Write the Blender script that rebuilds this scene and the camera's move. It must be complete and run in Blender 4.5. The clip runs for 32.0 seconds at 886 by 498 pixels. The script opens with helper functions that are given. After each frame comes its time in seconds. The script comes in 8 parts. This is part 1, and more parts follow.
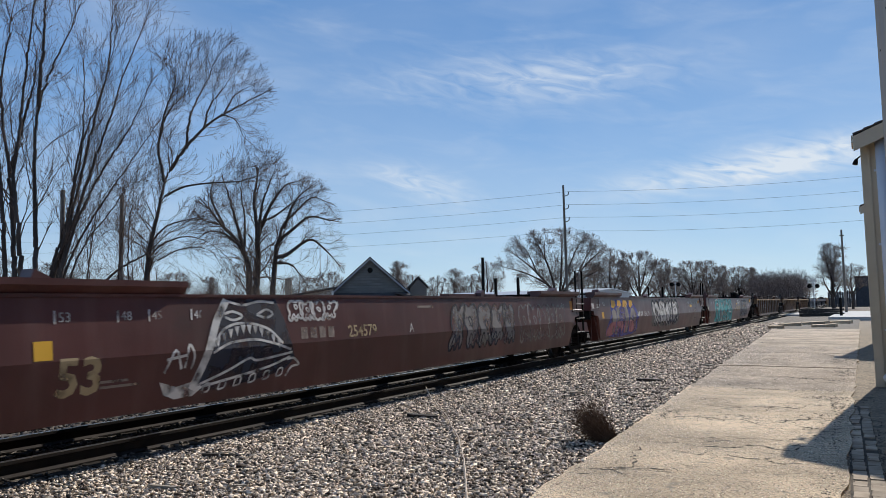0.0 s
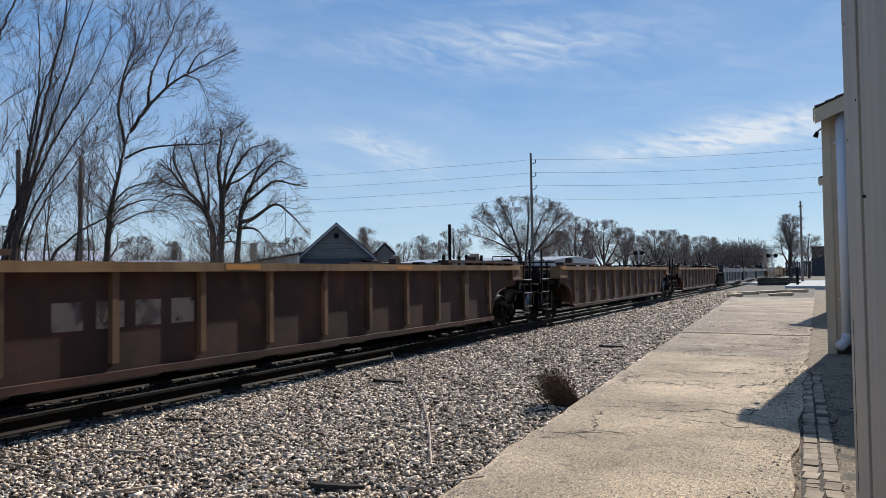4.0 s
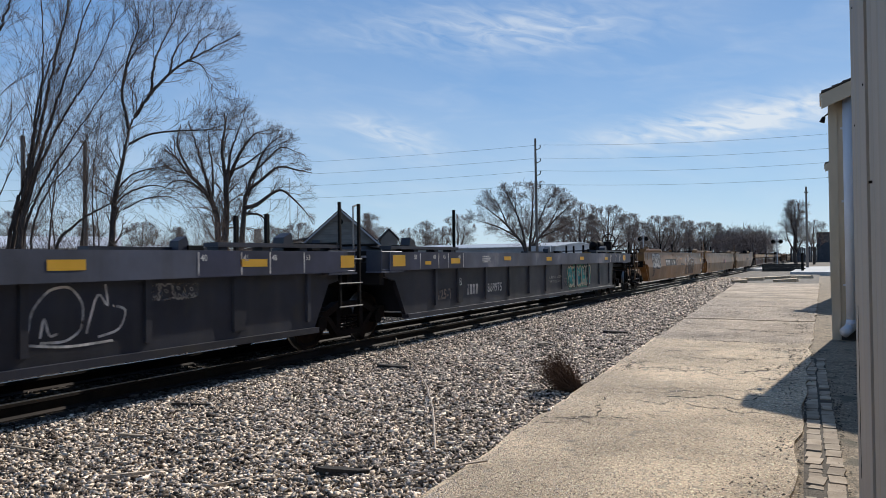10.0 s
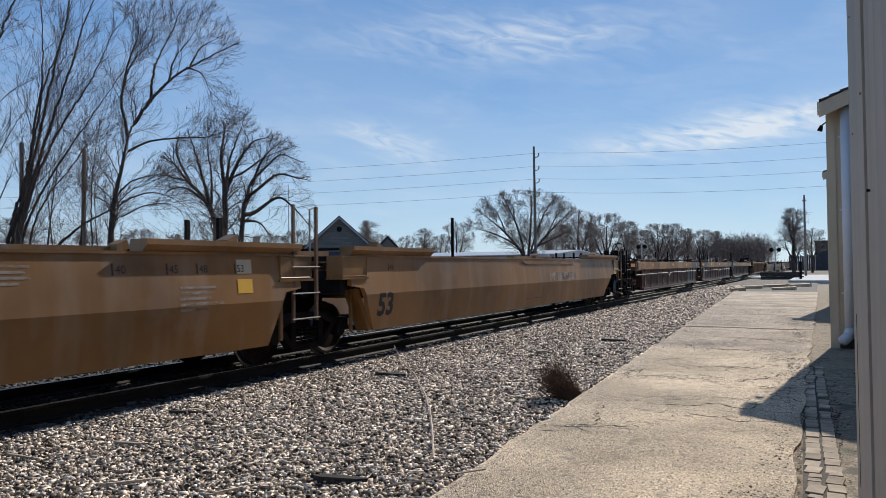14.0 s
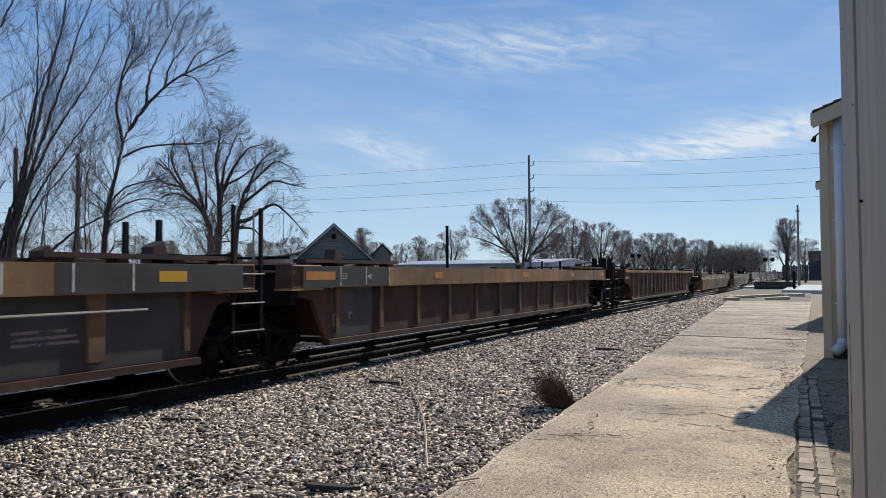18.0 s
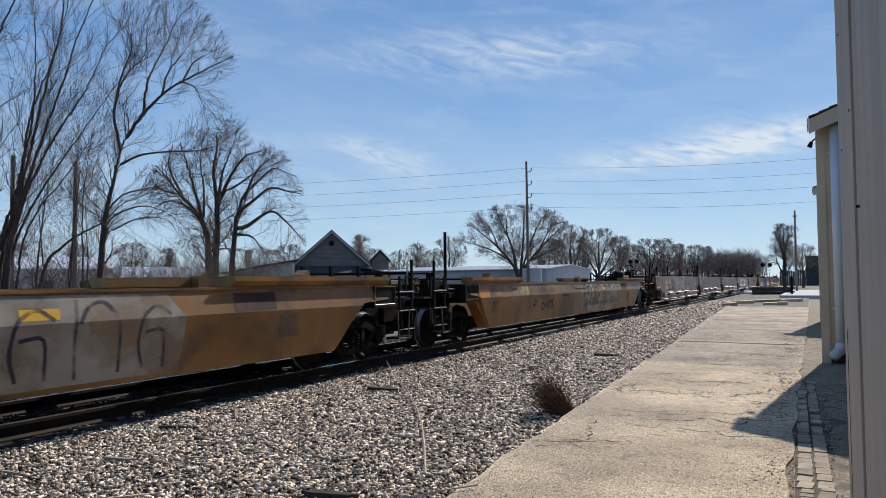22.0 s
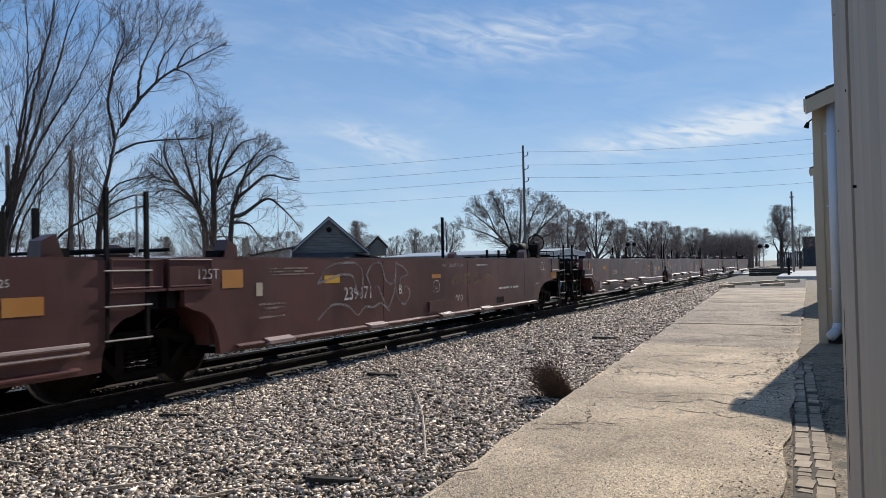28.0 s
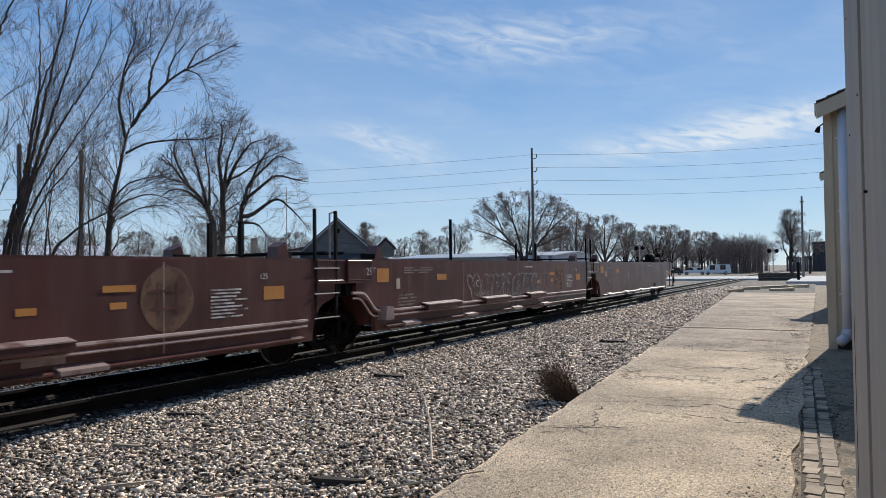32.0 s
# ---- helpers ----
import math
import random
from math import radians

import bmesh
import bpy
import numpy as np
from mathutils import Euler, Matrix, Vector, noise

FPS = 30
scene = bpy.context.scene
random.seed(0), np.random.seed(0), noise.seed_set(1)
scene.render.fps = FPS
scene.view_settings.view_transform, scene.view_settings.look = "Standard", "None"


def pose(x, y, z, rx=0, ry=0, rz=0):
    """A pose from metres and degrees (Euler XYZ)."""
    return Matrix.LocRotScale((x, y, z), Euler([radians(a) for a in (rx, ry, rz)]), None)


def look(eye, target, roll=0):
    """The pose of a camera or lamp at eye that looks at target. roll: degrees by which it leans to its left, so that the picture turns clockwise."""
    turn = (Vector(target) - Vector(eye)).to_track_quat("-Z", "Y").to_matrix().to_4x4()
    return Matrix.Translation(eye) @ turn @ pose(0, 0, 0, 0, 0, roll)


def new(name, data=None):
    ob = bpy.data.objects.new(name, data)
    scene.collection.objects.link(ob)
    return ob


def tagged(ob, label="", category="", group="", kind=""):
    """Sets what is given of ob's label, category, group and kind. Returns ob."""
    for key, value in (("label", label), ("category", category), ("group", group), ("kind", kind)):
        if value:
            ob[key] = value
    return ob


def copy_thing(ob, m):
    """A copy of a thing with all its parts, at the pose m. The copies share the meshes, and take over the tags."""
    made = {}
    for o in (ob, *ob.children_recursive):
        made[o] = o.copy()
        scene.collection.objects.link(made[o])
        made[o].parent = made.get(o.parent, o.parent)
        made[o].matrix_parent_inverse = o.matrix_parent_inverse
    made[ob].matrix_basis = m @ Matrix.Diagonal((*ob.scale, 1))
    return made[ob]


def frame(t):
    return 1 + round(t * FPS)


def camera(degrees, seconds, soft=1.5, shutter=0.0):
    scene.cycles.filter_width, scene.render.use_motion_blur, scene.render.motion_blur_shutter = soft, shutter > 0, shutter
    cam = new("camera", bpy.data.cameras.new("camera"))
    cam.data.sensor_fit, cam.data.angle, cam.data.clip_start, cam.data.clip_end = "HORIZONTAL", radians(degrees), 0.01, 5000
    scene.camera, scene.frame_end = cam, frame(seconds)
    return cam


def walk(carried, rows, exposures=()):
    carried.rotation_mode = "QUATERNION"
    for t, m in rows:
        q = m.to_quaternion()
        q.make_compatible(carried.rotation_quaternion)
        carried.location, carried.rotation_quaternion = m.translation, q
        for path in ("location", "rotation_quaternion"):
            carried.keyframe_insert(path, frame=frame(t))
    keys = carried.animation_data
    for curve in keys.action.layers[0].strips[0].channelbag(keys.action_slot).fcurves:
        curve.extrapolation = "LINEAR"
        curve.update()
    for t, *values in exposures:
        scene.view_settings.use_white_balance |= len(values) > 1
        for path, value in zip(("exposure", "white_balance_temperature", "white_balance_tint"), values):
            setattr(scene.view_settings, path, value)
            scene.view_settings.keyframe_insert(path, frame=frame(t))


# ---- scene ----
# ---- camera: held by hand at one spot beside the wall, it only turns ----
cam = camera(62.58, 32.0, soft=0.6, shutter=0.05)
EYE = (0.0, 0.0, 1.6)
TURNS = [
    (0, 94.61, 1.17, 29.89), (0.5, 94.40, 1.21, 29.46), (1, 94.17, 1.26, 29.15), (1.5, 93.83, 1.29, 28.93), (2, 93.33, 1.19, 28.62), 
    (2.5, 92.79, 1.28, 28.22), (3, 92.29, 1.17, 27.68), (3.5, 91.96, 0.93, 27.34), (5.5, 92.08, 0.17, 27.55), (6, 92.18, 0.24, 27.74), 
    (6.5, 92.21, 0.25, 27.89), (7, 92.20, 0.19, 27.98), (7.5, 92.16, 0.26, 28.05), (8, 92.08, 0.37, 28.02), (8.5, 91.92, 0.51, 27.95), 
    (9, 91.56, 0.61, 27.85), (9.5, 91.15, 0.69, 27.73), (10, 90.83, 0.70, 27.58), (10.5, 90.76, 0.66, 27.42), (11, 90.93, 0.63, 27.35), 
    (11.5, 91.20, 0.56, 27.35), (12, 91.39, 0.55, 27.40), (12.5, 91.44, 0.53, 27.46), (13, 91.40, 0.56, 27.51), 
    (13.5, 91.36, 0.54, 27.51), (14, 91.43, 0.61, 27.47), (14.5, 91.62, 0.57, 27.44), (16.5, 92.07, 0.43, 27.06), 
    (17, 92.02, 0.43, 27.03), (17.5, 92.02, 0.37, 27.01), (18, 92.05, 0.29, 27.04), (18.5, 92.13, 0.31, 27.07), 
    (19, 92.22, 0.37, 27.12), (19.5, 92.31, 0.32, 27.14), (20, 92.42, 0.38, 27.11), (20.5, 92.46, 0.46, 27.08), 
    (21, 92.53, 0.49, 27.04), (21.5, 92.52, 0.49, 26.98), (22, 92.55, 0.48, 26.88), (22.5, 92.57, 0.49, 26.78), 
    (23, 92.58, 0.52, 26.68), (23.5, 92.52, 0.50, 26.54), (24, 92.38, 0.54, 26.42), (24.5, 92.22, 0.48, 26.32), 
    (25, 92.04, 0.56, 26.29), (25.5, 91.86, 0.63, 26.34), (27.5, 91.38, 1.12, 26.70), (28, 91.39, 1.19, 26.71), 
    (28.5, 91.34, 1.18, 26.70), (29, 91.32, 1.13, 26.70), (29.5, 91.35, 1.01, 26.68), (30, 91.39, 0.94, 26.65), 
    (30.5, 91.45, 0.81, 26.69), (31, 91.46, 0.75, 26.75), (31.5, 91.50, 0.70, 26.93), (32, 91.55, 0.69, 27.32), 
]
walk(cam, [(t, pose(*EYE, rx, ry, rz)) for t, rx, ry, rz in TURNS], exposures=[(0, 0.0), (32, 0.0)])

# ---- world and sun ----
SUN_AZ, SUN_EL = radians(6.5), radians(33)          # azimuth to the right of +Y
sun = new("sun", bpy.data.lights.new("sun", "SUN"))
sun.data.energy, sun.data.angle, sun.data.color = 4.8, radians(0.53), (1.0, 0.95, 0.87)
sun.matrix_world = look((0, 0, 60), (-math.sin(SUN_AZ) * math.cos(SUN_EL), -math.cos(SUN_AZ) * math.cos(SUN_EL), 60 - math.sin(SUN_EL)))


def build_world():
    w = bpy.data.worlds.new("sky")
    w.use_nodes = True
    scene.world = w
    nt = w.node_tree
    nd, lk = nt.nodes, nt.links
    nd.clear()
    sky = nd.new("ShaderNodeTexSky")
    sky.sky_type, sky.sun_disc = "NISHITA", False
    sky.sun_elevation, sky.sun_rotation = SUN_EL, SUN_AZ
    sky.air_density, sky.dust_density, sky.ozone_density, sky.altitude = 1.0, 0.0, 4.0, 200
    tc = nd.new("ShaderNodeTexCoord")
    sep = nd.new("ShaderNodeSeparateXYZ")
    lk.new(tc.outputs["Generated"], sep.inputs[0])

    def m(op, a, b=None, c=None, clamp=False):
        n = nd.new("ShaderNodeMath")
        n.operation, n.use_clamp = op, clamp
        for i, v in enumerate((a, b, c)):
            if v is None:
                continue
            if isinstance(v, (int, float)):
                n.inputs[i].default_value = v
            else:
                lk.new(v, n.inputs[i])
        return n.outputs[0]
    az = m("ARCTAN2", sep.outputs[0], sep.outputs[1])
    el = m("ARCSINE", sep.outputs[2])

    def noise_tex(scale, su, sv, detail, dist, shear=0.0):
        c = nd.new("ShaderNodeCombineXYZ")
        lk.new(m("MULTIPLY", az, su), c.inputs[0])
        lk.new(m("ADD", m("MULTIPLY", el, sv), m("MULTIPLY", az, shear)), c.inputs[1])
        n = nd.new("ShaderNodeTexNoise")
        n.inputs["Scale"].default_value, n.inputs["Detail"].default_value = scale, detail
        n.inputs["Distortion"].default_value = dist
        lk.new(c.outputs[0], n.inputs["Vector"])
        return n.outputs["Fac"]

    def streak(a0, e0, wa, we, slope):
        """A soft cirrus patch round azimuth a0 and elevation e0 (degrees)."""
        da = m("DIVIDE", m("SUBTRACT", az, radians(a0)), radians(wa))
        de = m("DIVIDE", m("SUBTRACT", m("SUBTRACT", el, radians(e0)), m("MULTIPLY", m("SUBTRACT", az, radians(a0)), slope)), radians(we))
        r = m("ADD", m("MULTIPLY", da, da), m("MULTIPLY", de, de))
        return m("EXPONENT", m("MULTIPLY", r, -1.0))
    wisps = noise_tex(3.0, 2.2, 9.0, 8, 0.6, 0.8)
    fine = noise_tex(9.0, 2.0, 7.0, 8, 1.2, 1.5)
    cloud = m("MULTIPLY", m("SUBTRACT", wisps, 0.46, clamp=True), m("MULTIPLY", fine, 2.2))
    veil = m("MULTIPLY", m("SUBTRACT", noise_tex(1.6, 1.6, 4.0, 6, 0.4, 0.5), 0.42, clamp=True), 0.55)
    mask = m("ADD", m("MULTIPLY", streak(-5.5, 9.8, 8.5, 1.15, 0.09), 2.3), m("MULTIPLY", streak(-31.0, 9.6, 3.6, 1.2, -0.28), 1.1))
    mask = m("ADD", mask, m("MULTIPLY", streak(-22.0, 17.5, 10.0, 1.6, -0.03), 1.0))
    feather = m("MULTIPLY", m("SUBTRACT", fine, 0.27, clamp=True), 1.8)
    total = m("ADD", m("MULTIPLY", mask, m("MULTIPLY", feather, 0.95)), m("ADD", m("MULTIPLY", cloud, 0.5), veil), clamp=True)
    mix = nd.new("ShaderNodeMix")
    mix.data_type = "RGBA"
    lk.new(m("MULTIPLY", total, 0.85), mix.inputs["Factor"])
    # deep clear blue overhead, paler towards the horizon
    ramp = nd.new("ShaderNodeValToRGB")
    cr = ramp.color_ramp
    cr.elements[0].position, cr.elements[0].color = 0.0, (5.0, 6.9, 8.7, 1)
    cr.elements[1].position, cr.elements[1].color = 1.0, (0.8, 2.0, 4.9, 1)
    for at_el, c in ((0.10, (3.6, 5.5, 7.9, 1)), (0.22, (2.3, 4.2, 7.3, 1)), (0.38, (1.5, 3.2, 6.4, 1))):
        e = cr.elements.new(at_el)
        e.color = c
    lk.new(m("MULTIPLY", el, 1.0), ramp.inputs[0])
    base = nd.new("ShaderNodeMix")
    base.data_type = "RGBA"
    base.inputs["Factor"].default_value = 0.75
    lk.new(sky.outputs[0], base.inputs["A"])
    lk.new(ramp.outputs[0], base.inputs["B"])
    lk.new(base.outputs["Result"], mix.inputs["A"])
    mix.inputs["B"].default_value = (7.6, 8.2, 8.8, 1)
    bg = nd.new("ShaderNodeBackground")
    bg.inputs["Strength"].default_value = 0.10
    lk.new(mix.outputs["Result"], bg.inputs["Color"])
    out = nd.new("ShaderNodeOutputWorld")
    lk.new(bg.outputs[0], out.inputs["Surface"])


build_world()

# ---- materials ----
def shade(name, c1, c2, rough=0.7, metal=0.0, s1=3.0, s2=40.0, bump=0.15, bscale=60.0, spots=None, spot_scale=1.5, spot_at=0.58,
          streak=None, vary=0.0, island=False, stretch=(1, 1, 1), spec=None, speck=None, speck_scale=70.0, mottle=None, worn=None):
    """A weathered surface: two colours mixed by coarse and fine noise, stains with a shape of their own, fine relief."""
    mt = bpy.data.materials.new(name)
    mt.use_nodes = True
    nt = mt.node_tree
    nd, lk = nt.nodes, nt.links
    bs = nd["Principled BSDF"]
    tc = nd.new("ShaderNodeTexCoord")
    mp = nd.new("ShaderNodeMapping")
    mp.inputs["Scale"].default_value = stretch
    lk.new(tc.outputs["Object"], mp.inputs["Vector"])
    oi = nd.new("ShaderNodeObjectInfo")
    add = nd.new("ShaderNodeVectorMath")
    mul = nd.new("ShaderNodeMath")
    mul.operation = "MULTIPLY"
    mul.inputs[1].default_value = 37.0
    lk.new(oi.outputs["Random"], mul.inputs[0])
    lk.new(mp.outputs[0], add.inputs[0])
    lk.new(mul.outputs[0], add.inputs[1])

    def tex(scale, detail=5.0, vec=None):
        n = nd.new("ShaderNodeTexNoise")
        n.inputs["Scale"].default_value, n.inputs["Detail"].default_value = scale, detail
        lk.new(vec or add.outputs[0], n.inputs["Vector"])
        return n.outputs["Fac"]

    def ramp(fac, a, b):
        r = nd.new("ShaderNodeMapRange")
        r.inputs["From Min"].default_value, r.inputs["From Max"].default_value = a, b
        lk.new(fac, r.inputs["Value"])
        return r.outputs[0]

    def blend(fac, a, b):
        x = nd.new("ShaderNodeMix")
        x.data_type = "RGBA"
        for sock, v in ((x.inputs["Factor"], fac), (x.inputs["A"], a), (x.inputs["B"], b)):
            if isinstance(v, tuple):
                sock.default_value = (*v, 1)
            elif isinstance(v, float):
                sock.default_value = v
            else:
                lk.new(v, sock)
        return x.outputs["Result"]
    mean = tuple((a + b) / 2 for a, b in zip(c1, c2))
    col = blend(ramp(tex(s1), 0.35, 0.65), c1, c2)
    col = blend(ramp(tex(s2, 3.0), 0.3, 0.75), col, blend(0.5, col, mean))
    if speck:
        col = blend(ramp(tex(speck_scale, 2.0), 0.50, 0.62), col, speck)
        col = blend(ramp(tex(speck_scale * 0.6, 2.0), 0.56, 0.66), col, tuple(min(0.9, q * 1.35) for q in c2))
    if spots:
        col = blend(ramp(tex(spot_scale, 8.0), spot_at, spot_at + 0.08), col, spots)
    if streak:
        sm = nd.new("ShaderNodeMapping")
        sm.inputs["Scale"].default_value = (1.7, 1.7, 0.22)
        lk.new(add.outputs[0], sm.inputs["Vector"])
        col = blend(ramp(tex(1.6, 9.0, sm.outputs[0]), 0.48, 0.85), col, streak)
    if mottle:
        # large uneven dirt: scale, darkest and lightest factor
        hm = nd.new("ShaderNodeHueSaturation")
        rm = nd.new("ShaderNodeMapRange")
        rm.inputs["From Min"].default_value, rm.inputs["From Max"].default_value = 0.36, 0.64
        rm.inputs["To Min"].default_value, rm.inputs["To Max"].default_value = mottle[1], mottle[2]
        lk.new(tex(mottle[0], 10.0), rm.inputs["Value"])
        lk.new(rm.outputs[0], hm.inputs["Value"])
        lk.new(col, hm.inputs["Color"])
        col = hm.outputs[0]
    if vary or island:
        hv = nd.new("ShaderNodeHueSaturation")
        if island:
            ge = nd.new("ShaderNodeNewGeometry")
            src = ge.outputs["Random Per Island"]
        else:
            src = oi.outputs["Random"]
        r = nd.new("ShaderNodeMapRange")
        r.inputs["To Min"].default_value, r.inputs["To Max"].default_value = 1 - vary, 1 + vary
        lk.new(src, r.inputs["Value"])
        lk.new(r.outputs[0], hv.inputs["Value"])
        lk.new(col, hv.inputs["Color"])
        col = hv.outputs[0]
    lk.new(col, bs.inputs["Base Color"])
    bs.inputs["Metallic"].default_value = metal
    rr = nd.new("ShaderNodeMapRange")
    rr.inputs["To Min"].default_value, rr.inputs["To Max"].default_value = max(0.05, rough - 0.12), min(1.0, rough + 0.12)
    lk.new(tex(s1 * 2.3), rr.inputs["Value"])
    lk.new(rr.outputs[0], bs.inputs["Roughness"])
    bs.inputs["Specular IOR Level"].default_value = spec if spec is not None else (0.25 if rough > 0.8 else 0.5)
    if worn:
        # thin spray paint, worn through to the metal in places
        wr = nd.new("ShaderNodeMapRange")
        wr.inputs["From Min"].default_value, wr.inputs["From Max"].default_value, wr.inputs["To Max"].default_value = 0.30, 0.56, worn[1]
        lk.new(tex(worn[0], 9.0), wr.inputs["Value"])
        lk.new(wr.outputs[0], bs.inputs["Alpha"])
    if bump:
        bp = nd.new("ShaderNodeBump")
        bp.inputs["Strength"].default_value, bp.inputs["Distance"].default_value = bump, 0.02
        lk.new(tex(bscale, 6.0), bp.inputs["Height"])
        lk.new(bp.outputs[0], bs.inputs["Normal"])
    return mt


RED = shade("red_car_paint", (0.078, 0.023, 0.0205), (0.114, 0.038, 0.034), 0.40, 0, 0.7, 9, 0.05, 30, spots=(0.083, 0.031, 0.027), spot_scale=1.1, streak=(0.155, 0.078, 0.067), mottle=(0.45, 0.72, 1.15))
PINKRED = shade("faded_red_car_paint", (0.105, 0.038, 0.033), (0.15, 0.062, 0.054), 0.40, 0, 0.6, 8, 0.05, 30, spots=(0.08, 0.031, 0.027), spot_scale=0.9, streak=(0.15, 0.075, 0.066), mottle=(0.5, 0.7, 1.15))
YELLOW = shade("weathered_yellow_paint", (0.225, 0.096, 0.02), (0.30, 0.150, 0.05), 0.46, 0, 0.6, 8, 0.05, 30, spots=(0.26, 0.14, 0.065), spot_scale=1.0, streak=(0.33, 0.22, 0.14), mottle=(0.4, 0.66, 1.12))
OCHRE = shade("dirty_ochre_paint", (0.25, 0.115, 0.026), (0.34, 0.172, 0.046), 0.46, 0, 0.7, 8, 0.05, 30, spots=(0.15, 0.075, 0.034), spot_scale=0.8, spot_at=0.54, streak=(0.17, 0.10, 0.05), mottle=(0.45, 0.6, 1.15))
RUST = shade("rusty_brown_plate", (0.050, 0.0185, 0.0125), (0.098, 0.039, 0.0255), 0.75, 0, 1.2, 14, 0.1, 40, spots=(0.11, 0.05, 0.028), spot_scale=1.3, streak=(0.036, 0.022, 0.018), mottle=(0.5, 0.55, 1.15))
TAN = shade("dusty_tan_top_chord", (0.275, 0.148, 0.054), (0.38, 0.228, 0.10), 0.75, 0, 1.2, 10, 0.08, 40, spots=(0.33, 0.16, 0.04), spot_scale=1.0, streak=(0.15, 0.088, 0.048), mottle=(0.45, 0.6, 1.15))
POSTM = shade("rusty_tan_post_paint", (0.13, 0.07, 0.034), (0.21, 0.118, 0.058), 0.75, 0, 1.2, 10, 0.08, 40, spots=(0.07, 0.036, 0.022), spot_scale=1.5, mottle=(0.8, 0.55, 1.15))
BLUE = shade("dirty_dark_blue_paint", (0.018, 0.020, 0.033), (0.034, 0.038, 0.056), 0.48, 0, 1.0, 12, 0.06, 40, spots=(0.04, 0.037, 0.037), spot_scale=1.2, streak=(0.05, 0.05, 0.056), mottle=(0.5, 0.6, 1.15))
BLUETOP = shade("faded_blue_grey_chord", (0.075, 0.087, 0.13), (0.12, 0.135, 0.185), 0.6, 0, 1.0, 10, 0.05, 40, spots=(0.20, 0.20, 0.225), spot_scale=1.0, streak=(0.06, 0.062, 0.075), mottle=(0.5, 0.5, 1.12))
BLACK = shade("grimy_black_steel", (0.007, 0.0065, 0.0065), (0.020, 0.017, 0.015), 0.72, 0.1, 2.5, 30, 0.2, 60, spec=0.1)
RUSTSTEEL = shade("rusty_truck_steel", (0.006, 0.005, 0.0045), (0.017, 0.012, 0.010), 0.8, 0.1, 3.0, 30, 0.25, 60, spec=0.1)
GRIM = shade("grimy_hand_rail_steel", (0.045, 0.036, 0.03), (0.10, 0.082, 0.07), 0.7, 0.2, 3, 30, 0.05, 60)
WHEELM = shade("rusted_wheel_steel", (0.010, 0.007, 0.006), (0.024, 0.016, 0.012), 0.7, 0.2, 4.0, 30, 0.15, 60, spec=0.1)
TREAD = shade("polished_wheel_tread", (0.26, 0.25, 0.24), (0.36, 0.35, 0.33), 0.42, 1.0, 4.0, 30, 0.05, 60)
PAINT_W = shade("white_paint", (0.68, 0.66, 0.62), (0.76, 0.74, 0.70), 0.7, 0, 3, 30, 0.03, 60, worn=(4.0, 0.95))
PAINT_C = shade("cream_paint", (0.55, 0.46, 0.32), (0.62, 0.54, 0.4), 0.7, 0, 3, 30, 0.03, 60)
PAINT_CO = shade("dull_ochre_cream_paint", (0.42, 0.31, 0.165), (0.5, 0.385, 0.22), 0.7, 0, 3, 30, 0.03, 60, worn=(5.0, 0.95))
# paler than the car paint: sunlight on pipes and ledges, put into the colour
PIPEP = shade("pale_sunlit_pipe", (0.30, 0.21, 0.19), (0.45, 0.35, 0.325), 0.42, 0.1, 2, 20, 0.05, 60, spots=(0.14, 0.07, 0.06), spot_scale=1.5)
GREYB = shade("thin_grey_brown_spray_paint", (0.17, 0.12, 0.09), (0.23, 0.17, 0.13), 0.7, 0, 2, 20, 0.03, 60, worn=(1.5, 0.75))
CREAMG = shade("pale_grey_cream_spray_paint", (0.36, 0.32, 0.26), (0.46, 0.42, 0.35), 0.7, 0, 1, 12, 0.03, 60, worn=(1.2, 0.8))
PAINT_Y = shade("reflector_yellow", (0.75, 0.40, 0.02), (0.82, 0.46, 0.04), 0.5, 0, 3, 30, 0.03, 60)
BLUEND = shade("dark_navy_chord_paint", (0.022, 0.026, 0.055), (0.04, 0.046, 0.088), 0.5, 0, 2, 20, 0.04, 50, mottle=(0.8, 0.6, 1.2))
PAINT_K = shade("black_paint", (0.02, 0.02, 0.02), (0.04, 0.035, 0.03), 0.7, 0, 3, 30, 0.03, 60)
GREYK = shade("dark_grey_chord_paint", (0.035, 0.033, 0.034), (0.07, 0.066, 0.066), 0.55, 0, 2, 20, 0.04, 50)
PAINT_O = shade("orange_patch_paint", (0.55, 0.22, 0.04), (0.6, 0.27, 0.06), 0.6, 0, 3, 30, 0.03, 60)
PAINT_TEAL = shade("teal_spray_paint", (0.03, 0.30, 0.30), (0.05, 0.40, 0.38), 0.6, 0, 2, 20, 0.03, 60, worn=(3.0, 0.9))
PAINT_GREY = shade("grey_spray_paint", (0.3, 0.29, 0.27), (0.42, 0.4, 0.38), 0.7, 0, 2, 20, 0.03, 60, worn=(3.0, 0.62))
PAINT_BLUE = shade("blue_violet_spray_paint", (0.08, 0.09, 0.36), (0.14, 0.14, 0.45), 0.6, 0, 2, 20, 0.03, 60, worn=(3.0, 0.85))
PAINT_PINK = shade("pale_red_spray_paint", (0.5, 0.16, 0.16), (0.6, 0.26, 0.26), 0.6, 0, 2, 20, 0.03, 60, worn=(3.0, 0.85))
PAINT_DIM = shade("worn_faint_lettering", (0.30, 0.24, 0.20), (0.36, 0.29, 0.24), 0.75, 0, 2, 20, 0.03, 60, worn=(3.0, 0.85))
PAINT_FAINT = shade("faded_ghost_lettering", (0.22, 0.125, 0.075), (0.27, 0.155, 0.095), 0.75, 0, 2, 20, 0.03, 60, worn=(3.0, 0.75))
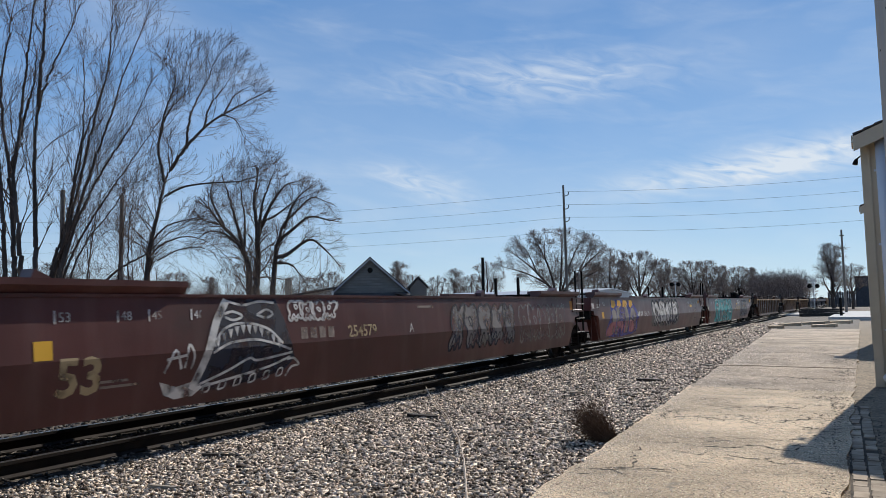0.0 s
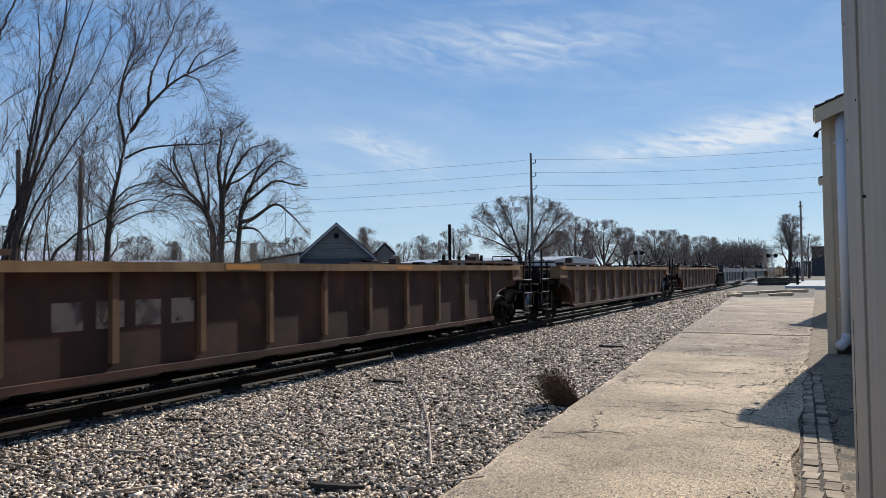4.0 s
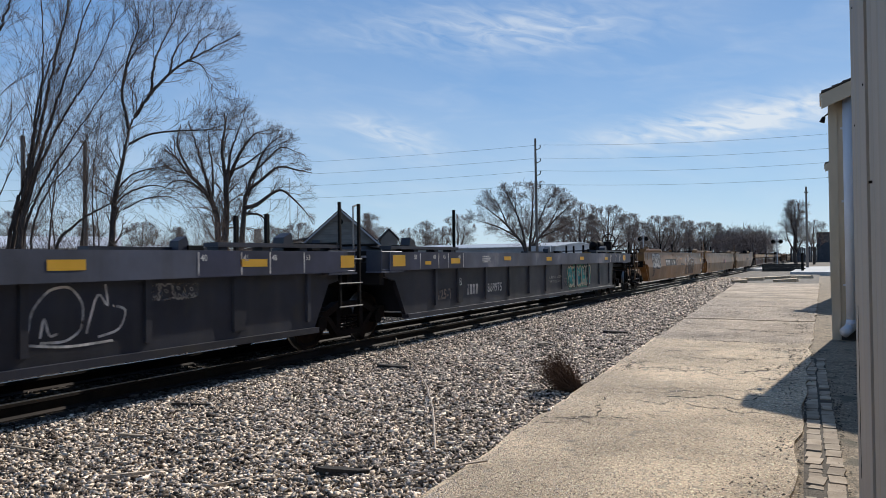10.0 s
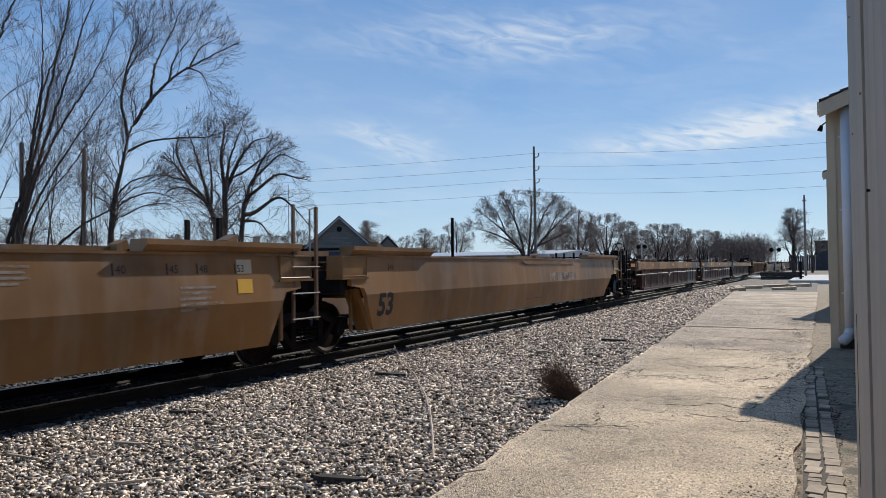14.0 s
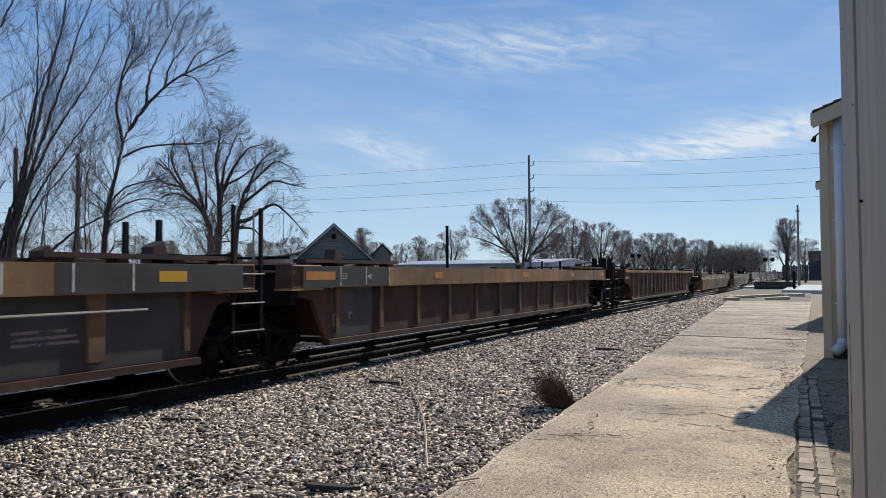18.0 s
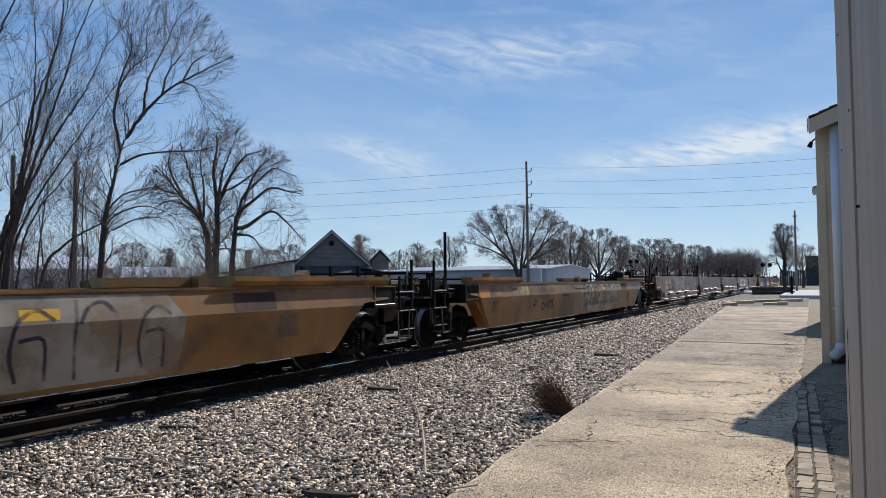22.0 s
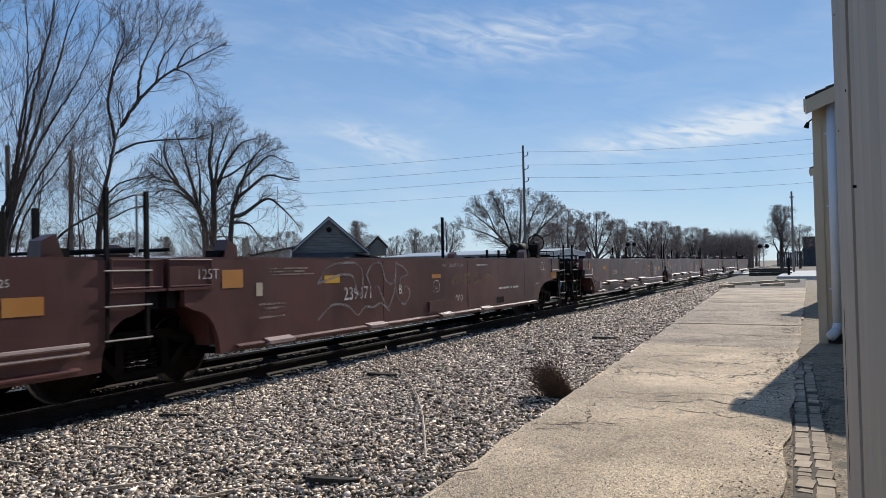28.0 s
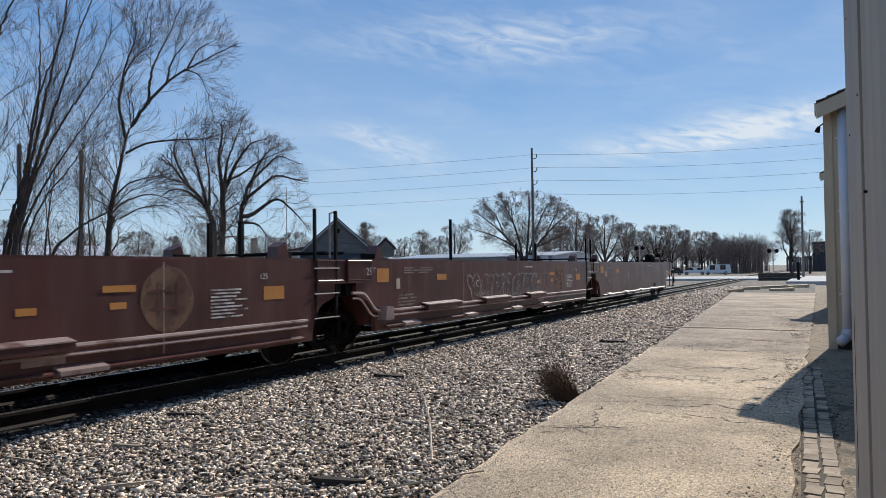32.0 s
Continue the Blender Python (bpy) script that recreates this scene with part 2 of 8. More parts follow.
PAINT_NAVY = shade("navy_spray_paint", (0.012, 0.014, 0.028), (0.03, 0.034, 0.055), 0.7, 0, 2, 20, 0.03, 60, worn=(3.0, 0.92))
PAINT_GREEN = shade("green_spray_paint", (0.02, 0.16, 0.12), (0.03, 0.22, 0.17), 0.65, 0, 2, 20, 0.03, 60, worn=(3.0, 0.85))
HOSE = shade("dull_steel_hand_rail", (0.26, 0.245, 0.23), (0.36, 0.34, 0.31), 0.55, 0.3, 3, 30, 0.05, 60)
RAILHEAD = shade("polished_rail_head", (0.55, 0.53, 0.5), (0.65, 0.62, 0.58), 0.28, 1.0, 2, 20, 0.03, 60, stretch=(1, 0.05, 1))
RAILM = shade("rusty_rail_steel", (0.014, 0.010, 0.008), (0.032, 0.021, 0.015), 0.8, 0.2, 3, 30, 0.15, 60)
TIE = shade("creosoted_tie_wood", (0.025, 0.02, 0.016), (0.05, 0.04, 0.032), 0.88, 0, 2, 30, 0.4, 40, stretch=(0.3, 4, 4), vary=0.3, spec=0.12)
STONE = shade("grey_ballast_stone", (0.59, 0.48, 0.37), (0.85, 0.705, 0.56), 0.8, 0, 30, 120, 0.3, 200, vary=0.6, island=True, spec=0.2)
DARKSTONE = shade("dark_brown_ballast_stone", (0.07, 0.053, 0.04), (0.17, 0.132, 0.10), 0.8, 0, 30, 120, 0.3, 200, vary=0.6, island=True, spec=0.2)
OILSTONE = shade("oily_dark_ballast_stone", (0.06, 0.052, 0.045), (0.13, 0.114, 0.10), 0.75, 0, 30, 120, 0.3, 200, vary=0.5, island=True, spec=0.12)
BALLAST = shade("ballast_bed", (0.05, 0.042, 0.033), (0.16, 0.132, 0.102), 0.9, 0, 22, 90, 1.0, 22, spots=(0.32, 0.27, 0.21), spot_scale=16, spot_at=0.57)
GROUND = shade("bare_winter_ground", (0.13, 0.10, 0.075), (0.20, 0.16, 0.12), 0.95, 0, 0.15, 3, 0.5, 6, spots=(0.10, 0.10, 0.06), spot_scale=0.4)
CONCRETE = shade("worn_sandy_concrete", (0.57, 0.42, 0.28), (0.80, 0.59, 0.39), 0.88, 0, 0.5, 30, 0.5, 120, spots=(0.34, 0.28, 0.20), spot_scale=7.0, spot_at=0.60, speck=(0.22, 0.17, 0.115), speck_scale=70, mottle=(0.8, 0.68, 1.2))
FARCONC = shade("darker_grey_concrete", (0.38, 0.295, 0.215), (0.53, 0.412, 0.298), 0.88, 0, 0.5, 30, 0.5, 120, spots=(0.34, 0.28, 0.20), spot_scale=7.0, spot_at=0.60, speck=(0.22, 0.17, 0.115), speck_scale=70, mottle=(0.8, 0.68, 1.2))
CRACK = shade("dirt_in_cracks", (0.03, 0.025, 0.018), (0.07, 0.058, 0.042), 0.95, 0, 8, 40, 0.6, 60)
DIRT = shade("sandy_dirt", (0.23, 0.172, 0.115), (0.34, 0.265, 0.18), 0.95, 0, 2.0, 26, 0.8, 60, spots=(0.14, 0.12, 0.085), spot_scale=4, speck=(0.15, 0.125, 0.09), speck_scale=45)
DARKSOIL = shade("dark_joint_soil", (0.07, 0.055, 0.04), (0.13, 0.105, 0.078), 0.95, 0, 8, 40, 0.6, 60)
SOIL = shade("dark_soil_crumbs", (0.05, 0.04, 0.03), (0.13, 0.105, 0.08), 0.92, 0, 20, 60, 0.3, 100, vary=0.9, island=True)
BRICK = shade("worn_paving_brick", (0.33, 0.25, 0.175), (0.50, 0.40, 0.29), 0.9, 0, 6, 50, 0.5, 60, vary=0.28)
# siding and cream are warmed: bounce light off the concrete, held in the colour
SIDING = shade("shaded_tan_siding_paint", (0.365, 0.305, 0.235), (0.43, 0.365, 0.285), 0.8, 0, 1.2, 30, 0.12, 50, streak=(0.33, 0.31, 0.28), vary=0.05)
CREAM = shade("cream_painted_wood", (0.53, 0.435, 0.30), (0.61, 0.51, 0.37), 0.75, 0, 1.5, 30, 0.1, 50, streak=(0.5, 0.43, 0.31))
PIPEW = shade("white_downpipe", (0.62, 0.64, 0.68), (0.70, 0.72, 0.75), 0.5, 0, 2, 20, 0.03, 50)
SHINGLE = shade("brown_roof_shingle", (0.06, 0.05, 0.045), (0.10, 0.085, 0.075), 0.92, 0, 4, 30, 0.5, 40)
BARK = shade("dark_bark", (0.055, 0.042, 0.035), (0.10, 0.08, 0.068), 0.92, 0, 5, 30, 0.6, 30, stretch=(1, 1, 0.25))
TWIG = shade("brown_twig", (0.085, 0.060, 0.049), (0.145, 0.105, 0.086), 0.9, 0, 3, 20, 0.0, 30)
# lighter than the near twigs, with the haze of distance mixed into the colour
FARTWIG = shade("haze_grey_far_twigs", (0.145, 0.113, 0.10), (0.215, 0.172, 0.153), 0.95, 0, 1, 8, 0.0, 30)
GRASSM = shade("dry_weed", (0.10, 0.06, 0.04), (0.17, 0.105, 0.068), 0.9, 0, 8, 40, 0.0, 30, vary=0.3, island=True)
WOODP = shade("grey_pole_wood", (0.14, 0.12, 0.10), (0.21, 0.18, 0.155), 0.9, 0, 3, 30, 0.3, 40, stretch=(1, 1, 0.1))
WIREM = shade("overhead_wire", (0.05, 0.05, 0.055), (0.07, 0.07, 0.075), 0.6, 0.3, 3, 30, 0, 40)
HOUSEW = shade("grey_lap_siding", (0.15, 0.14, 0.125), (0.21, 0.197, 0.178), 0.85, 0, 1, 12, 0.1, 30)
ROOFD = shade("dark_asphalt_roof", (0.05, 0.045, 0.045), (0.085, 0.08, 0.078), 0.9, 0, 2, 20, 0.3, 30)
GARAGEW = shade("pale_beige_garage_siding", (0.40, 0.355, 0.30), (0.48, 0.43, 0.37), 0.85, 0, 1, 12, 0.1, 30)
METALROOF = shade("pale_metal_roof", (0.34, 0.36, 0.39), (0.44, 0.46, 0.48), 0.45, 0.2, 1, 10, 0.05, 20)
METALW = shade("grey_metal_wall", (0.33, 0.34, 0.36), (0.42, 0.43, 0.45), 0.6, 0.1, 1, 10, 0.05, 20)
GLASSD = shade("dark_window_glass", (0.02, 0.025, 0.03), (0.03, 0.035, 0.04), 0.1, 0, 1, 5, 0, 20)
WHITEW = shade("white_wall", (0.66, 0.65, 0.62), (0.74, 0.73, 0.7), 0.8, 0, 1, 10, 0.05, 20)
ROADM = shade("pale_concrete_road", (0.42, 0.41, 0.39), (0.5, 0.49, 0.46), 0.85, 0, 0.4, 9, 0.1, 30)
FENCEM = shade("dark_weathered_fence", (0.05, 0.052, 0.058), (0.085, 0.085, 0.09), 0.85, 0, 2, 20, 0.2, 30)
CARW = shade("white_vehicle_paint", (0.7, 0.71, 0.72), (0.75, 0.76, 0.77), 0.3, 0, 1, 10, 0, 20)
RUBBER = shade("black_rubber", (0.02, 0.02, 0.02), (0.03, 0.03, 0.03), 0.8, 0, 3, 20, 0.1, 30)
WOODG = shade("silvered_scrap_wood", (0.30, 0.25, 0.19), (0.42, 0.36, 0.28), 0.9, 0, 4, 40, 0.3, 40, stretch=(1, 0.2, 1))
DARKWOOD = shade("dark_rotten_wood", (0.04, 0.035, 0.03), (0.075, 0.065, 0.055), 0.9, 0, 4, 40, 0.4, 40)
HOSEW = shade("pale_dry_vine", (0.45, 0.36, 0.27), (0.55, 0.45, 0.35), 0.8, 0, 4, 40, 0.1, 40)


# ---- mesh helpers ----
class Geo:
    """Collects vertices and faces of one mesh."""

    def __init__(self):
        self.v, self.f = [], []

    def add(self, vs, fs):
        n = len(self.v)
        self.v += [tuple(p) for p in vs]
        self.f += [tuple(n + i for i in q) for q in fs]
        return self

    def box(self, x0, x1, y0, y1, z0, z1):
        vs = [(x, y, z) for z in (z0, z1) for x, y in ((x0, y0), (x1, y0), (x1, y1), (x0, y1))]
        return self.add(vs, [(3, 2, 1, 0), (4, 5, 6, 7), (0, 1, 5, 4), (1, 2, 6, 5), (2, 3, 7, 6), (3, 0, 4, 7)])

    def prism(self, poly, axis, a, b):
        """A polygon (two coordinates in the order of the axes left over), drawn from a to b along the axis."""
        n = len(poly)

        def at(p, c):
            q = list(p)
            q.insert("xyz".index(axis), c)
            return q
        vs = [at(p, a) for p in poly] + [at(p, b) for p in poly]
        return self.add(vs, [tuple(range(n - 1, -1, -1)), tuple(range(n, 2 * n))] + [(i, (i + 1) % n, n + (i + 1) % n, n + i) for i in range(n)])

    def tube(self, p, q, r, n=8, r2=None):
        p, q = Vector(p), Vector(q)
        d = (q - p).normalized()
        u = d.orthogonal().normalized()
        w = d.cross(u)
        r2 = r if r2 is None else r2
        ring = [(math.cos(2 * math.pi * i / n), math.sin(2 * math.pi * i / n)) for i in range(n)]
        vs = [p + (u * c + w * s) * r for c, s in ring] + [q + (u * c + w * s) * r2 for c, s in ring]
        return self.add(vs, [tuple(range(n - 1, -1, -1)), tuple(range(n, 2 * n))] + [(i, (i + 1) % n, n + (i + 1) % n, n + i) for i in range(n)])

    def pipe(self, pts, r, n=6):
        for a, b in zip(pts, pts[1:]):
            self.tube(a, b, r, n)
        return self

    def mesh(self, name, mat, smooth=False):
        me = bpy.data.meshes.new(name)
        me.from_pydata(self.v, [], self.f)
        bm = bmesh.new()
        bm.from_mesh(me)
        bmesh.ops.recalc_face_normals(bm, faces=bm.faces)
        bm.to_mesh(me)
        bm.free()
        if smooth:
            me.polygons.foreach_set("use_smooth", [True] * len(me.polygons))
        me.materials.append(mat)
        return me


def part(name, geo, mat, parent, label="", m=None, smooth=False):
    """One mesh object under a thing or a part. geo: a Geo or a ready mesh."""
    ob = new(name, geo.mesh(name, mat, smooth) if isinstance(geo, Geo) else geo)
    ob.parent = parent
    if m is not None:
        ob.matrix_basis = m
    if label:
        ob["label"] = label
    return ob


def thing(name, label, category, m=None, group="", kind="", geo=None, mat=None):
    ob = new(name, geo.mesh(name, mat) if geo else None)
    if m is not None:
        ob.matrix_basis = m
    return tagged(ob, label, category, group, kind)


def big_mesh(name, verts, faces, mat, smooth=False):
    """A mesh from numpy arrays; all faces have the same number of corners."""
    me = bpy.data.meshes.new(name)
    k = faces.shape[1]
    me.vertices.add(len(verts))
    me.vertices.foreach_set("co", verts.astype(np.float32).ravel())
    me.loops.add(faces.size)
    me.loops.foreach_set("vertex_index", faces.astype(np.int32).ravel())
    me.polygons.add(len(faces))
    me.polygons.foreach_set("loop_start", np.arange(0, faces.size, k, dtype=np.int32))
    me.polygons.foreach_set("loop_total", np.full(len(faces), k, dtype=np.int32))
    if smooth:
        me.polygons.foreach_set("use_smooth", np.ones(len(faces), dtype=bool))
    me.update(calc_edges=True)
    me.materials.append(mat)
    return me


def tubes(segs, n):
    """Tapered tubes from an array of rows p, q, r0, r1."""
    s = np.asarray(segs, float)
    p, q, r0, r1 = s[:, :3], s[:, 3:6], s[:, 6], s[:, 7]
    d = q - p
    d /= np.maximum(np.linalg.norm(d, axis=1), 1e-9)[:, None]
    h = np.where(np.abs(d[:, 2:3]) < 0.9, np.array([[0, 0, 1.0]]), np.array([[1.0, 0, 0]]))
    u = np.cross(d, h)
    u /= np.linalg.norm(u, axis=1)[:, None]
    w = np.cross(d, u)
    a = 2 * np.pi * np.arange(n) / n
    ring = np.cos(a)[None, :, None] * u[:, None] + np.sin(a)[None, :, None] * w[:, None]
    v = np.concatenate([p[:, None] + ring * r0[:, None, None], q[:, None] + ring * r1[:, None, None]], 1)
    i = np.arange(n)
    j = (i + 1) % n
    f = np.stack([i, j, n + j, n + i], 1)
    faces = (np.arange(len(s))[:, None, None] * 2 * n + f[None]).reshape(-1, 4)
    return v.reshape(-1, 3), faces


TEXTS = {}


def text_mesh(body, size, mat, bold=0.0, split=None):
    """Lettering lying in the y-z plane, read along +y, its face towards +x; origin at the lower left."""
    key = (body, size, mat.name, bold)
    if key not in TEXTS:
        cu = bpy.data.curves.new("lettering", "FONT")
        cu.body, cu.size, cu.offset, cu.resolution_u = body, size, bold, 2
        ob = new("lettering", cu)
        me = bpy.data.meshes.new_from_object(ob.evaluated_get(bpy.context.evaluated_depsgraph_get()))
        bpy.data.objects.remove(ob)
        me.transform(Matrix(((0, 0, 1, 0), (1, 0, 0, 0), (0, 1, 0, 0), (0, 0, 0, 1))))
        me.materials.clear()
        me.materials.append(mat)
        TEXTS[key] = me
    return TEXTS[key]

# ---- ground, track, platform ----
TRACK_X, RAIL_Z, SPEED = -8.8, 0.06, 15.7


def build_ground():
    g = Geo()
    g.box(-900, 900, -900, 2500, -1.2, -0.22)
    thing("ground", "bare brown winter ground reaching to the horizon", "ground", kind="structure", geo=g, mat=GROUND)
    # ballast bed: shoulder by the ties falling to the strip beside the platform
    g = Geo()
    prof = [(-13.2, -0.27), (-12.0, -0.2), (-10.7, -0.14), (-7.0, -0.14), (-6.2, -0.13), (-3.6, -0.11), (-2.2, -0.10), (-0.3, -0.12), (-0.3, -0.3), (-13.2, -0.3)]
    g.prism(prof, "y", -520, 92)
    thing("ballast_bed", "grey crushed-stone ballast along the track", "ballast", kind="structure", geo=g, mat=BALLAST)
    g = Geo()
    g.prism([(-12.2, -0.25), (-11.0, -0.13), (-6.4, -0.13), (-5.4, -0.25)], "y", 112, 900)
    thing("ballast_bed", "grey ballast of the track past the road crossing", "ballast", kind="structure", geo=g, mat=BALLAST)
    g = Geo()
    g.box(-140, 3.0, 92, 112, -0.3, 0.03)
    thing("road", "pale concrete street crossing the track", "road", kind="structure", geo=g, mat=ROADM)
    g = Geo()
    g.box(-0.3, 2.6, -8, 62, -0.3, -0.03)
    thing("dirt_strip", "sandy dirt strip along the sheds", "dirt", kind="structure", geo=g, mat=DIRT)


def ground_z(x, y):
    xs = [-12.0, -10.7, -7.0, -6.2, -3.6, -2.2]
    zs = [-0.20, -0.14, -0.14, -0.13, -0.11, -0.10]
    return np.interp(x, xs, zs)


def build_track():
    tr = thing("railway_track", "railway track with polished rails on dark wooden ties", "railway track", pose(TRACK_X, 0, RAIL_Z))
    prof = [(-0.037, 0), (0.037, 0), (0.037, -0.035), (0.010, -0.05), (0.010, -0.14), (0.075, -0.165), (0.075, -0.178), (-0.075, -0.178), (-0.075, -0.165), (-0.010, -0.14), (-0.010, -0.05), (-0.037, -0.035)]
    for sx in (-1, 1):
        g = Geo().prism([(sx * 0.7535 + x, z - 0.004) for x, z in prof], "y", -520, 900)
        r = part("rail", g, RAILM, tr)
        part("rail_head", Geo().box(sx * 0.7535 - 0.032, sx * 0.7535 + 0.032, -520, 900, -0.006, 0.0), RAILHEAD, r, "shiny worn rail head")
    me = Geo().box(-1.3, 1.3, -0.115, 0.115, -0.36, -0.182).mesh("tie", TIE)
    rng = random.Random(3)
    for i in range(260):
        part("tie", me, TIE, tr, m=pose(rng.uniform(-0.04, 0.04), -8 + i * 0.54, rng.uniform(-0.012, 0.0), 0, 0, rng.uniform(-1, 1)))


def build_stones():
    """Loose ballast stones as joined pieces; the nearest are the densest."""
    rng = np.random.default_rng(5)
    # a jagged three-sided splinter
    ico = np.array([(-1, -0.65, -0.55), (1, -0.6, -0.5), (0.05, 0.85, -0.5), (-0.75, -0.5, 0.5), (0.8, -0.45, 0.55), (0.1, 0.6, 0.5)])
    tri = np.array([(0, 2, 1), (3, 4, 5), (0, 1, 4), (0, 4, 3), (1, 2, 5), (1, 5, 4), (2, 0, 3), (2, 3, 5)])

    def field(x0, x1, y0, y1, n, s0, s1, edge=True):
        x, y = rng.uniform(x0, x1, n), rng.uniform(y0, y1, n)
        if edge:
            keep = x < -2.23 - 0.052 * y + rng.normal(0, 0.06, n)
            x, y = x[keep], y[keep]
        n = len(x)
        c = np.stack([x, y, ground_z(x, y) + rng.uniform(-0.026, 0.028, n)], 1)
        s = rng.uniform(s0, s1, n)[:, None] * rng.uniform(0.5, 1.3, (n, 3))
        s[:, 0] *= 1.4
        s[:, 2] *= 0.85
        shp = ico[None] * (1 + rng.normal(0, 0.30, (n, 6, 1))) * s[:, None]
        a, b = rng.uniform(0, 6.28, n), rng.normal(0, 0.8, n)
        ca, sa, cb, sb = np.cos(a)[:, None], np.sin(a)[:, None], np.cos(b)[:, None], np.sin(b)[:, None]
        xx, yy, zz = shp[..., 0], shp[..., 1], shp[..., 2]
        yy, zz = yy * cb - zz * sb, yy * sb + zz * cb
        xx, yy = xx * ca - yy * sa, xx * sa + yy * ca
        v = np.stack([xx, yy, zz], -1) + c[:, None]
        f = (np.arange(n)[:, None, None] * 6 + tri[None]).reshape(-1, 3)
        return v.reshape(-1, 3), f
    def lay(name, fields, mat, label):
        vs, fs, k = [], [], 0
        for v, f in fields:
            vs.append(v)
            fs.append(f + k)
            k += len(v)
        ob = new(name, big_mesh(name, np.concatenate(vs), np.concatenate(fs), mat))
        tagged(ob, label, "gravel", kind="stuff")
    fields = [field(-7.6, -2.2, 2.6, 7, 66000, 0.008, 0.027), field(-7.6, -2.4, 7, 13, 62000, 0.010, 0.031), field(-7.6, -2.7, 13, 22, 46000, 0.013, 0.036),
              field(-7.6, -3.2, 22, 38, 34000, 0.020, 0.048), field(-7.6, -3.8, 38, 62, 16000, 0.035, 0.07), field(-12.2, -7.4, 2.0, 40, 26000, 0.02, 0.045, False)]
    pale, dark = [], []
    for v, f in fields[:-1]:
        n = len(v) // 6
        pick = rng.random(n) < 0.33
        for out, keep in ((pale, ~pick), (dark, pick)):
            vv = v.reshape(n, 6, 3)[keep]
            out.append((vv.reshape(-1, 3), (np.arange(len(vv))[:, None, None] * 6 + tri[None]).reshape(-1, 3)))
    lay("dark_stones", dark, DARKSTONE, "dark brown stones mixed into the ballast")
    lay("ballast_stones", pale, STONE, "loose crushed grey ballast stones beside the track")
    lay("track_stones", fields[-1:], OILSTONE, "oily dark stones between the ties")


def edge_x(y):
    return -2.23 - 0.052 * y


def slab_z(y):
    return 0.0 if y < 14.75 else (-0.014 if y < 19.8 else -0.004)


def build_platform():
    pl = thing("pavement", "cracked sandy concrete platform beside the track", "pavement", kind="structure")
    rng = random.Random(11)
    ys = [-7.0, -1.5, 14.75, 19.8, 25.0, 30.0, 37.0, 46.0]
    for a, b in zip(ys, ys[1:]):
        n = max(6, int((b - a) / 0.35))
        lf, rt = [], []
        for i in range(n + 1):
            y = a + (b - a) * i / n
            lf.append((edge_x(y) + noise.noise((y * 1.7, 3, 0)) * 0.10 + noise.noise((y * 6, 9, 0)) * 0.04, y))
            rt.append((-0.22 + noise.noise((y * 1.1, 7, 0)) * 0.07 + noise.noise((y * 5, 5, 0)) * 0.03, y))
        # broken cross joints
        m = 22
        far = [(lf[-1][0] + (rt[-1][0] - lf[-1][0]) * k / m, b - 0.018 - abs(noise.noise((k * 0.7, b, 0))) * 0.07 + 0.10 * math.sin(k * 0.21 + b)) for k in range(1, m)]
        near = [(lf[0][0] + (rt[0][0] - lf[0][0]) * k / m, a + 0.014 + abs(noise.noise((k * 0.9, a + 4, 0))) * 0.05 + 0.10 * math.sin(k * 0.21 + a)) for k in range(1, m)]
        ring = near + rt + far[::-1] + lf[::-1]
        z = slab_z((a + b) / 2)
        # slabs ending past y = 15 take the darker, greyer concrete
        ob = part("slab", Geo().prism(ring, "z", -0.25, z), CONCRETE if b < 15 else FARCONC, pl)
    g = Geo()
    for i in range(46):
        y = -7 + i
        g.box(edge_x(y) + 0.12, -0.3, y, y + 1.0, -0.3, -0.03)
    part("joint_fill", g, CRACK, pl, "dark dirt in the joints")


build_ground()
build_track()
build_stones()
build_platform()


# ---- sheds beside the platform ----
def build_near_shed():
    sh = thing("near_shed", "tall shed clad in shaded tan vertical boards", "shed", pose(0.18, 0, 0))
    part("wall", Geo().box(0.03, 5.0, -7.0, 5.26, -0.25, 5.3), CRACK, sh)
    seams = [5.34, 3.72, 2.80, 1.9, 0.95, 0.0, -1.2, -2.4, -3.6, -4.8, -6.0, -7.0]
    rng = random.Random(4)
    for i, (b, a) in enumerate(zip(seams, seams[1:])):
        o = (0.0, 0.012, -0.002, 0.006)[i % 4]
        n = 3 if i < 3 else 2
        # each board leaves a thin ragged gap to the next one
        for k in range(n):
            y0, y1 = a + (b - a) * k / n, a + (b - a) * (k + 1) / n
            gap = 0.022 if k == 0 else 0.004
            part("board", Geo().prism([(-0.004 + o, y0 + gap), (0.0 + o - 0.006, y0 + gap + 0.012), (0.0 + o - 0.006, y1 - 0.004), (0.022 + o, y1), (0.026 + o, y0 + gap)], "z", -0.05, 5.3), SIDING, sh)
    part("roof", Geo().prism([(-0.5, 5.28), (2.5, 6.5), (5.5, 5.28), (5.5, 5.40), (2.5, 6.62), (-0.5, 5.40)], "y", -7.4, 5.6), SHINGLE, sh)
    for y, z in ((4.9, 3.05), (4.86, 2.35), (3.9, 2.95), (3.86, 2.38), (3.5, 1.9)):
        part("nail", Geo().tube((-0.010, y, z), (0.004, y, z), 0.006, 8), BLACK, sh)
    part("split", Geo().prism([(4.9, 0.30), (4.908, 0.9), (4.914, 1.3), (4.897, 0.95), (4.886, 0.3)], "x", -0.0085, -0.0045), CRACK, sh, "dark split in the boards")


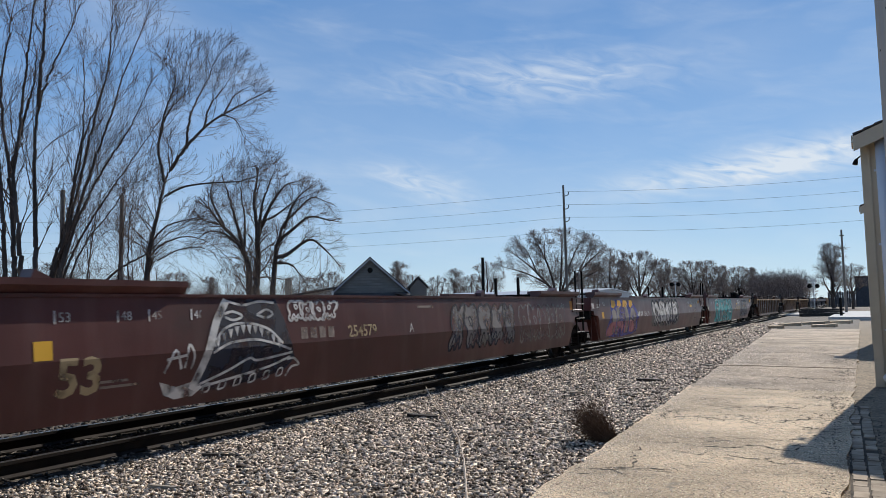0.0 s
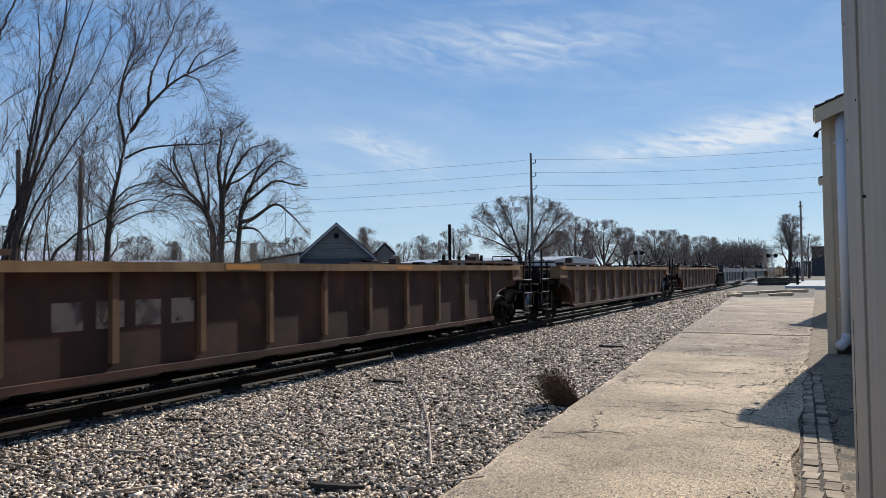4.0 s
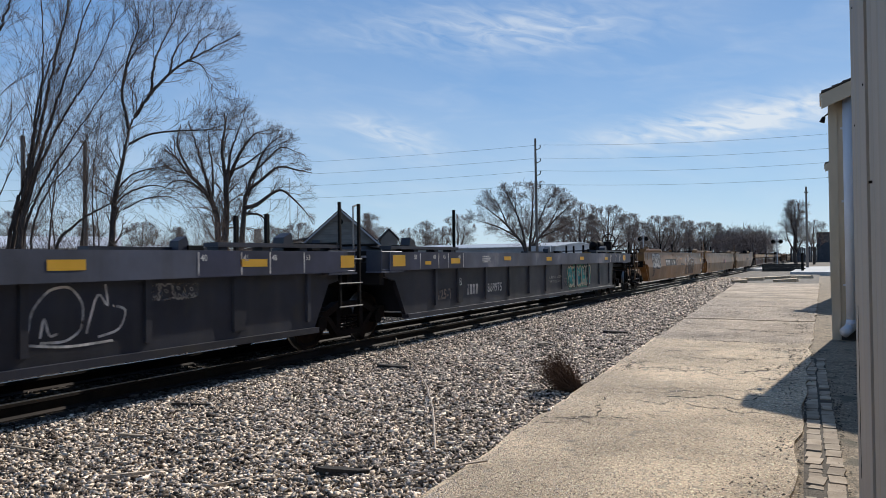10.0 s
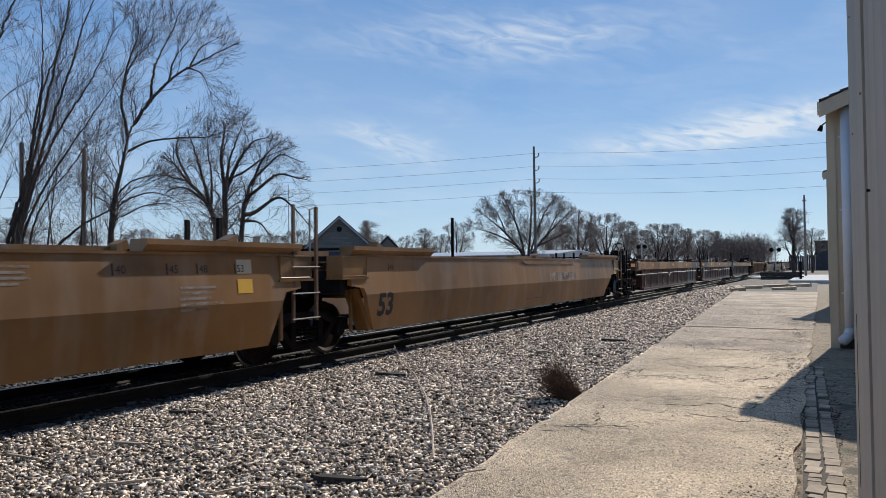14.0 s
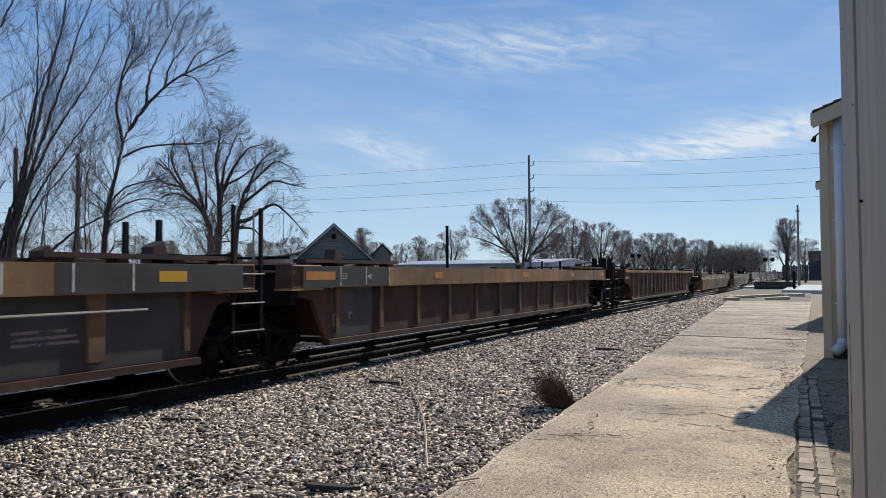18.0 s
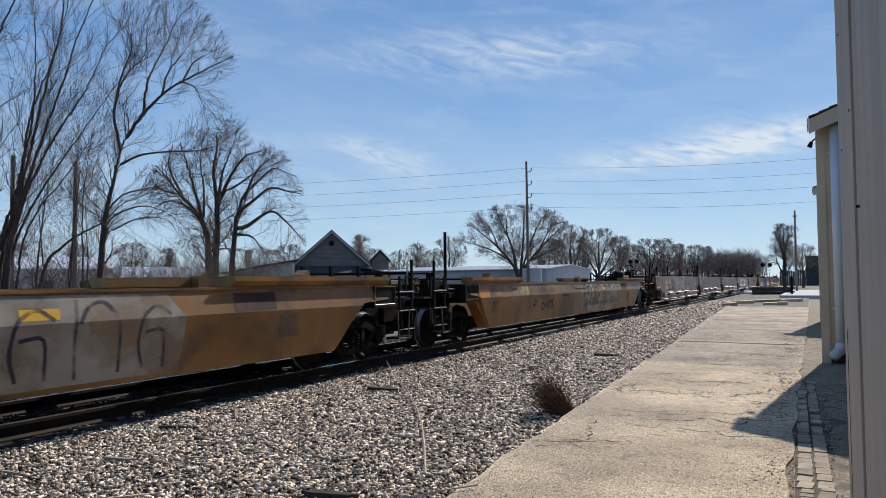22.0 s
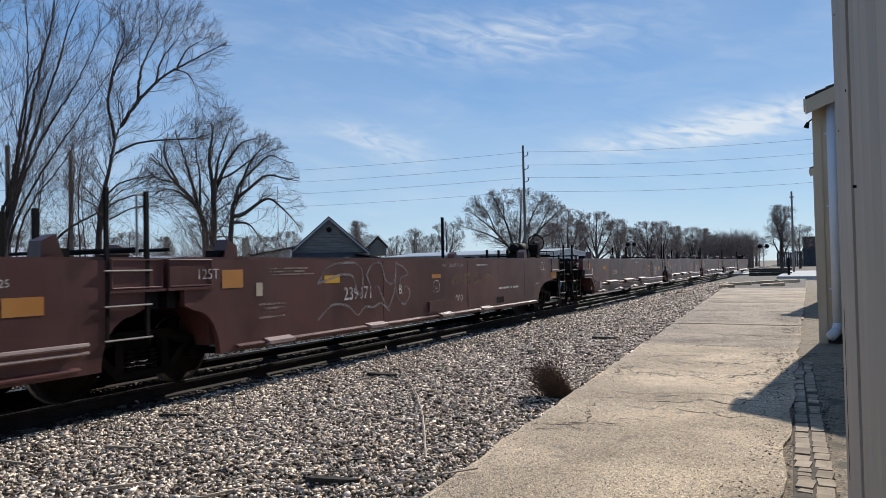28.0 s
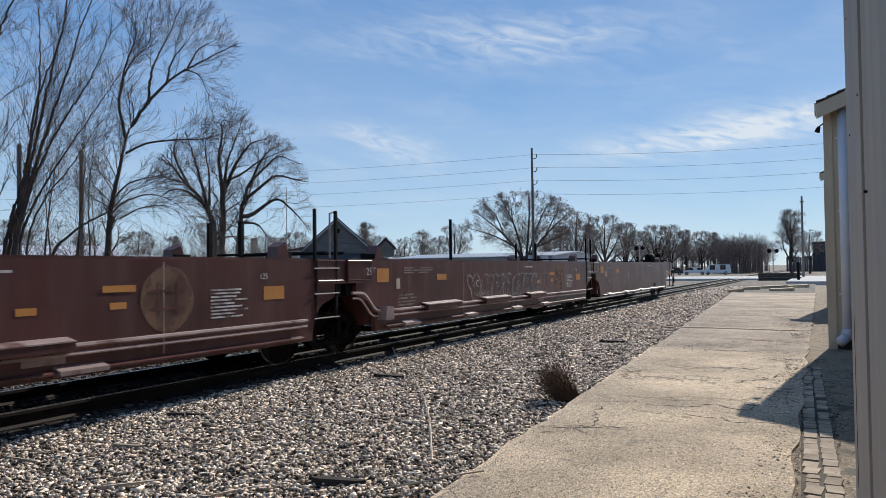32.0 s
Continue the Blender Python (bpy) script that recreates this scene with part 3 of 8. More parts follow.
def build_shed(name, label, x, y0, y1, eave, lamp, pipe, width=2.35):
    """A shallow lean-to bay, its roof rising away from the track."""
    sh = thing(name, label, "shed", pose(x, y0, 0))
    t = math.tan(radians(22))
    L, ov, th = y1 - y0, 0.12, 0.10
    part("wall", Geo().prism([(0.02, -0.25), (width, -0.25), (width, eave + width * t - 0.04), (0.02, eave)], "y", 0.03, L), CREAM, sh)
    n = 5
    for i in range(n):
        a, b = i * width / n + 0.006, (i + 1) * width / n - 0.006
        part("board", Geo().prism([(a, -0.05), (b, -0.05), (b, eave + b * t - 0.1), (a, eave + a * t - 0.1)], "y", 0.0, 0.028), CREAM, sh)
    n = max(1, int(L / 0.5))
    for i in range(n):
        part("board", Geo().box(0.0, 0.018, i * L / n + 0.034, (i + 1) * L / n + 0.022, -0.05, eave - 0.05), CREAM, sh)
    part("corner_trim", Geo().prism([(-0.03, -0.03), (0.12, -0.03), (0.12, -0.003), (-0.003, -0.003), (-0.003, 0.12), (-0.03, 0.12)], "z", -0.05, eave - 0.04), CREAM, sh)
    rf = part("roof", Geo().prism([(-ov, eave - ov * t + 0.02), (width, eave + width * t + 0.02), (width, eave + width * t + th), (-ov, eave - ov * t + th)], "y", -0.32, L + 0.04), SHINGLE, sh, "brown shingle roof")
    rng = random.Random(9)
    for k in range(14):
        w = (width + ov) / 14
        xx = -ov + w * k
        zz = eave + xx * t + th + 0.004
        part("shingle", Geo().prism([(xx - 0.02, zz - 0.02 * t), (xx + w, zz + w * t), (xx + w, zz + w * t + 0.02), (xx - 0.02, zz - 0.02 * t + 0.045)], "y", -0.36 - rng.uniform(0, 0.03), L + 0.05), SHINGLE, rf)
    part("rake_board", Geo().prism([(-ov - 0.02, eave - ov * t - 0.20), (-ov - 0.02, eave - ov * t + 0.08), (width, eave + width * t + 0.08), (width, eave + width * t - 0.20)], "y", -0.355, -0.322), CREAM, sh, "cream rake board under the roof edge")
    part("soffit", Geo().prism([(-ov + 0.01, eave - ov * t - 0.06), (-0.032, eave - 0.08), (-0.032, eave - 0.04), (-ov + 0.01, eave - ov * t - 0.02)], "y", -0.318, L + 0.03), CREAM, sh)
    part("eave_board", Geo().box(-ov - 0.05, -ov - 0.022, -0.353, L + 0.03, eave - ov * t - 0.05, eave - ov * t + 0.1), CREAM, sh)
    if pipe:
        p = part("downpipe", Geo().pipe([(pipe, -0.115, eave - 0.05), (pipe, -0.115, 0.36), (pipe - 0.03, -0.16, 0.22), (pipe - 0.14, -0.28, 0.13)], 0.095, 12), PIPEW, sh, "white metal downpipe with a kicked-out foot", smooth=True)
        for z in (1.0, 2.6, 4.0):
            part("strap", Geo().box(pipe - 0.13, pipe + 0.13, -0.02, -0.004, z, z + 0.04), PIPEW, p)
        part("footing", Geo().box(0.13, width, -0.034, -0.004, -0.06, 0.16), DARKWOOD, sh, "dark stained base board")
    if lamp:
        lm = thing("wall_lamp", "small black gooseneck lamp on the shed corner", "lamp", pose(x - 0.03, y0 + 0.1, 4.28))
        part("arm", Geo().pipe([(0.0, 0, 0.06), (-0.05, -0.02, 0.02), (-0.08, -0.03, -0.01)], 0.014), BLACK, lm)
        part("shade", Geo().tube((-0.07, -0.03, 0.0), (-0.105, -0.04, -0.10), 0.03, 10, 0.05), BLACK, lm)
    return sh


def build_main_hall():
    """The long hall behind the bays closes the place to the right."""
    hl = thing("freight_hall", "long tan boarded hall behind the lean-to bays", "hall", pose(2.55, 5.7, 0))
    part("wall", Geo().box(0, 6, 0, 41, -0.25, 5.9), SIDING, hl)
    part("roof", Geo().prism([(-0.2, 5.9), (3, 6.9), (6.2, 5.9)], "y", -0.2, 41.2), SHINGLE, hl)


def build_bricks():
    """Two rows of old bricks laid lengthwise, sunk flush, breaking up at the near end."""
    rng = random.Random(21)
    strip = thing("brick_edging", "broken old brick edging between concrete and dirt", "brick edging", kind="structure")
    part("joint_soil", Geo().prism([(-0.06 - 0.02 * (y - 8.3) + w, y) for w, y in ((-0.145, 4.6), (0.13, 4.6), (0.13, 12.9), (-0.145, 12.9))], "z", -0.1, -0.024), DARKSOIL, strip, "dark soil between the bricks")
    me = [Geo().prism([(-0.058 * a, -0.10), (0.053, -0.102 * a), (0.059, 0.09 * b), (0.048 * a, 0.104), (-0.055, 0.1 * b)], "z", -0.07, 0.0).mesh("brick", BRICK) for a, b in ((1, 1), (0.95, 0.97), (1.04, 0.93))]
    half = [Geo().prism([(-0.05, -0.05 * a), (0.05, -0.046), (0.047, 0.04 * b), (-0.03, 0.052)], "z", -0.07, 0.0).mesh("brick", BRICK) for a, b in ((1, 1), (0.8, 1.1))]
    for c, x in enumerate((-0.128, 0.006)):
        y = 4.9 + c * 0.09
        while y < 12.7:
            broken = y < 6.6 or y > 11.3
            j = 1.0 if broken else 0.25
            small = rng.random() < (0.6 if broken else 0.15)
            d = 0.112 if small else 0.216
            if rng.random() > (0.14 if broken else 0.02):
                part("brick", rng.choice(half if small else me), None, strip, m=pose(x - 0.02 * (y - 8.3) + rng.uniform(-0.015, 0.015) * j, y + d / 2, rng.uniform(-0.022, -0.008), rng.uniform(-2, 2) * j, rng.uniform(-2, 2) * j, rng.uniform(-7, 7) * j))
            y += d
    for _ in range(34):
        part("brick", rng.choice(half), None, strip, m=pose(rng.uniform(-0.42, 0.12), rng.uniform(4.1, 5.6), rng.uniform(-0.03, -0.014), rng.uniform(-4, 4), rng.uniform(-4, 4), rng.uniform(0, 180)))
    for x, y in ((-0.36, 11.2), (-0.28, 11.0), (-0.3, 9.4), (-0.34, 8.6), (-0.26, 10.1), (-0.2, 12.2), (-0.05, 12.3)):
        part("brick", half[0], None, strip, m=pose(x, y, -0.02, 2, -2, rng.uniform(0, 180)))


build_near_shed()
build_shed("lean_to", "cream painted wooden lean-to with a white downpipe", 0.15, 15.9, 16.12, 4.62, True, 0.30)
build_shed("lean_to", "cream painted lean-to farther along the platform", 0.24, 31.0, 31.25, 4.95, False, 0)
build_main_hall()
build_bricks()


# ---- trees ----
def turned(d, rng, ang):
    a = d.orthogonal().normalized()
    a.rotate(Matrix.Rotation(rng.uniform(0, 2 * math.pi), 3, d))
    o = d.copy()
    o.rotate(Matrix.Rotation(ang, 3, a))
    return o


def grow(segs, rng, p, d, length, r, level, levels, up, lo, hi, dens, inside):
    """One branch with its side branches, wandering and bending upwards as it thins out, within the crown's outline."""
    if length < 0.28:
        length = 0.28
    n = 5 if level < 3 else 4
    for i in range(n):
        d = (d + Vector((rng.gauss(0, 0.13), rng.gauss(0, 0.13), rng.gauss(0, 0.12) + up))).normalized()
        q = p + d * (length / n)
        if not inside(q):
            if level < 3 or rng.random() < 0.6:
                break
        r1 = r * 0.83
        segs.append((level, *p, *q, r, r1))
        p, r = q, r1
        if level < levels and (i or level > 1):
            k = int(dens) + (rng.random() < dens - int(dens))
            for _ in range(k if i < n - 1 else k + 1):
                grow(segs, rng, p.copy(), turned(d, rng, rng.uniform(lo, hi)), length * rng.uniform(0.45, 0.8), r * 0.66, level + 1, levels, up, lo, hi, dens, inside)


def bare_tree(name, label, paths, levels, seed, m, up=0.07, lo=0.3, hi=0.75, dens=1.5, every=0.5, first=0.3, reach=0.36, rmin=0.006, twig=TWIG, group="bare trees behind the track", dome=None, least=1.2):
    """A leafless tree. paths: its main stems and limbs, each a radius and a few points (x, z) that it bends through."""
    rng = random.Random(seed)
    segs, stems = [], []

    def inside(v):
        if not dome:
            return True
        cx, cz, rx, rz = dome
        k = 1 + 0.16 * noise.noise((v.x * 0.8 + seed, v.y * 0.8, v.z * 0.8))
        return (abs(v.x - cx) / rx) ** 2.2 + (v.y / rx) ** 2 + (abs(v.z - cz) / rz) ** 2.2 < k
    for r0, pts in paths:
        P = [Vector((x, rng.gauss(0, 0.25) * min(1, z / 4), z)) for x, z in pts]
        P = [P[0] * 2 - P[1]] + P + [P[-1] * 2 - P[-2]]
        line = []
        for a, b, c, d in zip(P, P[1:], P[2:], P[3:]):
            for k in range(5):
                t = k / 5
                line.append(0.5 * ((2 * b) + (c - a) * t + (2 * a - 5 * b + 4 * c - d) * t * t + (3 * b - a - 3 * c + d) * t ** 3))
        line.append(P[-2])
        total = sum((b - a).length for a, b in zip(line, line[1:]))
        run, nxt, stem = 0.0, total * first, []
        stems.append(stem)
        for a, b in zip(line, line[1:]):
            b = b + Vector((rng.gauss(0, 0.02), rng.gauss(0, 0.02), 0))
            f0 = run / total
            run += (b - a).length
            f1 = min(1, run / total)
            ra, rb = r0 * (1 - 0.82 * f0), r0 * (1 - 0.82 * f1)
            stem.append((*a, *b, ra, rb))
            while run >= nxt:
                ln = max(total * reach * (1.15 - 0.6 * f1), least) * rng.uniform(0.7, 1.2)
                grow(segs, rng, b.copy(), turned((b - a).normalized(), rng, rng.uniform(lo, hi)), ln, max(rb * 0.38, 0.010), 1, levels, up, lo, hi, dens, inside)
                nxt += every * rng.uniform(0.6, 1.4)
        for _ in range(3):
            grow(segs, rng, line[-1].copy(), turned((line[-1] - line[-2]).normalized(), rng, rng.uniform(0.1, 0.4)), max(total * reach * 0.5, least), r0 * 0.18, 1, levels, up, lo, hi, dens, inside)
    t = thing(name, label, "tree", m, group)
    a = np.array(segs)
    a[:, 7:9] = np.maximum(a[:, 7:9], rmin)
    for k, stem in enumerate(stems):
        nm = "trunk" if k == 0 else ("stem" if "clump" in name else "limb")
        part(nm, big_mesh(nm, *tubes(stem, 8), BARK, smooth=True), None, t)
    part("crown", big_mesh("crown", *tubes(a[:, 1:], 3), twig), None, t)
    return t


def at(az, dist, z=-0.22, turn=0.0):
    """A place by its bearing from the camera, its local x axis pointing to the right as seen from there."""
    a = radians(az)
    return pose(dist * math.sin(a), dist * math.cos(a), z, 0, 0, -az + turn)


bare_tree("tree", "tall bare leaning tree with long arching low limbs", [
    (0.15, [(-0.15, 0), (0.02, 2.91), (0.11, 4.14), (0.38, 5.44), (0.55, 6.37), (0.73, 6.84)]),
    (0.065, [(0.73, 6.84), (1.28, 7.68), (2.04, 8.61), (3.08, 9.39), (4.15, 10.05)]),
    (0.05, [(1.28, 7.68), (1.34, 8.56), (1.65, 9.54), (2.03, 10.4), (2.22, 10.91)]),
    (0.058, [(0.55, 6.37), (0.36, 7.42), (0.39, 8.09), (0.59, 9.04), (0.89, 10.01), (0.76, 10.75)]),
    (0.04, [(1.85, 8.4), (2.03, 9.16), (2.55, 9.97), (2.81, 10.48)]),
    (0.036, [(0.39, 7.95), (0.65, 8.91), (1.27, 9.78), (1.39, 10.61)]),
    (0.036, [(2.55, 9.0), (2.94, 9.73), (3.61, 10.21)]),
    (0.032, [(2.42, 8.92), (2.95, 8.75), (3.28, 8.22)]),
    (0.043, [(0.55, 5.91), (1.17, 6.27), (2.05, 6.41), (3.08, 6.49), (3.88, 6.87)]),
    (0.036, [(0.21, 4.4), (0.69, 4.86), (1.55, 5.15), (2.18, 5.26)]),
    (0.036, [(0.03, 3.75), (0.57, 4.27), (1.3, 4.46), (2.06, 4.3), (2.7, 3.77)]),
    (0.079, [(-1.95, 0), (-1.8, 1.6), (-1.57, 2.61), (-1.18, 3.05), (-0.73, 3.43), (-0.03, 3.88), (0.69, 4.6)]),
    (0.029, [(0.34, 3.62), (1.06, 4.02), (1.81, 4.09), (2.44, 3.77)])],
    3, 12, at(-52.0, 27), lo=0.3, hi=0.8, every=0.22, reach=0.16, dens=1.0, up=0.05, rmin=0.0036, dome=(1.75, 7.0, 3.4, 5.0), least=0.9)
bare_tree("tree_clump", "clump of slim bare stems fanning out", [
    (0.08, [(-0.24, 0), (-0.06, 2.92), (0.29, 4.34), (0.7, 6.37), (1.06, 8.31), (1.49, 10.32), (1.58, 11.93)]),
    (0.075, [(-0.08, 0), (0.1, 2.92), (0.45, 4.59), (0.97, 6.51), (1.52, 8.36), (1.97, 10.12), (2.49, 11.68)]),
    (0.07, [(0.01, 0), (0.15, 2.92), (0.61, 4.85), (1.2, 6.4), (1.88, 7.61), (2.46, 8.86), (2.84, 9.91)]),
    (0.075, [(-0.32, 0), (-0.17, 2.92), (0.18, 4.34), (0.53, 6.1), (0.73, 7.64), (0.75, 9.96)]),
    (0.06, [(-0.05, 0), (0.24, 2.92), (0.73, 4.35), (1.56, 5.91), (2.36, 7.26), (2.98, 8.31)]),
    (0.05, [(0.2, 0), (0.45, 2.92), (0.9, 4.23), (1.68, 5.4), (2.49, 6.81)]),
    (0.065, [(-0.1, 0), (0.04, 2.92), (0.33, 4.84), (0.63, 7.12), (1.27, 9.38), (1.66, 11.01)]),
    (0.045, [(0.7, 0), (0.95, 2.92), (1.07, 4.11), (1.24, 5.38), (1.38, 6.15)]),
    (0.04, [(2.27, 0), (2.24, 3.11), (2.27, 4.91), (2.47, 6.74)]),
    (0.04, [(1.86, 0), (1.92, 3.11), (2.04, 4.64), (2.17, 5.62)])],
    3, 31, at(-57.9, 27), lo=0.25, hi=0.7, every=0.62, reach=0.17, dens=0.85, up=0.06, rmin=0.0036)
bare_tree("tree_clump", "clump of tall bare stems beside the track", [
    (0.1, [(0.94, 0), (0.88, 2.88), (0.85, 4.7), (0.77, 7.07), (0.87, 8.52), (1.21, 9.79), (1.77, 11.32)]),
    (0.07, [(0.86, 8.4), (0.88, 9.49), (0.97, 11.23), (0.92, 12.7)]),
    (0.1, [(0.44, 0), (0.31, 2.88), (0.24, 4.67), (0.1, 6.41), (-0.1, 7.8), (-0.17, 9.33), (0.04, 11.05)]),
    (0.09, [(0.03, 0), (0.06, 2.88), (-0.03, 4.66), (-0.19, 6.74), (-0.42, 8.71), (-0.65, 10.92)]),
    (0.09, [(0.54, 0), (0.48, 2.88), (0.35, 4.68), (0.21, 6.19), (0.33, 7.26), (0.42, 8.82), (0.55, 10.41), (0.73, 12.41)]),
    (0.06, [(0.1, 6.41), (0.33, 7.38), (0.65, 8.85), (0.78, 10.09)]),
    (0.08, [(-0.39, 0), (-0.45, 2.88), (-0.57, 5.78), (-0.82, 8.07), (-0.96, 11.57)])],
    3, 57, at(-61.0, 26), lo=0.25, hi=0.7, every=0.62, reach=0.16, dens=0.85, up=0.06, rmin=0.0036)
bare_tree("tree", "slim bare sapling among the taller trees", [
    (0.05, [(0.0, 0), (0.1, 2.4), (0.3, 4.4), (0.4, 6.0)]), (0.04, [(0.5, 0), (0.7, 2.4), (0.6, 4.6)]), (0.04, [(-0.5, 0), (-0.7, 2.2), (-0.9, 4.6), (-0.8, 5.8)])], 3, 71, at(-54.2, 30), lo=0.35, hi=0.9, every=0.4, reach=0.26, dens=1.0, up=0.05, rmin=0.0045)
bare_tree("tree", "broad bare tree with heavy spreading limbs", [
    (0.28, [(-0.16, 0), (-0.16, 2.9), (-0.29, 4.76), (-0.96, 6.07), (-1.76, 6.94), (-2.42, 7.81)]),
    (0.125, [(-0.33, 4.76), (-0.75, 6.51), (-1.18, 8.05), (-1.64, 9.58)]),
    (0.27, [(0.16, 0), (0.22, 2.9), (0.31, 4.76), (0.26, 6.96), (0.09, 8.29), (0.31, 9.96)]),
    (0.133, [(0.26, 6.08), (0.95, 7.86), (1.82, 9.22), (2.7, 9.69)]),
    (0.101, [(0.31, 5.64), (0.52, 7.85), (0.91, 9.2), (1.28, 10.22)]),
    (0.218, [(1.01, 0), (1.16, 2.88), (1.33, 4.75), (1.48, 5.86), (2.46, 6.76), (3.35, 7.44), (4.57, 7.23)]),
    (0.133, [(1.33, 4.97), (2.02, 5.19), (3.34, 6.09), (4.22, 5.42), (5.0, 4.56)]),
    (0.101, [(1.48, 5.86), (1.81, 6.97), (2.69, 7.88), (3.46, 8.57), (4.47, 8.36)]),
    (0.086, [(1.27, 4.64), (2.24, 4.53), (2.93, 3.68)]),
    (0.094, [(-0.65, 5.63), (-1.59, 6.4), (-2.42, 6.5), (-3.13, 6.06)]),
    (0.086, [(-1.59, 6.83), (-2.32, 8.46), (-2.12, 9.79)]),
    (0.094, [(1.81, 6.75), (2.47, 8.33), (3.36, 9.25)]),
    (0.078, [(-0.43, 5.63), (-0.44, 7.39), (-0.65, 8.72), (-0.55, 9.83)]),
    (0.07, [(-1.8, 6.94), (-2.73, 7.15), (-3.35, 7.79)]),
    (0.078, [(0.31, 6.96), (1.27, 7.41), (2.47, 8.33), (3.8, 9.03)])],
    3, 8, at(-44.5, 44), lo=0.3, hi=0.9, every=0.27, reach=0.15, dens=1.1, up=0.03, rmin=0.0045, dome=(0.85, 5.9, 4.6, 4.9), least=1.0)
wide_tree = bare_tree("tree", "wide bare tree with several forked stems", [
    (0.26, [(0.0, 0), (-0.3, 3.2), (-2.6, 6.2), (-4.9, 8.2)]), (0.24, [(0.1, 0), (-0.2, 3.4), (-0.9, 6.6), (-2.4, 10.1)]), (0.24, [(0.3, 0), (0.4, 3.4), (0.7, 7.0), (0.9, 10.5)]),
    (0.26, [(0.5, 0), (0.8, 3.2), (3.1, 6.2), (5.2, 8.2)]), (0.2, [(0.4, 0), (0.7, 3.6), (2.2, 8.0), (3.4, 10.0)]), (0.12, [(-1.0, 4.4), (-3.4, 5.8), (-6.4, 6.8)]), (0.12, [(1.6, 4.4), (4.2, 5.6), (6.2, 6.6)]), (0.1, [(-0.5, 5.2), (-1.4, 8.4), (-1.2, 10.6)]),
    (0.1, [(-2.4, 6.0), (-3.4, 8.4), (-4.2, 9.4)]), (0.1, [(2.8, 6.0), (4.0, 8.2), (4.6, 9.2)])],
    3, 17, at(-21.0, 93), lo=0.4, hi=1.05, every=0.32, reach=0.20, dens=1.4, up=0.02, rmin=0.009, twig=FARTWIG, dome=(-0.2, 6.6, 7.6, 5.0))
round_tree = bare_tree("tree", "bare rounded tree beyond the warehouse", [
    (0.3, [(0, 0), (0.05, 2.4), (0.0, 5.0), (0.1, 8.2)]), (0.2, [(0, 2.2), (-1.2, 4.4), (-2.2, 7.2)]), (0.2, [(0, 2.4), (1.3, 4.6), (2.5, 7.0)]), (0.15, [(0, 2.0), (-2.0, 3.6), (-4.0, 5.0)]), (0.15, [(0, 2.1), (2.2, 3.8), (4.1, 5.2)]),
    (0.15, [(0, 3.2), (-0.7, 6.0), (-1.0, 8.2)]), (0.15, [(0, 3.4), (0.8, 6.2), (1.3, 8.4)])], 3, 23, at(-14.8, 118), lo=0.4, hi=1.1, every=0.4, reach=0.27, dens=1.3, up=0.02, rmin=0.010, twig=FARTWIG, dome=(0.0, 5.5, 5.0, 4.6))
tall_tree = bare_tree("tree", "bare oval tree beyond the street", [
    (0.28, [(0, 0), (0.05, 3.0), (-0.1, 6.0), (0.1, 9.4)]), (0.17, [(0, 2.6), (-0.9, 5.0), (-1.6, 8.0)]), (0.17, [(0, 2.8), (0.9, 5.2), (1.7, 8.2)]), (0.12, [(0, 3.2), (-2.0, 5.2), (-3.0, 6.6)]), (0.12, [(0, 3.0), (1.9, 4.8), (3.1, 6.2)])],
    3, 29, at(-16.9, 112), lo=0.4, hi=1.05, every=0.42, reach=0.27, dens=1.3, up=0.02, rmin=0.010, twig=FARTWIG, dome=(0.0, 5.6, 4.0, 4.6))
rng_t = random.Random(77)
for az, dist, sc in ((-18.1, 126, 0.9), (-16.0, 150, 1.05), (-13.2, 140, 1.0), (-12.3, 165, 0.95), (-11.0, 160, 1.05), (-10.0, 170, 1.1), (-8.9, 185, 1.05), (-1.75, 150, 1.2), (-0.6, 160, 0.85), (-28.9, 165, 1.05), (-26.4, 160, 1.15), (-27.6, 175, 0.95),
                     (-30.3, 180, 0.95), (-33.4, 120, 0.95), (-32.2, 135, 0.8), (-38.8, 140, 0.9), (-41.0, 120, 0.75), (-47.5, 95, 0.62), (-50, 90, 0.65), (-53.5, 85, 0.6), (-58, 80, 0.7), (-62, 85, 0.8), (-19.2, 155, 0.85), (-7.8, 205, 1.1), (-6.9, 215, 1.1)):
    src = rng_t.choice((round_tree, round_tree, tall_tree))
    c = copy_thing(src, at(az, dist, -0.22, rng_t.uniform(0, 360)))
    c.scale = (sc * rng_t.uniform(0.95, 1.1), sc * rng_t.uniform(0.95, 1.1), sc)


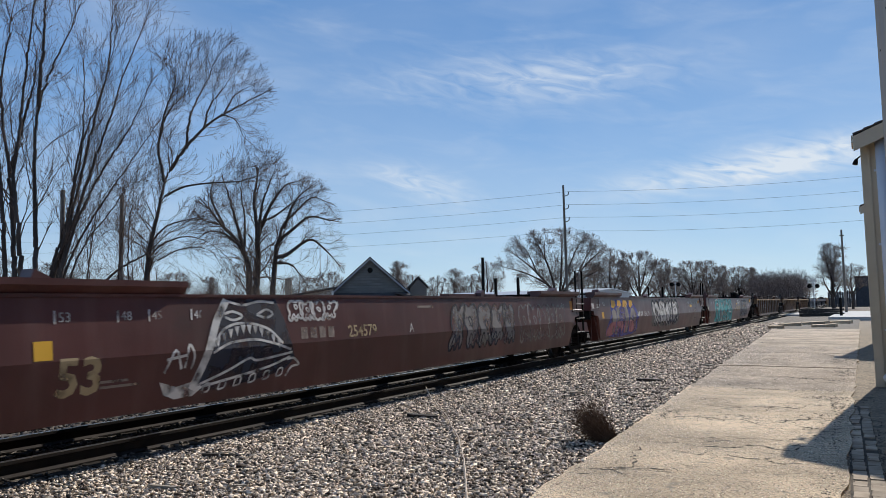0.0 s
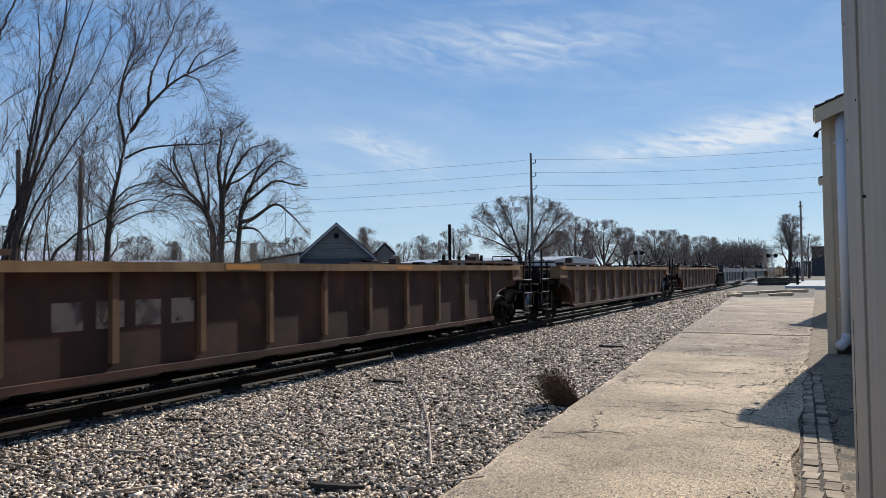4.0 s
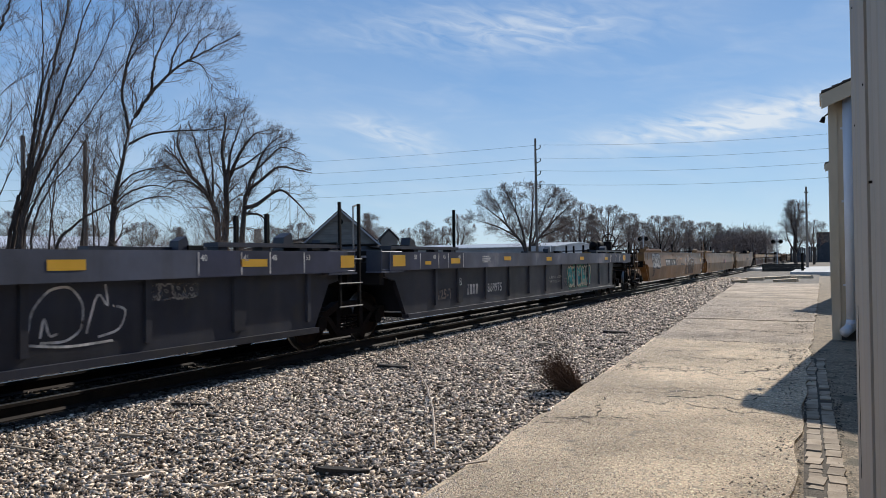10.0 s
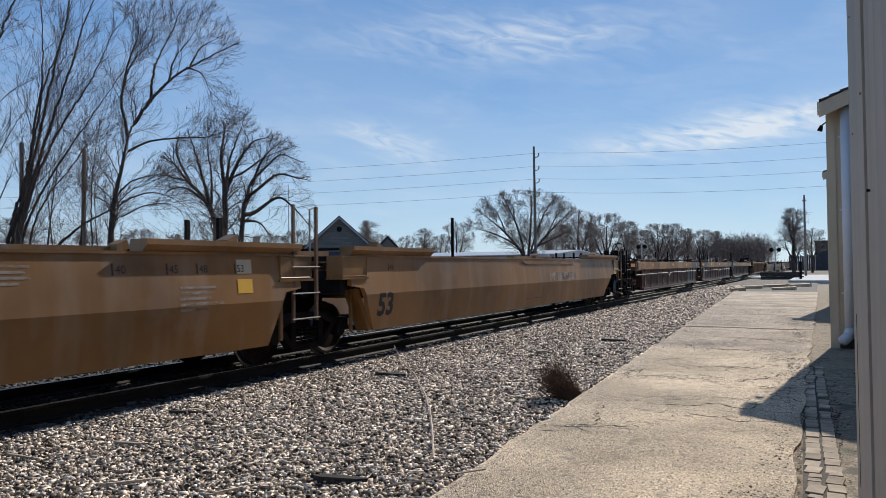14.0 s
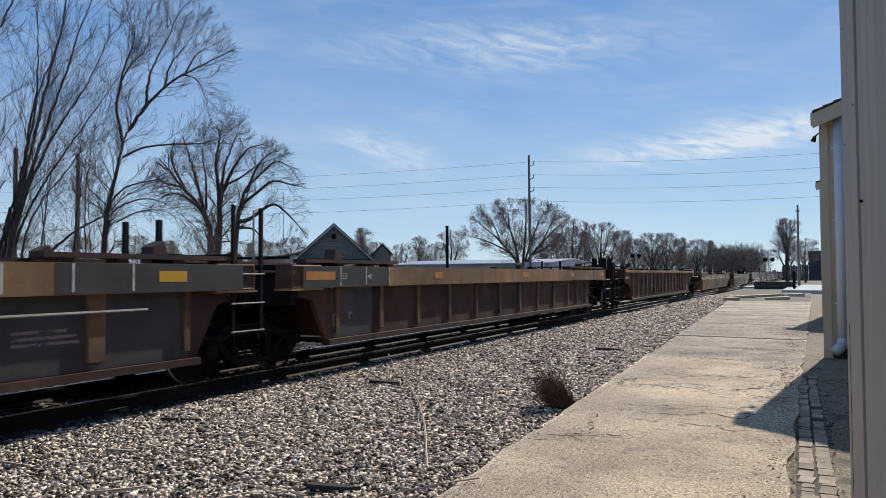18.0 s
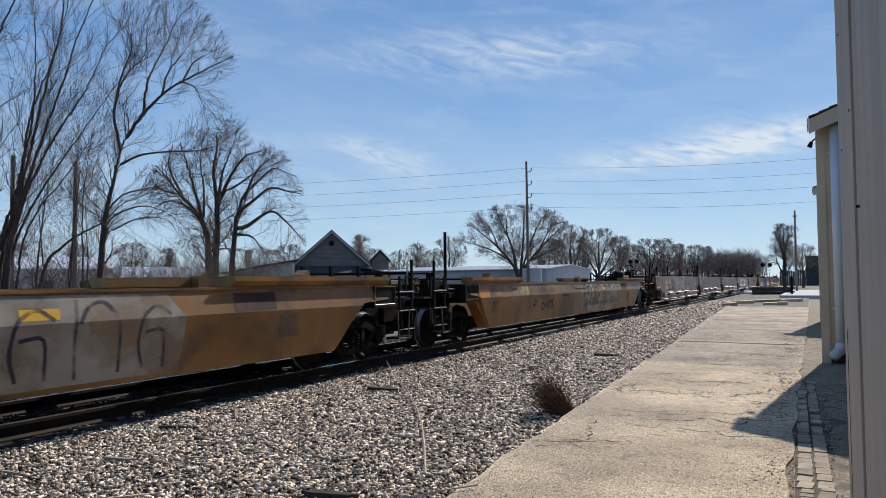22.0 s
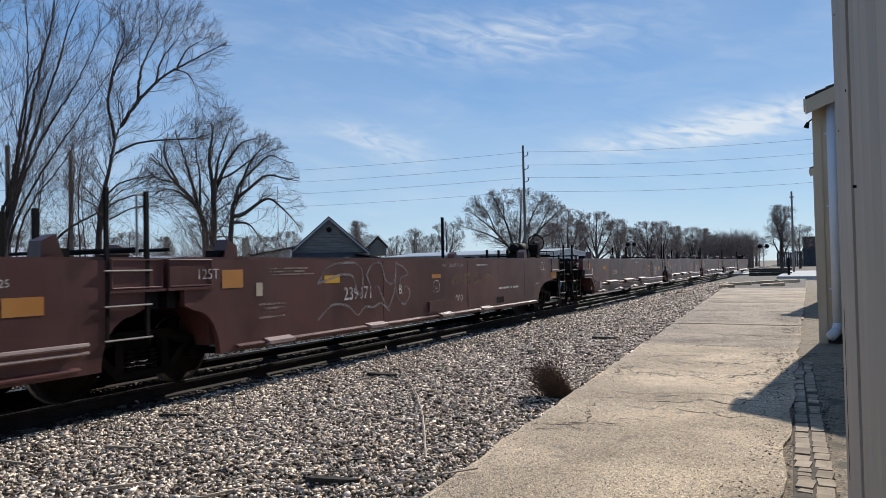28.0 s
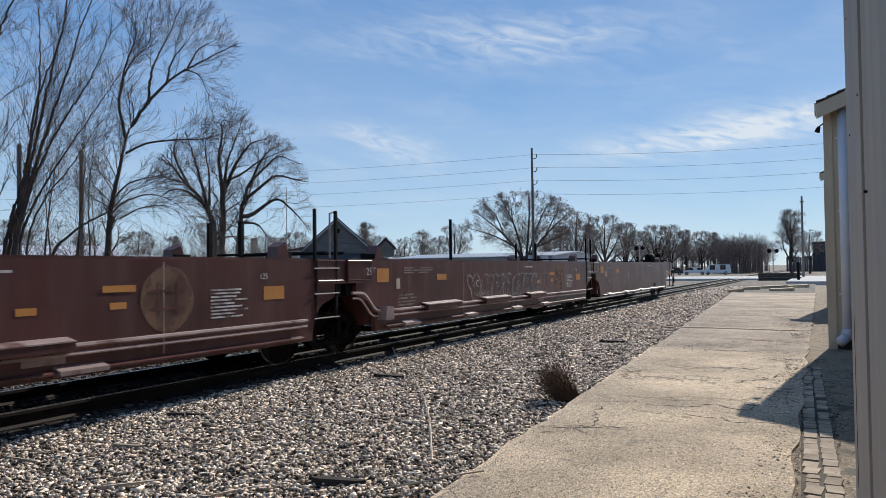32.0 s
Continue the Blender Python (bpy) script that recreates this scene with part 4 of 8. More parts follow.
def build_far_woods():
    """A far belt of bare wood, too fine to count."""
    rng = np.random.default_rng(9)
    segs = []
    for az0, az1, d0, d1, n, h0, h1, twigs in ((-12.5, -3.2, 210, 260, 230, 6.5, 10.5, 80), (-6.6, -3.6, 170, 200, 110, 7, 9.5, 90), (-70, -26, 190, 240, 420, 4, 7.5, 34), (1, 14, 230, 260, 100, 6, 9, 34)):
        for _ in range(n):
            az, d = radians(rng.uniform(az0, az1)), rng.uniform(d0, d1)
            p = np.array([d * math.sin(az), d * math.cos(az), -0.25])
            h = rng.uniform(h0, h1)
            segs.append((*p, *(p + (0, 0, h * 0.6)), 0.12, 0.05))
            # a rounded head of short twigs that point outwards
            for _ in range(twigs):
                v = rng.normal(0, 1, 3)
                v /= np.linalg.norm(v)
                v *= rng.random() ** 0.4
                a = p + (v[0] * h * 0.26, v[1] * h * 0.26, h * (0.58 + 0.36 * v[2]))
                b = a + (v[0] * 0.5 + rng.normal(0, 0.35), v[1] * 0.5 + rng.normal(0, 0.35), 0.4 * v[2] + rng.uniform(0.1, 0.7))
                segs.append((*a, *b, 0.03, 0.016))
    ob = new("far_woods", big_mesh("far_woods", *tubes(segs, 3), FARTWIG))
    tagged(ob, "distant belt of bare grey-brown woods", "woods", kind="stuff")


build_far_woods()


def build_brush():
    """Thin bare undergrowth along the far side of the track."""
    rng = np.random.default_rng(19)
    segs = []
    for _ in range(150):
        az, d = radians(rng.uniform(-66, -41)), rng.uniform(25, 42)
        p = np.array([d * math.sin(az), d * math.cos(az), -0.25])
        tall = 1.25 if rng.random() < 0.15 else 0.8
        for _ in range(4):
            a = p + (rng.normal(0, 0.3), rng.normal(0, 0.3), 0)
            v = np.array([rng.normal(0, 0.28), rng.normal(0, 0.28), 1.0])
            for s in range(5):
                v = v + (rng.normal(0, 0.14), rng.normal(0, 0.14), 0)
                b = a + v * rng.uniform(0.35, 0.85) * tall * (0.75 if s > 2 else 1)
                r = (0.013 - 0.002 * s) * (1.3 if tall > 1 else 1)
                segs.append((*a, *b, r, r * 0.8))
                for _ in range(2 if s else 0):
                    w = np.array([rng.normal(0, 0.55), rng.normal(0, 0.55), rng.uniform(0.2, 0.9)]) * rng.uniform(0.4, 1.0)
                    c = b + w
                    segs.append((*b, *c, 0.005, 0.004))
                    segs.append((*c, *(c + w * 0.5 + (rng.normal(0, 0.15), rng.normal(0, 0.15), 0.1)), 0.004, 0.003))
                a = b
    ob = new("brush", big_mesh("brush", *tubes(segs, 3), TWIG))
    tagged(ob, "thin bare brush behind the track", "brush", kind="stuff")


build_brush()


# ---- poles and wires ----
def place(az, dist, z=0.0):
    a = radians(az)
    return Vector((dist * math.sin(a), dist * math.cos(a), z))


def build_poles():
    p0 = place(-20.2, 78)
    up = thing("utility_pole", "tall grey utility pole with stub arms", "utility pole", pose(p0.x, p0.y, -0.25, 0, 0, 20.2))
    part("pole", Geo().tube((0, 0, 0), (-0.06, 0, 14.6), 0.17, 12, 0.11), WOODP, up)
    ends = []
    for i, z in enumerate((13.6, 12.2, 10.85, 9.4)):
        arm = part("arm", Geo().pipe([(0.0, 0, z - 0.18), (0.3, 0, z - 0.12), (0.45, 0, z)], 0.045), WOODP, up)
        part("insulator", Geo().tube((0.45, 0, z), (0.45, 0, z + 0.3), 0.05, 8), BLACK, arm)
        ends.append(up.matrix_basis @ Vector((0.45, 0, z + 0.3)))
    # four line wires from pole to pole, sagging
    d_r, d_l = place(14, 92), place(-62, 118)
    for i, e in enumerate(ends):
        drop = (0.0, -0.8, -1.6, -2.4)[i] * 0.4
        line = []
        for far, zz in ((d_l, e.z + 1.0), (d_r, e.z + 1.9 + drop * 0.3)):
            b = Vector((far.x, far.y, zz))
            pts = [e.lerp(b, k / 14) - Vector((0, 0, 4.2 * (k / 14) * (1 - k / 14))) for k in range(15)]
            line = pts[::-1] if not line else line + pts[1:]
        cu = bpy.data.curves.new("power_line", "CURVE")
        cu.dimensions, cu.bevel_depth, cu.bevel_resolution = "3D", 0.012, 1
        sp = cu.splines.new("POLY")
        sp.points.add(len(line) - 1)
        for q, v in zip(sp.points, line):
            q.co = (*v, 1)
        cu.materials.append(WIREM)
        tagged(new("power_line", cu), "thin sagging overhead power wire", "power line", "power lines on the utility poles")
    for far, h in ((d_r, 17.2), (d_l, 16.4)):
        q = thing("utility_pole", "tall grey utility pole down the line", "utility pole", pose(far.x, far.y, -0.25))
        part("pole", Geo().tube((0, 0, 0), (0, 0, h), 0.17, 10, 0.11), WOODP, q)
    s = place(-26.7, 52)
    sp = thing("steel_post", "black steel post standing by the track", "post", pose(s.x, s.y, -0.25))
    part("shaft", Geo().tube((0, 0, 0), (0, 0, 5.3), 0.11, 10), BLACK, sp)
    part("cap", Geo().tube((0, 0, 5.3), (0, 0, 5.36), 0.13, 10), BLACK, sp)
    r = place(-1.02, 104)
    rp = thing("utility_pole", "slim weathered wooden pole beyond the sheds", "utility pole", pose(r.x, r.y, -0.25))
    part("pole", Geo().tube((0, 0, 0), (0, 0, 10.6), 0.16, 10, 0.11), WOODP, rp)
    part("bracket", Geo().box(-0.25, 0.25, -0.05, 0.05, 9.8, 9.95), WOODP, rp)
    for az, d, h in ((-53.7, 42, 8.2), (-57.5, 40, 8.0), (-61.6, 38, 8.4)):
        q = place(az, d)
        w = thing("utility_pole", "plain wooden pole among the trees", "utility pole", pose(q.x, q.y, -0.25))
        part("pole", Geo().tube((0, 0, 0), (0, 0, h), 0.13, 10, 0.10), WOODP, w)
    q = place(-39.4, 95)
    w = thing("lamp_mast", "thin grey metal mast behind the house", "mast", pose(q.x, q.y, -0.25))
    part("mast", Geo().tube((0, 0, 0), (0, 0, 12.5), 0.07, 8, 0.04), METALW, w)


build_poles()


# ---- buildings beyond the track ----
def build_house():
    h = thing("house", "small grey gabled house with a dark roof", "house", at(-35.55, 74))
    W, E, A, D = 3.55, 3.75, 6.95, 9.0
    part("wall", Geo().prism([(-W, 0), (W, 0), (W, E), (0, A - 0.1), (-W, E)], "y", 0.06, D), HOUSEW, h)
    for i in range(26):
        z = 0.05 + i * 0.26
        half = W if z + 0.24 < E else W * (A - 0.1 - z - 0.24) / (A - 0.1 - E)
        if half > 0.2:
            part("siding", Geo().prism([(0.05, z), (0.035, z), (0.01, z + 0.01), (0.05, z + 0.255)], "x", -half, half), HOUSEW, h)
    for sx in (-1, 1):
        part("roof", Geo().prism([(sx * (W + 0.45), E - 0.42), (0, A), (0, A + 0.16), (sx * (W + 0.5), E - 0.28)], "y", -0.35, D + 0.3), ROOFD, h)
        part("rake_board", Geo().prism([(sx * (W + 0.42), E - 0.52), (0, A - 0.16), (0, A + 0.03), (sx * (W + 0.46), E - 0.36)], "y", -0.39, -0.352), METALW, h)
    w = part("window", Geo().tube((0, 0.0, 5.75), (0, 0.02, 5.75), 0.28, 14), BLACK, h, "small round attic vent")
    part("frame", Geo().pipe([(0.31 * math.cos(k * math.pi / 8), -0.01, 5.75 + 0.31 * math.sin(k * math.pi / 8)) for k in range(17)], 0.035), HOUSEW, w)
    part("porch_roof", Geo().prism([(-2.6, 2.62), (0.0, 3.35), (0.0, 3.48), (-2.7, 2.75)], "x", -W - 0.1, W + 0.4), ROOFD, h, "low dark porch roof")
    part("porch_wall", Geo().box(-W + 0.3, W + 2.2, -2.2, -0.02, 0, 2.7), GARAGEW, h)
    part("side_roof", Geo().prism([(-0.6, 3.3), (3.0, 2.5), (3.0, 2.62), (-0.6, 3.45)], "y", -2.5, 1.5), ROOFD, h, m=pose(W - 0.5, 0, 0))
    part("dormer", Geo().prism([(4.3, 3.2), (6.1, 3.2), (6.1, 4.1), (5.2, 5.0), (4.3, 4.1)], "y", 5.0, 9.0), HOUSEW, h)
    part("dormer_roof", Geo().prism([(4.1, 4.0), (5.2, 5.1), (6.3, 4.0), (6.3, 4.15), (5.2, 5.28), (4.1, 4.15)], "y", 4.8, 9.2), ROOFD, h)
    for x in (-1.6, 1.2):
        f = part("window", Geo().box(x - 0.45, x + 0.45, -2.215, -2.205, 1.1, 2.3), GLASSD, h)
        part("frame", Geo().box(x - 0.52, x - 0.45, -2.23, -2.2, 1.03, 2.37).box(x + 0.45, x + 0.52, -2.23, -2.2, 1.03, 2.37).box(x - 0.45, x + 0.45, -2.23, -2.2, 2.3, 2.37).box(x - 0.45, x + 0.45, -2.23, -2.2, 1.03, 1.1), WHITEW, f)
    s = thing("garage", "low grey shed with a sloping roof beside the house", "garage", at(-40.6, 68))
    part("wall", Geo().prism([(-3.4, 0), (2.6, 0), (2.6, 3.75), (-3.4, 2.7)], "y", 0, 6), GARAGEW, s)
    part("roof", Geo().prism([(-3.7, 2.68), (2.9, 3.84), (2.9, 3.98), (-3.7, 2.82)], "y", -0.3, 6.3), ROOFD, s)
    d = part("door", Geo().box(0.1, 2.1, -0.03, 0.0, 0.0, 2.2), HOUSEW, s)
    part("frame", Geo().box(0.0, 0.1, -0.05, 0.0, 0, 2.3).box(2.1, 2.2, -0.05, 0.0, 0, 2.3).box(0.1, 2.1, -0.05, 0, 2.2, 2.3), METALW, d)
    part("corner_board", Geo().box(2.45, 2.62, -0.04, 0.0, 0, 3.6), WHITEW, s, "white corner board")
    part("chimney", Geo().box(-1.75, -1.15, -0.7, -0.1, 0, 4.75), BRICK, s, "dark brick chimney")


def build_warehouse():
    a, b = place(-31.2, 104), place(-18.8, 92)
    d = b - a
    L = d.length
    w = thing("warehouse", "long low grey metal building with a pale roof", "warehouse", pose(a.x, a.y, -0.25, 0, 0, math.degrees(math.atan2(d.y, d.x))))
    part("wall", Geo().prism([(0, 0), (16, 0), (16, 3.3), (8, 3.85), (0, 3.3)], "x", 0, L), METALW, w)
    part("roof", Geo().prism([(-0.4, 3.26), (8, 3.87), (16.4, 3.26), (16.4, 3.36), (8, 4.0), (-0.4, 3.36)], "x", -0.3, L + 0.3), METALROOF, w)
    for i in range(24):
        x = 0.5 + i * (L - 1) / 23
        part("seam", Geo().box(x - 0.03, x + 0.03, -0.04, 0.0, 0, 3.45), METALW, w)
    for x, wd in ((9.5, 3.0), (L - 4.5, 2.6)):
        dd = part("door", Geo().box(x, x + wd, -0.06, -0.02, 0, 2.7), METALW, w)
        part("frame", Geo().box(x - 0.1, x, -0.08, 0, 0, 2.8).box(x + wd, x + wd + 0.1, -0.08, 0, 0, 2.8).box(x, x + wd, -0.08, 0, 2.7, 2.8), METALROOF, dd)
    v = thing("storage_tank", "pale upright tank beside the warehouse", "tank", at(-19.9, 82))
    part("shell", Geo().tube((0, 0, 0), (0, 0, 3.2), 1.1, 20), METALROOF, v)


def build_far_left():
    for az0, az1, d, zt, mat, lab in ((-64, -51.5, 70, 3.4, WHITEW, "long white building behind the trees"), (-50.5, -45.5, 78, 2.7, WHITEW, "low white outbuilding behind the trees")):
        a, b = place(az0, d), place(az1, d)
        v = b - a
        w = thing("building", lab, "building", pose(a.x, a.y, -0.25, 0, 0, math.degrees(math.atan2(v.y, v.x))))
        L = v.length
        part("wall", Geo().box(0, L, 0, 6, 0, zt - 0.2), mat, w)
        part("roof", Geo().prism([(-0.4, zt - 0.2), (3, zt + 0.9), (6.4, zt - 0.2)], "x", -0.3, L + 0.3), PIPEW, w)
        for i in range(int(L / 3)):
            f = part("window", Geo().box(1 + i * 3, 2 + i * 3, -0.02, 0.0, 1.2, 2.2), GLASSD, w)
            part("frame", Geo().box(0.95 + i * 3, 2.05 + i * 3, -0.04, -0.021, 1.12, 1.19), METALW, f)


def build_crossing():
    f = thing("fence", "tall dark board fence across the street", "fence", pose(-7.5, 205, -0.25))
    for i in range(30):
        part("board", Geo().box(i * 0.5, i * 0.5 + 0.46, 0, 0.05, 0, 3.7 + 0.1 * (i % 3)), FENCEM, f)
    bl = thing("building", "dark brick building behind the far street", "building", pose(-1.5, 212, -0.25))
    part("wall", Geo().box(0, 16, 0, 10, 0, 7.4), FENCEM, bl)
    part("roof", Geo().box(-0.2, 16.2, -0.2, 10.2, 7.4, 7.7), ROOFD, bl)
    ps = thing("tie_pile", "dark stack of old railway ties", "tie pile", pose(-5.9, 87, 0.0))
    rng = random.Random(2)
    for lay in range(4):
        for k in range(5):
            part("tie", Geo().box(0, 3.9 + rng.uniform(-0.2, 0.2), k * 0.26, k * 0.26 + 0.23, 0, 0.2), DARKWOOD, ps, m=pose(rng.uniform(-0.15, 0.15), 0, -0.2 + lay * 0.225))
    b = thing("bollard", "black steel bollard at the lot's edge", "bollard", pose(-1.85, 79, 0.0))
    part("shaft", Geo().tube((0, 0, -0.2), (0, 0, 1.75), 0.13, 12), BLACK, b)
    part("cap", Geo().tube((0, 0, 1.75), (0, 0, 1.83), 0.13, 12, 0.06), BLACK, b)
    part("base", Geo().tube((0, 0, -0.2), (0, 0, 0.08), 0.3, 12), CRACK, b)
    pad = thing("concrete_pad", "pale concrete lot with a raised edge", "pavement", kind="structure")
    part("pad", Geo().box(-2.7, 14, 72, 91.5, -0.3, 0.10), ROADM, pad)
    for i, (x, y, w, l, r) in enumerate(((-4.4, 55, 1.6, 0.6, 12), (-3.2, 58, 2.2, 0.8, -6), (-2.2, 52, 1.5, 0.7, 4), (-4.8, 50, 1.0, 0.5, 30), (-1.6, 60, 1.8, 0.6, 0))):
        s = thing("rubble_slab", "broken slab of old concrete lying flat", "rubble", pose(x, y, -0.08, 2, -3, r), "broken slabs at the platform's end")
        part("slab", Geo().prism([(-w / 2, -l / 2), (w / 2 * 0.8, -l / 2 * 1.1), (w / 2, l / 2 * 0.6), (0, l / 2), (-w / 2 * 0.9, l / 2 * 0.7)], "z", -0.1, 0.16), CONCRETE, s)
        part("underside", Geo().box(-w / 2 * 0.8, w / 2 * 0.7, -l / 2 * 0.8, l / 2 * 0.6, -0.16, -0.1), CRACK, s)
    for az, d, hh in ((-2.95, 116, 3.6), (-12.2, 116, 4.4)):
        q = place(az, d)
        sg = thing("crossing_signal", "railway crossing signal with dark lamp heads", "crossing signal", pose(q.x, q.y, 0.0), "crossing signals at the street")
        part("mast", Geo().tube((0, 0, 0), (0, 0, hh + 0.9), 0.07, 8), METALROOF, sg)
        part("crossarm", Geo().box(-0.55, 0.55, -0.05, 0.05, hh - 0.05, hh + 0.05), BLACK, sg)
        for x in (-0.5, 0.5):
            hd = part("lamp_head", Geo().tube((x, 0.0, hh), (x, -0.12, hh), 0.30, 14), BLACK, sg)
            part("hood", Geo().tube((x, -0.12, hh), (x, -0.35, hh), 0.17, 10), BLACK, hd)
        part("crossbuck", Geo().box(-0.5, 0.5, -0.03, 0.0, -0.08, 0.08), WHITEW, sg, m=pose(0, 0, hh + 0.75, 0, 35, 0))
        part("crossbuck", Geo().box(-0.5, 0.5, -0.06, -0.032, -0.08, 0.08), WHITEW, sg, m=pose(0, 0, hh + 0.75, 0, -35, 0))


def build_vehicle(az, d, label, mat, L=4.6, H=1.5, van=False):
    c = thing("car", label, "car", at(az, d, 0.0 if d < 112 else -0.22))
    h = L / 2
    prof = [(-h, 0.35), (-h, 0.95), (-h * 0.8, 1.05), (-h * 0.5, H), (h * 0.9, H), (h, 1.0), (h, 0.35)] if van else [(-h, 0.35), (-h, 0.8), (-h * 0.45, 0.95), (-h * 0.2, H), (h * 0.45, H), (h * 0.75, 0.98), (h, 0.9), (h, 0.35)]
    part("body", Geo().prism(prof, "y", -0.85, 0.85), mat, c)
    for x in (-0.15, 0.22):
        part("window", Geo().box(x * L - 0.5, x * L + 0.5, -0.858, -0.852, 1.0, H - 0.12), GLASSD, c)
    for x in (-0.31, 0.31):
        for y in (-0.8, 0.8):
            w = part("wheel", Geo().tube((x * L, y - 0.1, 0.33), (x * L, y + 0.1, 0.33), 0.33, 16), RUBBER, c)
            part("rim", Geo().tube((x * L, y - 0.108, 0.33), (x * L, y - 0.1, 0.33), 0.19, 12), METALROOF, w)


build_house()
build_warehouse()
build_far_left()
build_crossing()
build_vehicle(-6.75, 152, "white van parked by the far street", CARW, 5.2, 2.0, True)
build_vehicle(-8.3, 150, "pale car parked by the far street", CARW)
build_vehicle(-9.9, 150, "dark car parked by the far street", FENCEM)

# ---- the train: empty container well cars ----
CACHE = {}
WHEELSETS = []
UNITS = []


def cached(key, make):
    if key not in CACHE:
        CACHE[key] = make()
    return CACHE[key]


def wheelset_mesh():
    prof = [(1.07, 0.0), (1.07, 0.085), (0.83, 0.085), (0.82, 0.13), (0.80, 0.14), (0.78, 0.36), (0.815, 0.41), (0.815, 0.452), (0.70, 0.462), (0.692, 0.488),
            (0.67, 0.488), (0.665, 0.41), (0.70, 0.36), (0.69, 0.14), (0.67, 0.095)]
    prof = prof + [(-x, r) for x, r in reversed(prof)]
    n = 28
    g = Geo()
    vs = [(x, r * math.cos(2 * math.pi * i / n), r * math.sin(2 * math.pi * i / n)) for x, r in prof for i in range(n)]
    fs, shiny = [], []
    for a in range(len(prof) - 1):
        for i in range(n):
            fs.append((a * n + i, a * n + (i + 1) % n, (a + 1) * n + (i + 1) % n, (a + 1) * n + i))
            shiny.append(a in (7, 8, 21, 20))
    g.add(vs, fs)
    for sx in (-1, 1):
        for k in range(3):
            c, s = math.cos(2.09 * k) * 0.055, math.sin(2.09 * k) * 0.055
            g.tube((sx * 1.07, c, s), (sx * 1.10, c, s), 0.016, 6)
    me = g.mesh("wheelset", WHEELM)
    me.materials.append(TREAD)
    for i, sh in enumerate(shiny):
        me.polygons[i].material_index = int(sh)
    return me


def side_frame_mesh():
    g = Geo()
    for x0, x1 in ((-0.07, 0.07),):
        g.prism([(-1.16, 0.66), (-0.75, 0.66), (-0.4, 0.80), (0.4, 0.80), (0.75, 0.66), (1.16, 0.66), (1.16, 0.42), (1.05, 0.42), (1.02, 0.56), (0.72, 0.54), (0.38, 0.68), (-0.38, 0.68), (-0.72, 0.54), (-1.02, 0.56), (-1.05, 0.42), (-1.16, 0.42)], "x", x0, x1)
        g.prism([(-0.76, 0.55), (-0.42, 0.20), (0.42, 0.20), (0.76, 0.55), (0.62, 0.55), (0.36, 0.29), (-0.36, 0.29), (-0.62, 0.55)], "x", x0, x1)
    for y in (-0.36, 0.36):
        g.box(-0.06, 0.06, y - 0.06, y + 0.06, 0.26, 0.72)
    for y in (-0.18, 0.0, 0.18):
        for k in range(5):
            g.tube((0.0, y, 0.30 + k * 0.055), (0.0, y, 0.33 + k * 0.055), 0.075, 8)
    for y in (-0.89, 0.89):
        g.tube((-0.06, y, 0.462), (0.11, y, 0.462), 0.13, 10)
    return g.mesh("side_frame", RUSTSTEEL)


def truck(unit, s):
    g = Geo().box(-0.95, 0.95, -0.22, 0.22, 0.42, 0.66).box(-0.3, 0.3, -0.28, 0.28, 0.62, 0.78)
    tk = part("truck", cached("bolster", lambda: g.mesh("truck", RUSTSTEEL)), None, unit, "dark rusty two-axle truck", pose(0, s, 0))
    for sx in (-1, 1):
        part("side_frame", cached("side_frame", side_frame_mesh), None, tk, m=pose(sx * 1.0, 0, 0, 0, 0, 0 if sx > 0 else 180))
    for y in (-0.89, 0.89):
        w = part("wheelset", cached("wheelset", wheelset_mesh), None, tk, "rusty steel wheels with shiny treads", pose(0, y, 0.462))
        WHEELSETS.append((w, y, s, unit))
    g = Geo().box(-0.8, 0.8, -0.75, -0.65, 0.36, 0.46).box(-0.8, 0.8, 0.65, 0.75, 0.36, 0.46)
    part("brake_beam", cached("brake_beam", lambda: g.mesh("brake_beam", BLACK)), None, tk)


def profile(kind):
    """Outer half-width of the side at a height above the rail."""
    if kind["form"] == "fold":
        pts = [(kind["zb"], 1.40), (kind["zf"], 1.50), (kind["zt"], 1.435)]
        return lambda z: float(np.interp(z, [p[0] for p in pts], [p[1] for p in pts]))
    if kind["form"] == "rib":
        return lambda z: 1.38 if z < kind["zc"] else 1.505
    return lambda z: 1.47


FOLD = dict(form="fold", zb=0.39, zf=1.06, zt=1.74, zk=1.18)
LOW = dict(form="fold", zb=0.36, zf=1.12, zt=1.45, zk=1.16)
FLAT = dict(form="flat", zb=0.40, zt=1.70, zk=1.02)
RIB = dict(form="rib", zb=0.38, zt=1.73, zc=1.61, zk=1.14)
DEEP = dict(form="rib", vert=True, zb=0.40, zt=1.70, zc=1.34, zk=1.14)


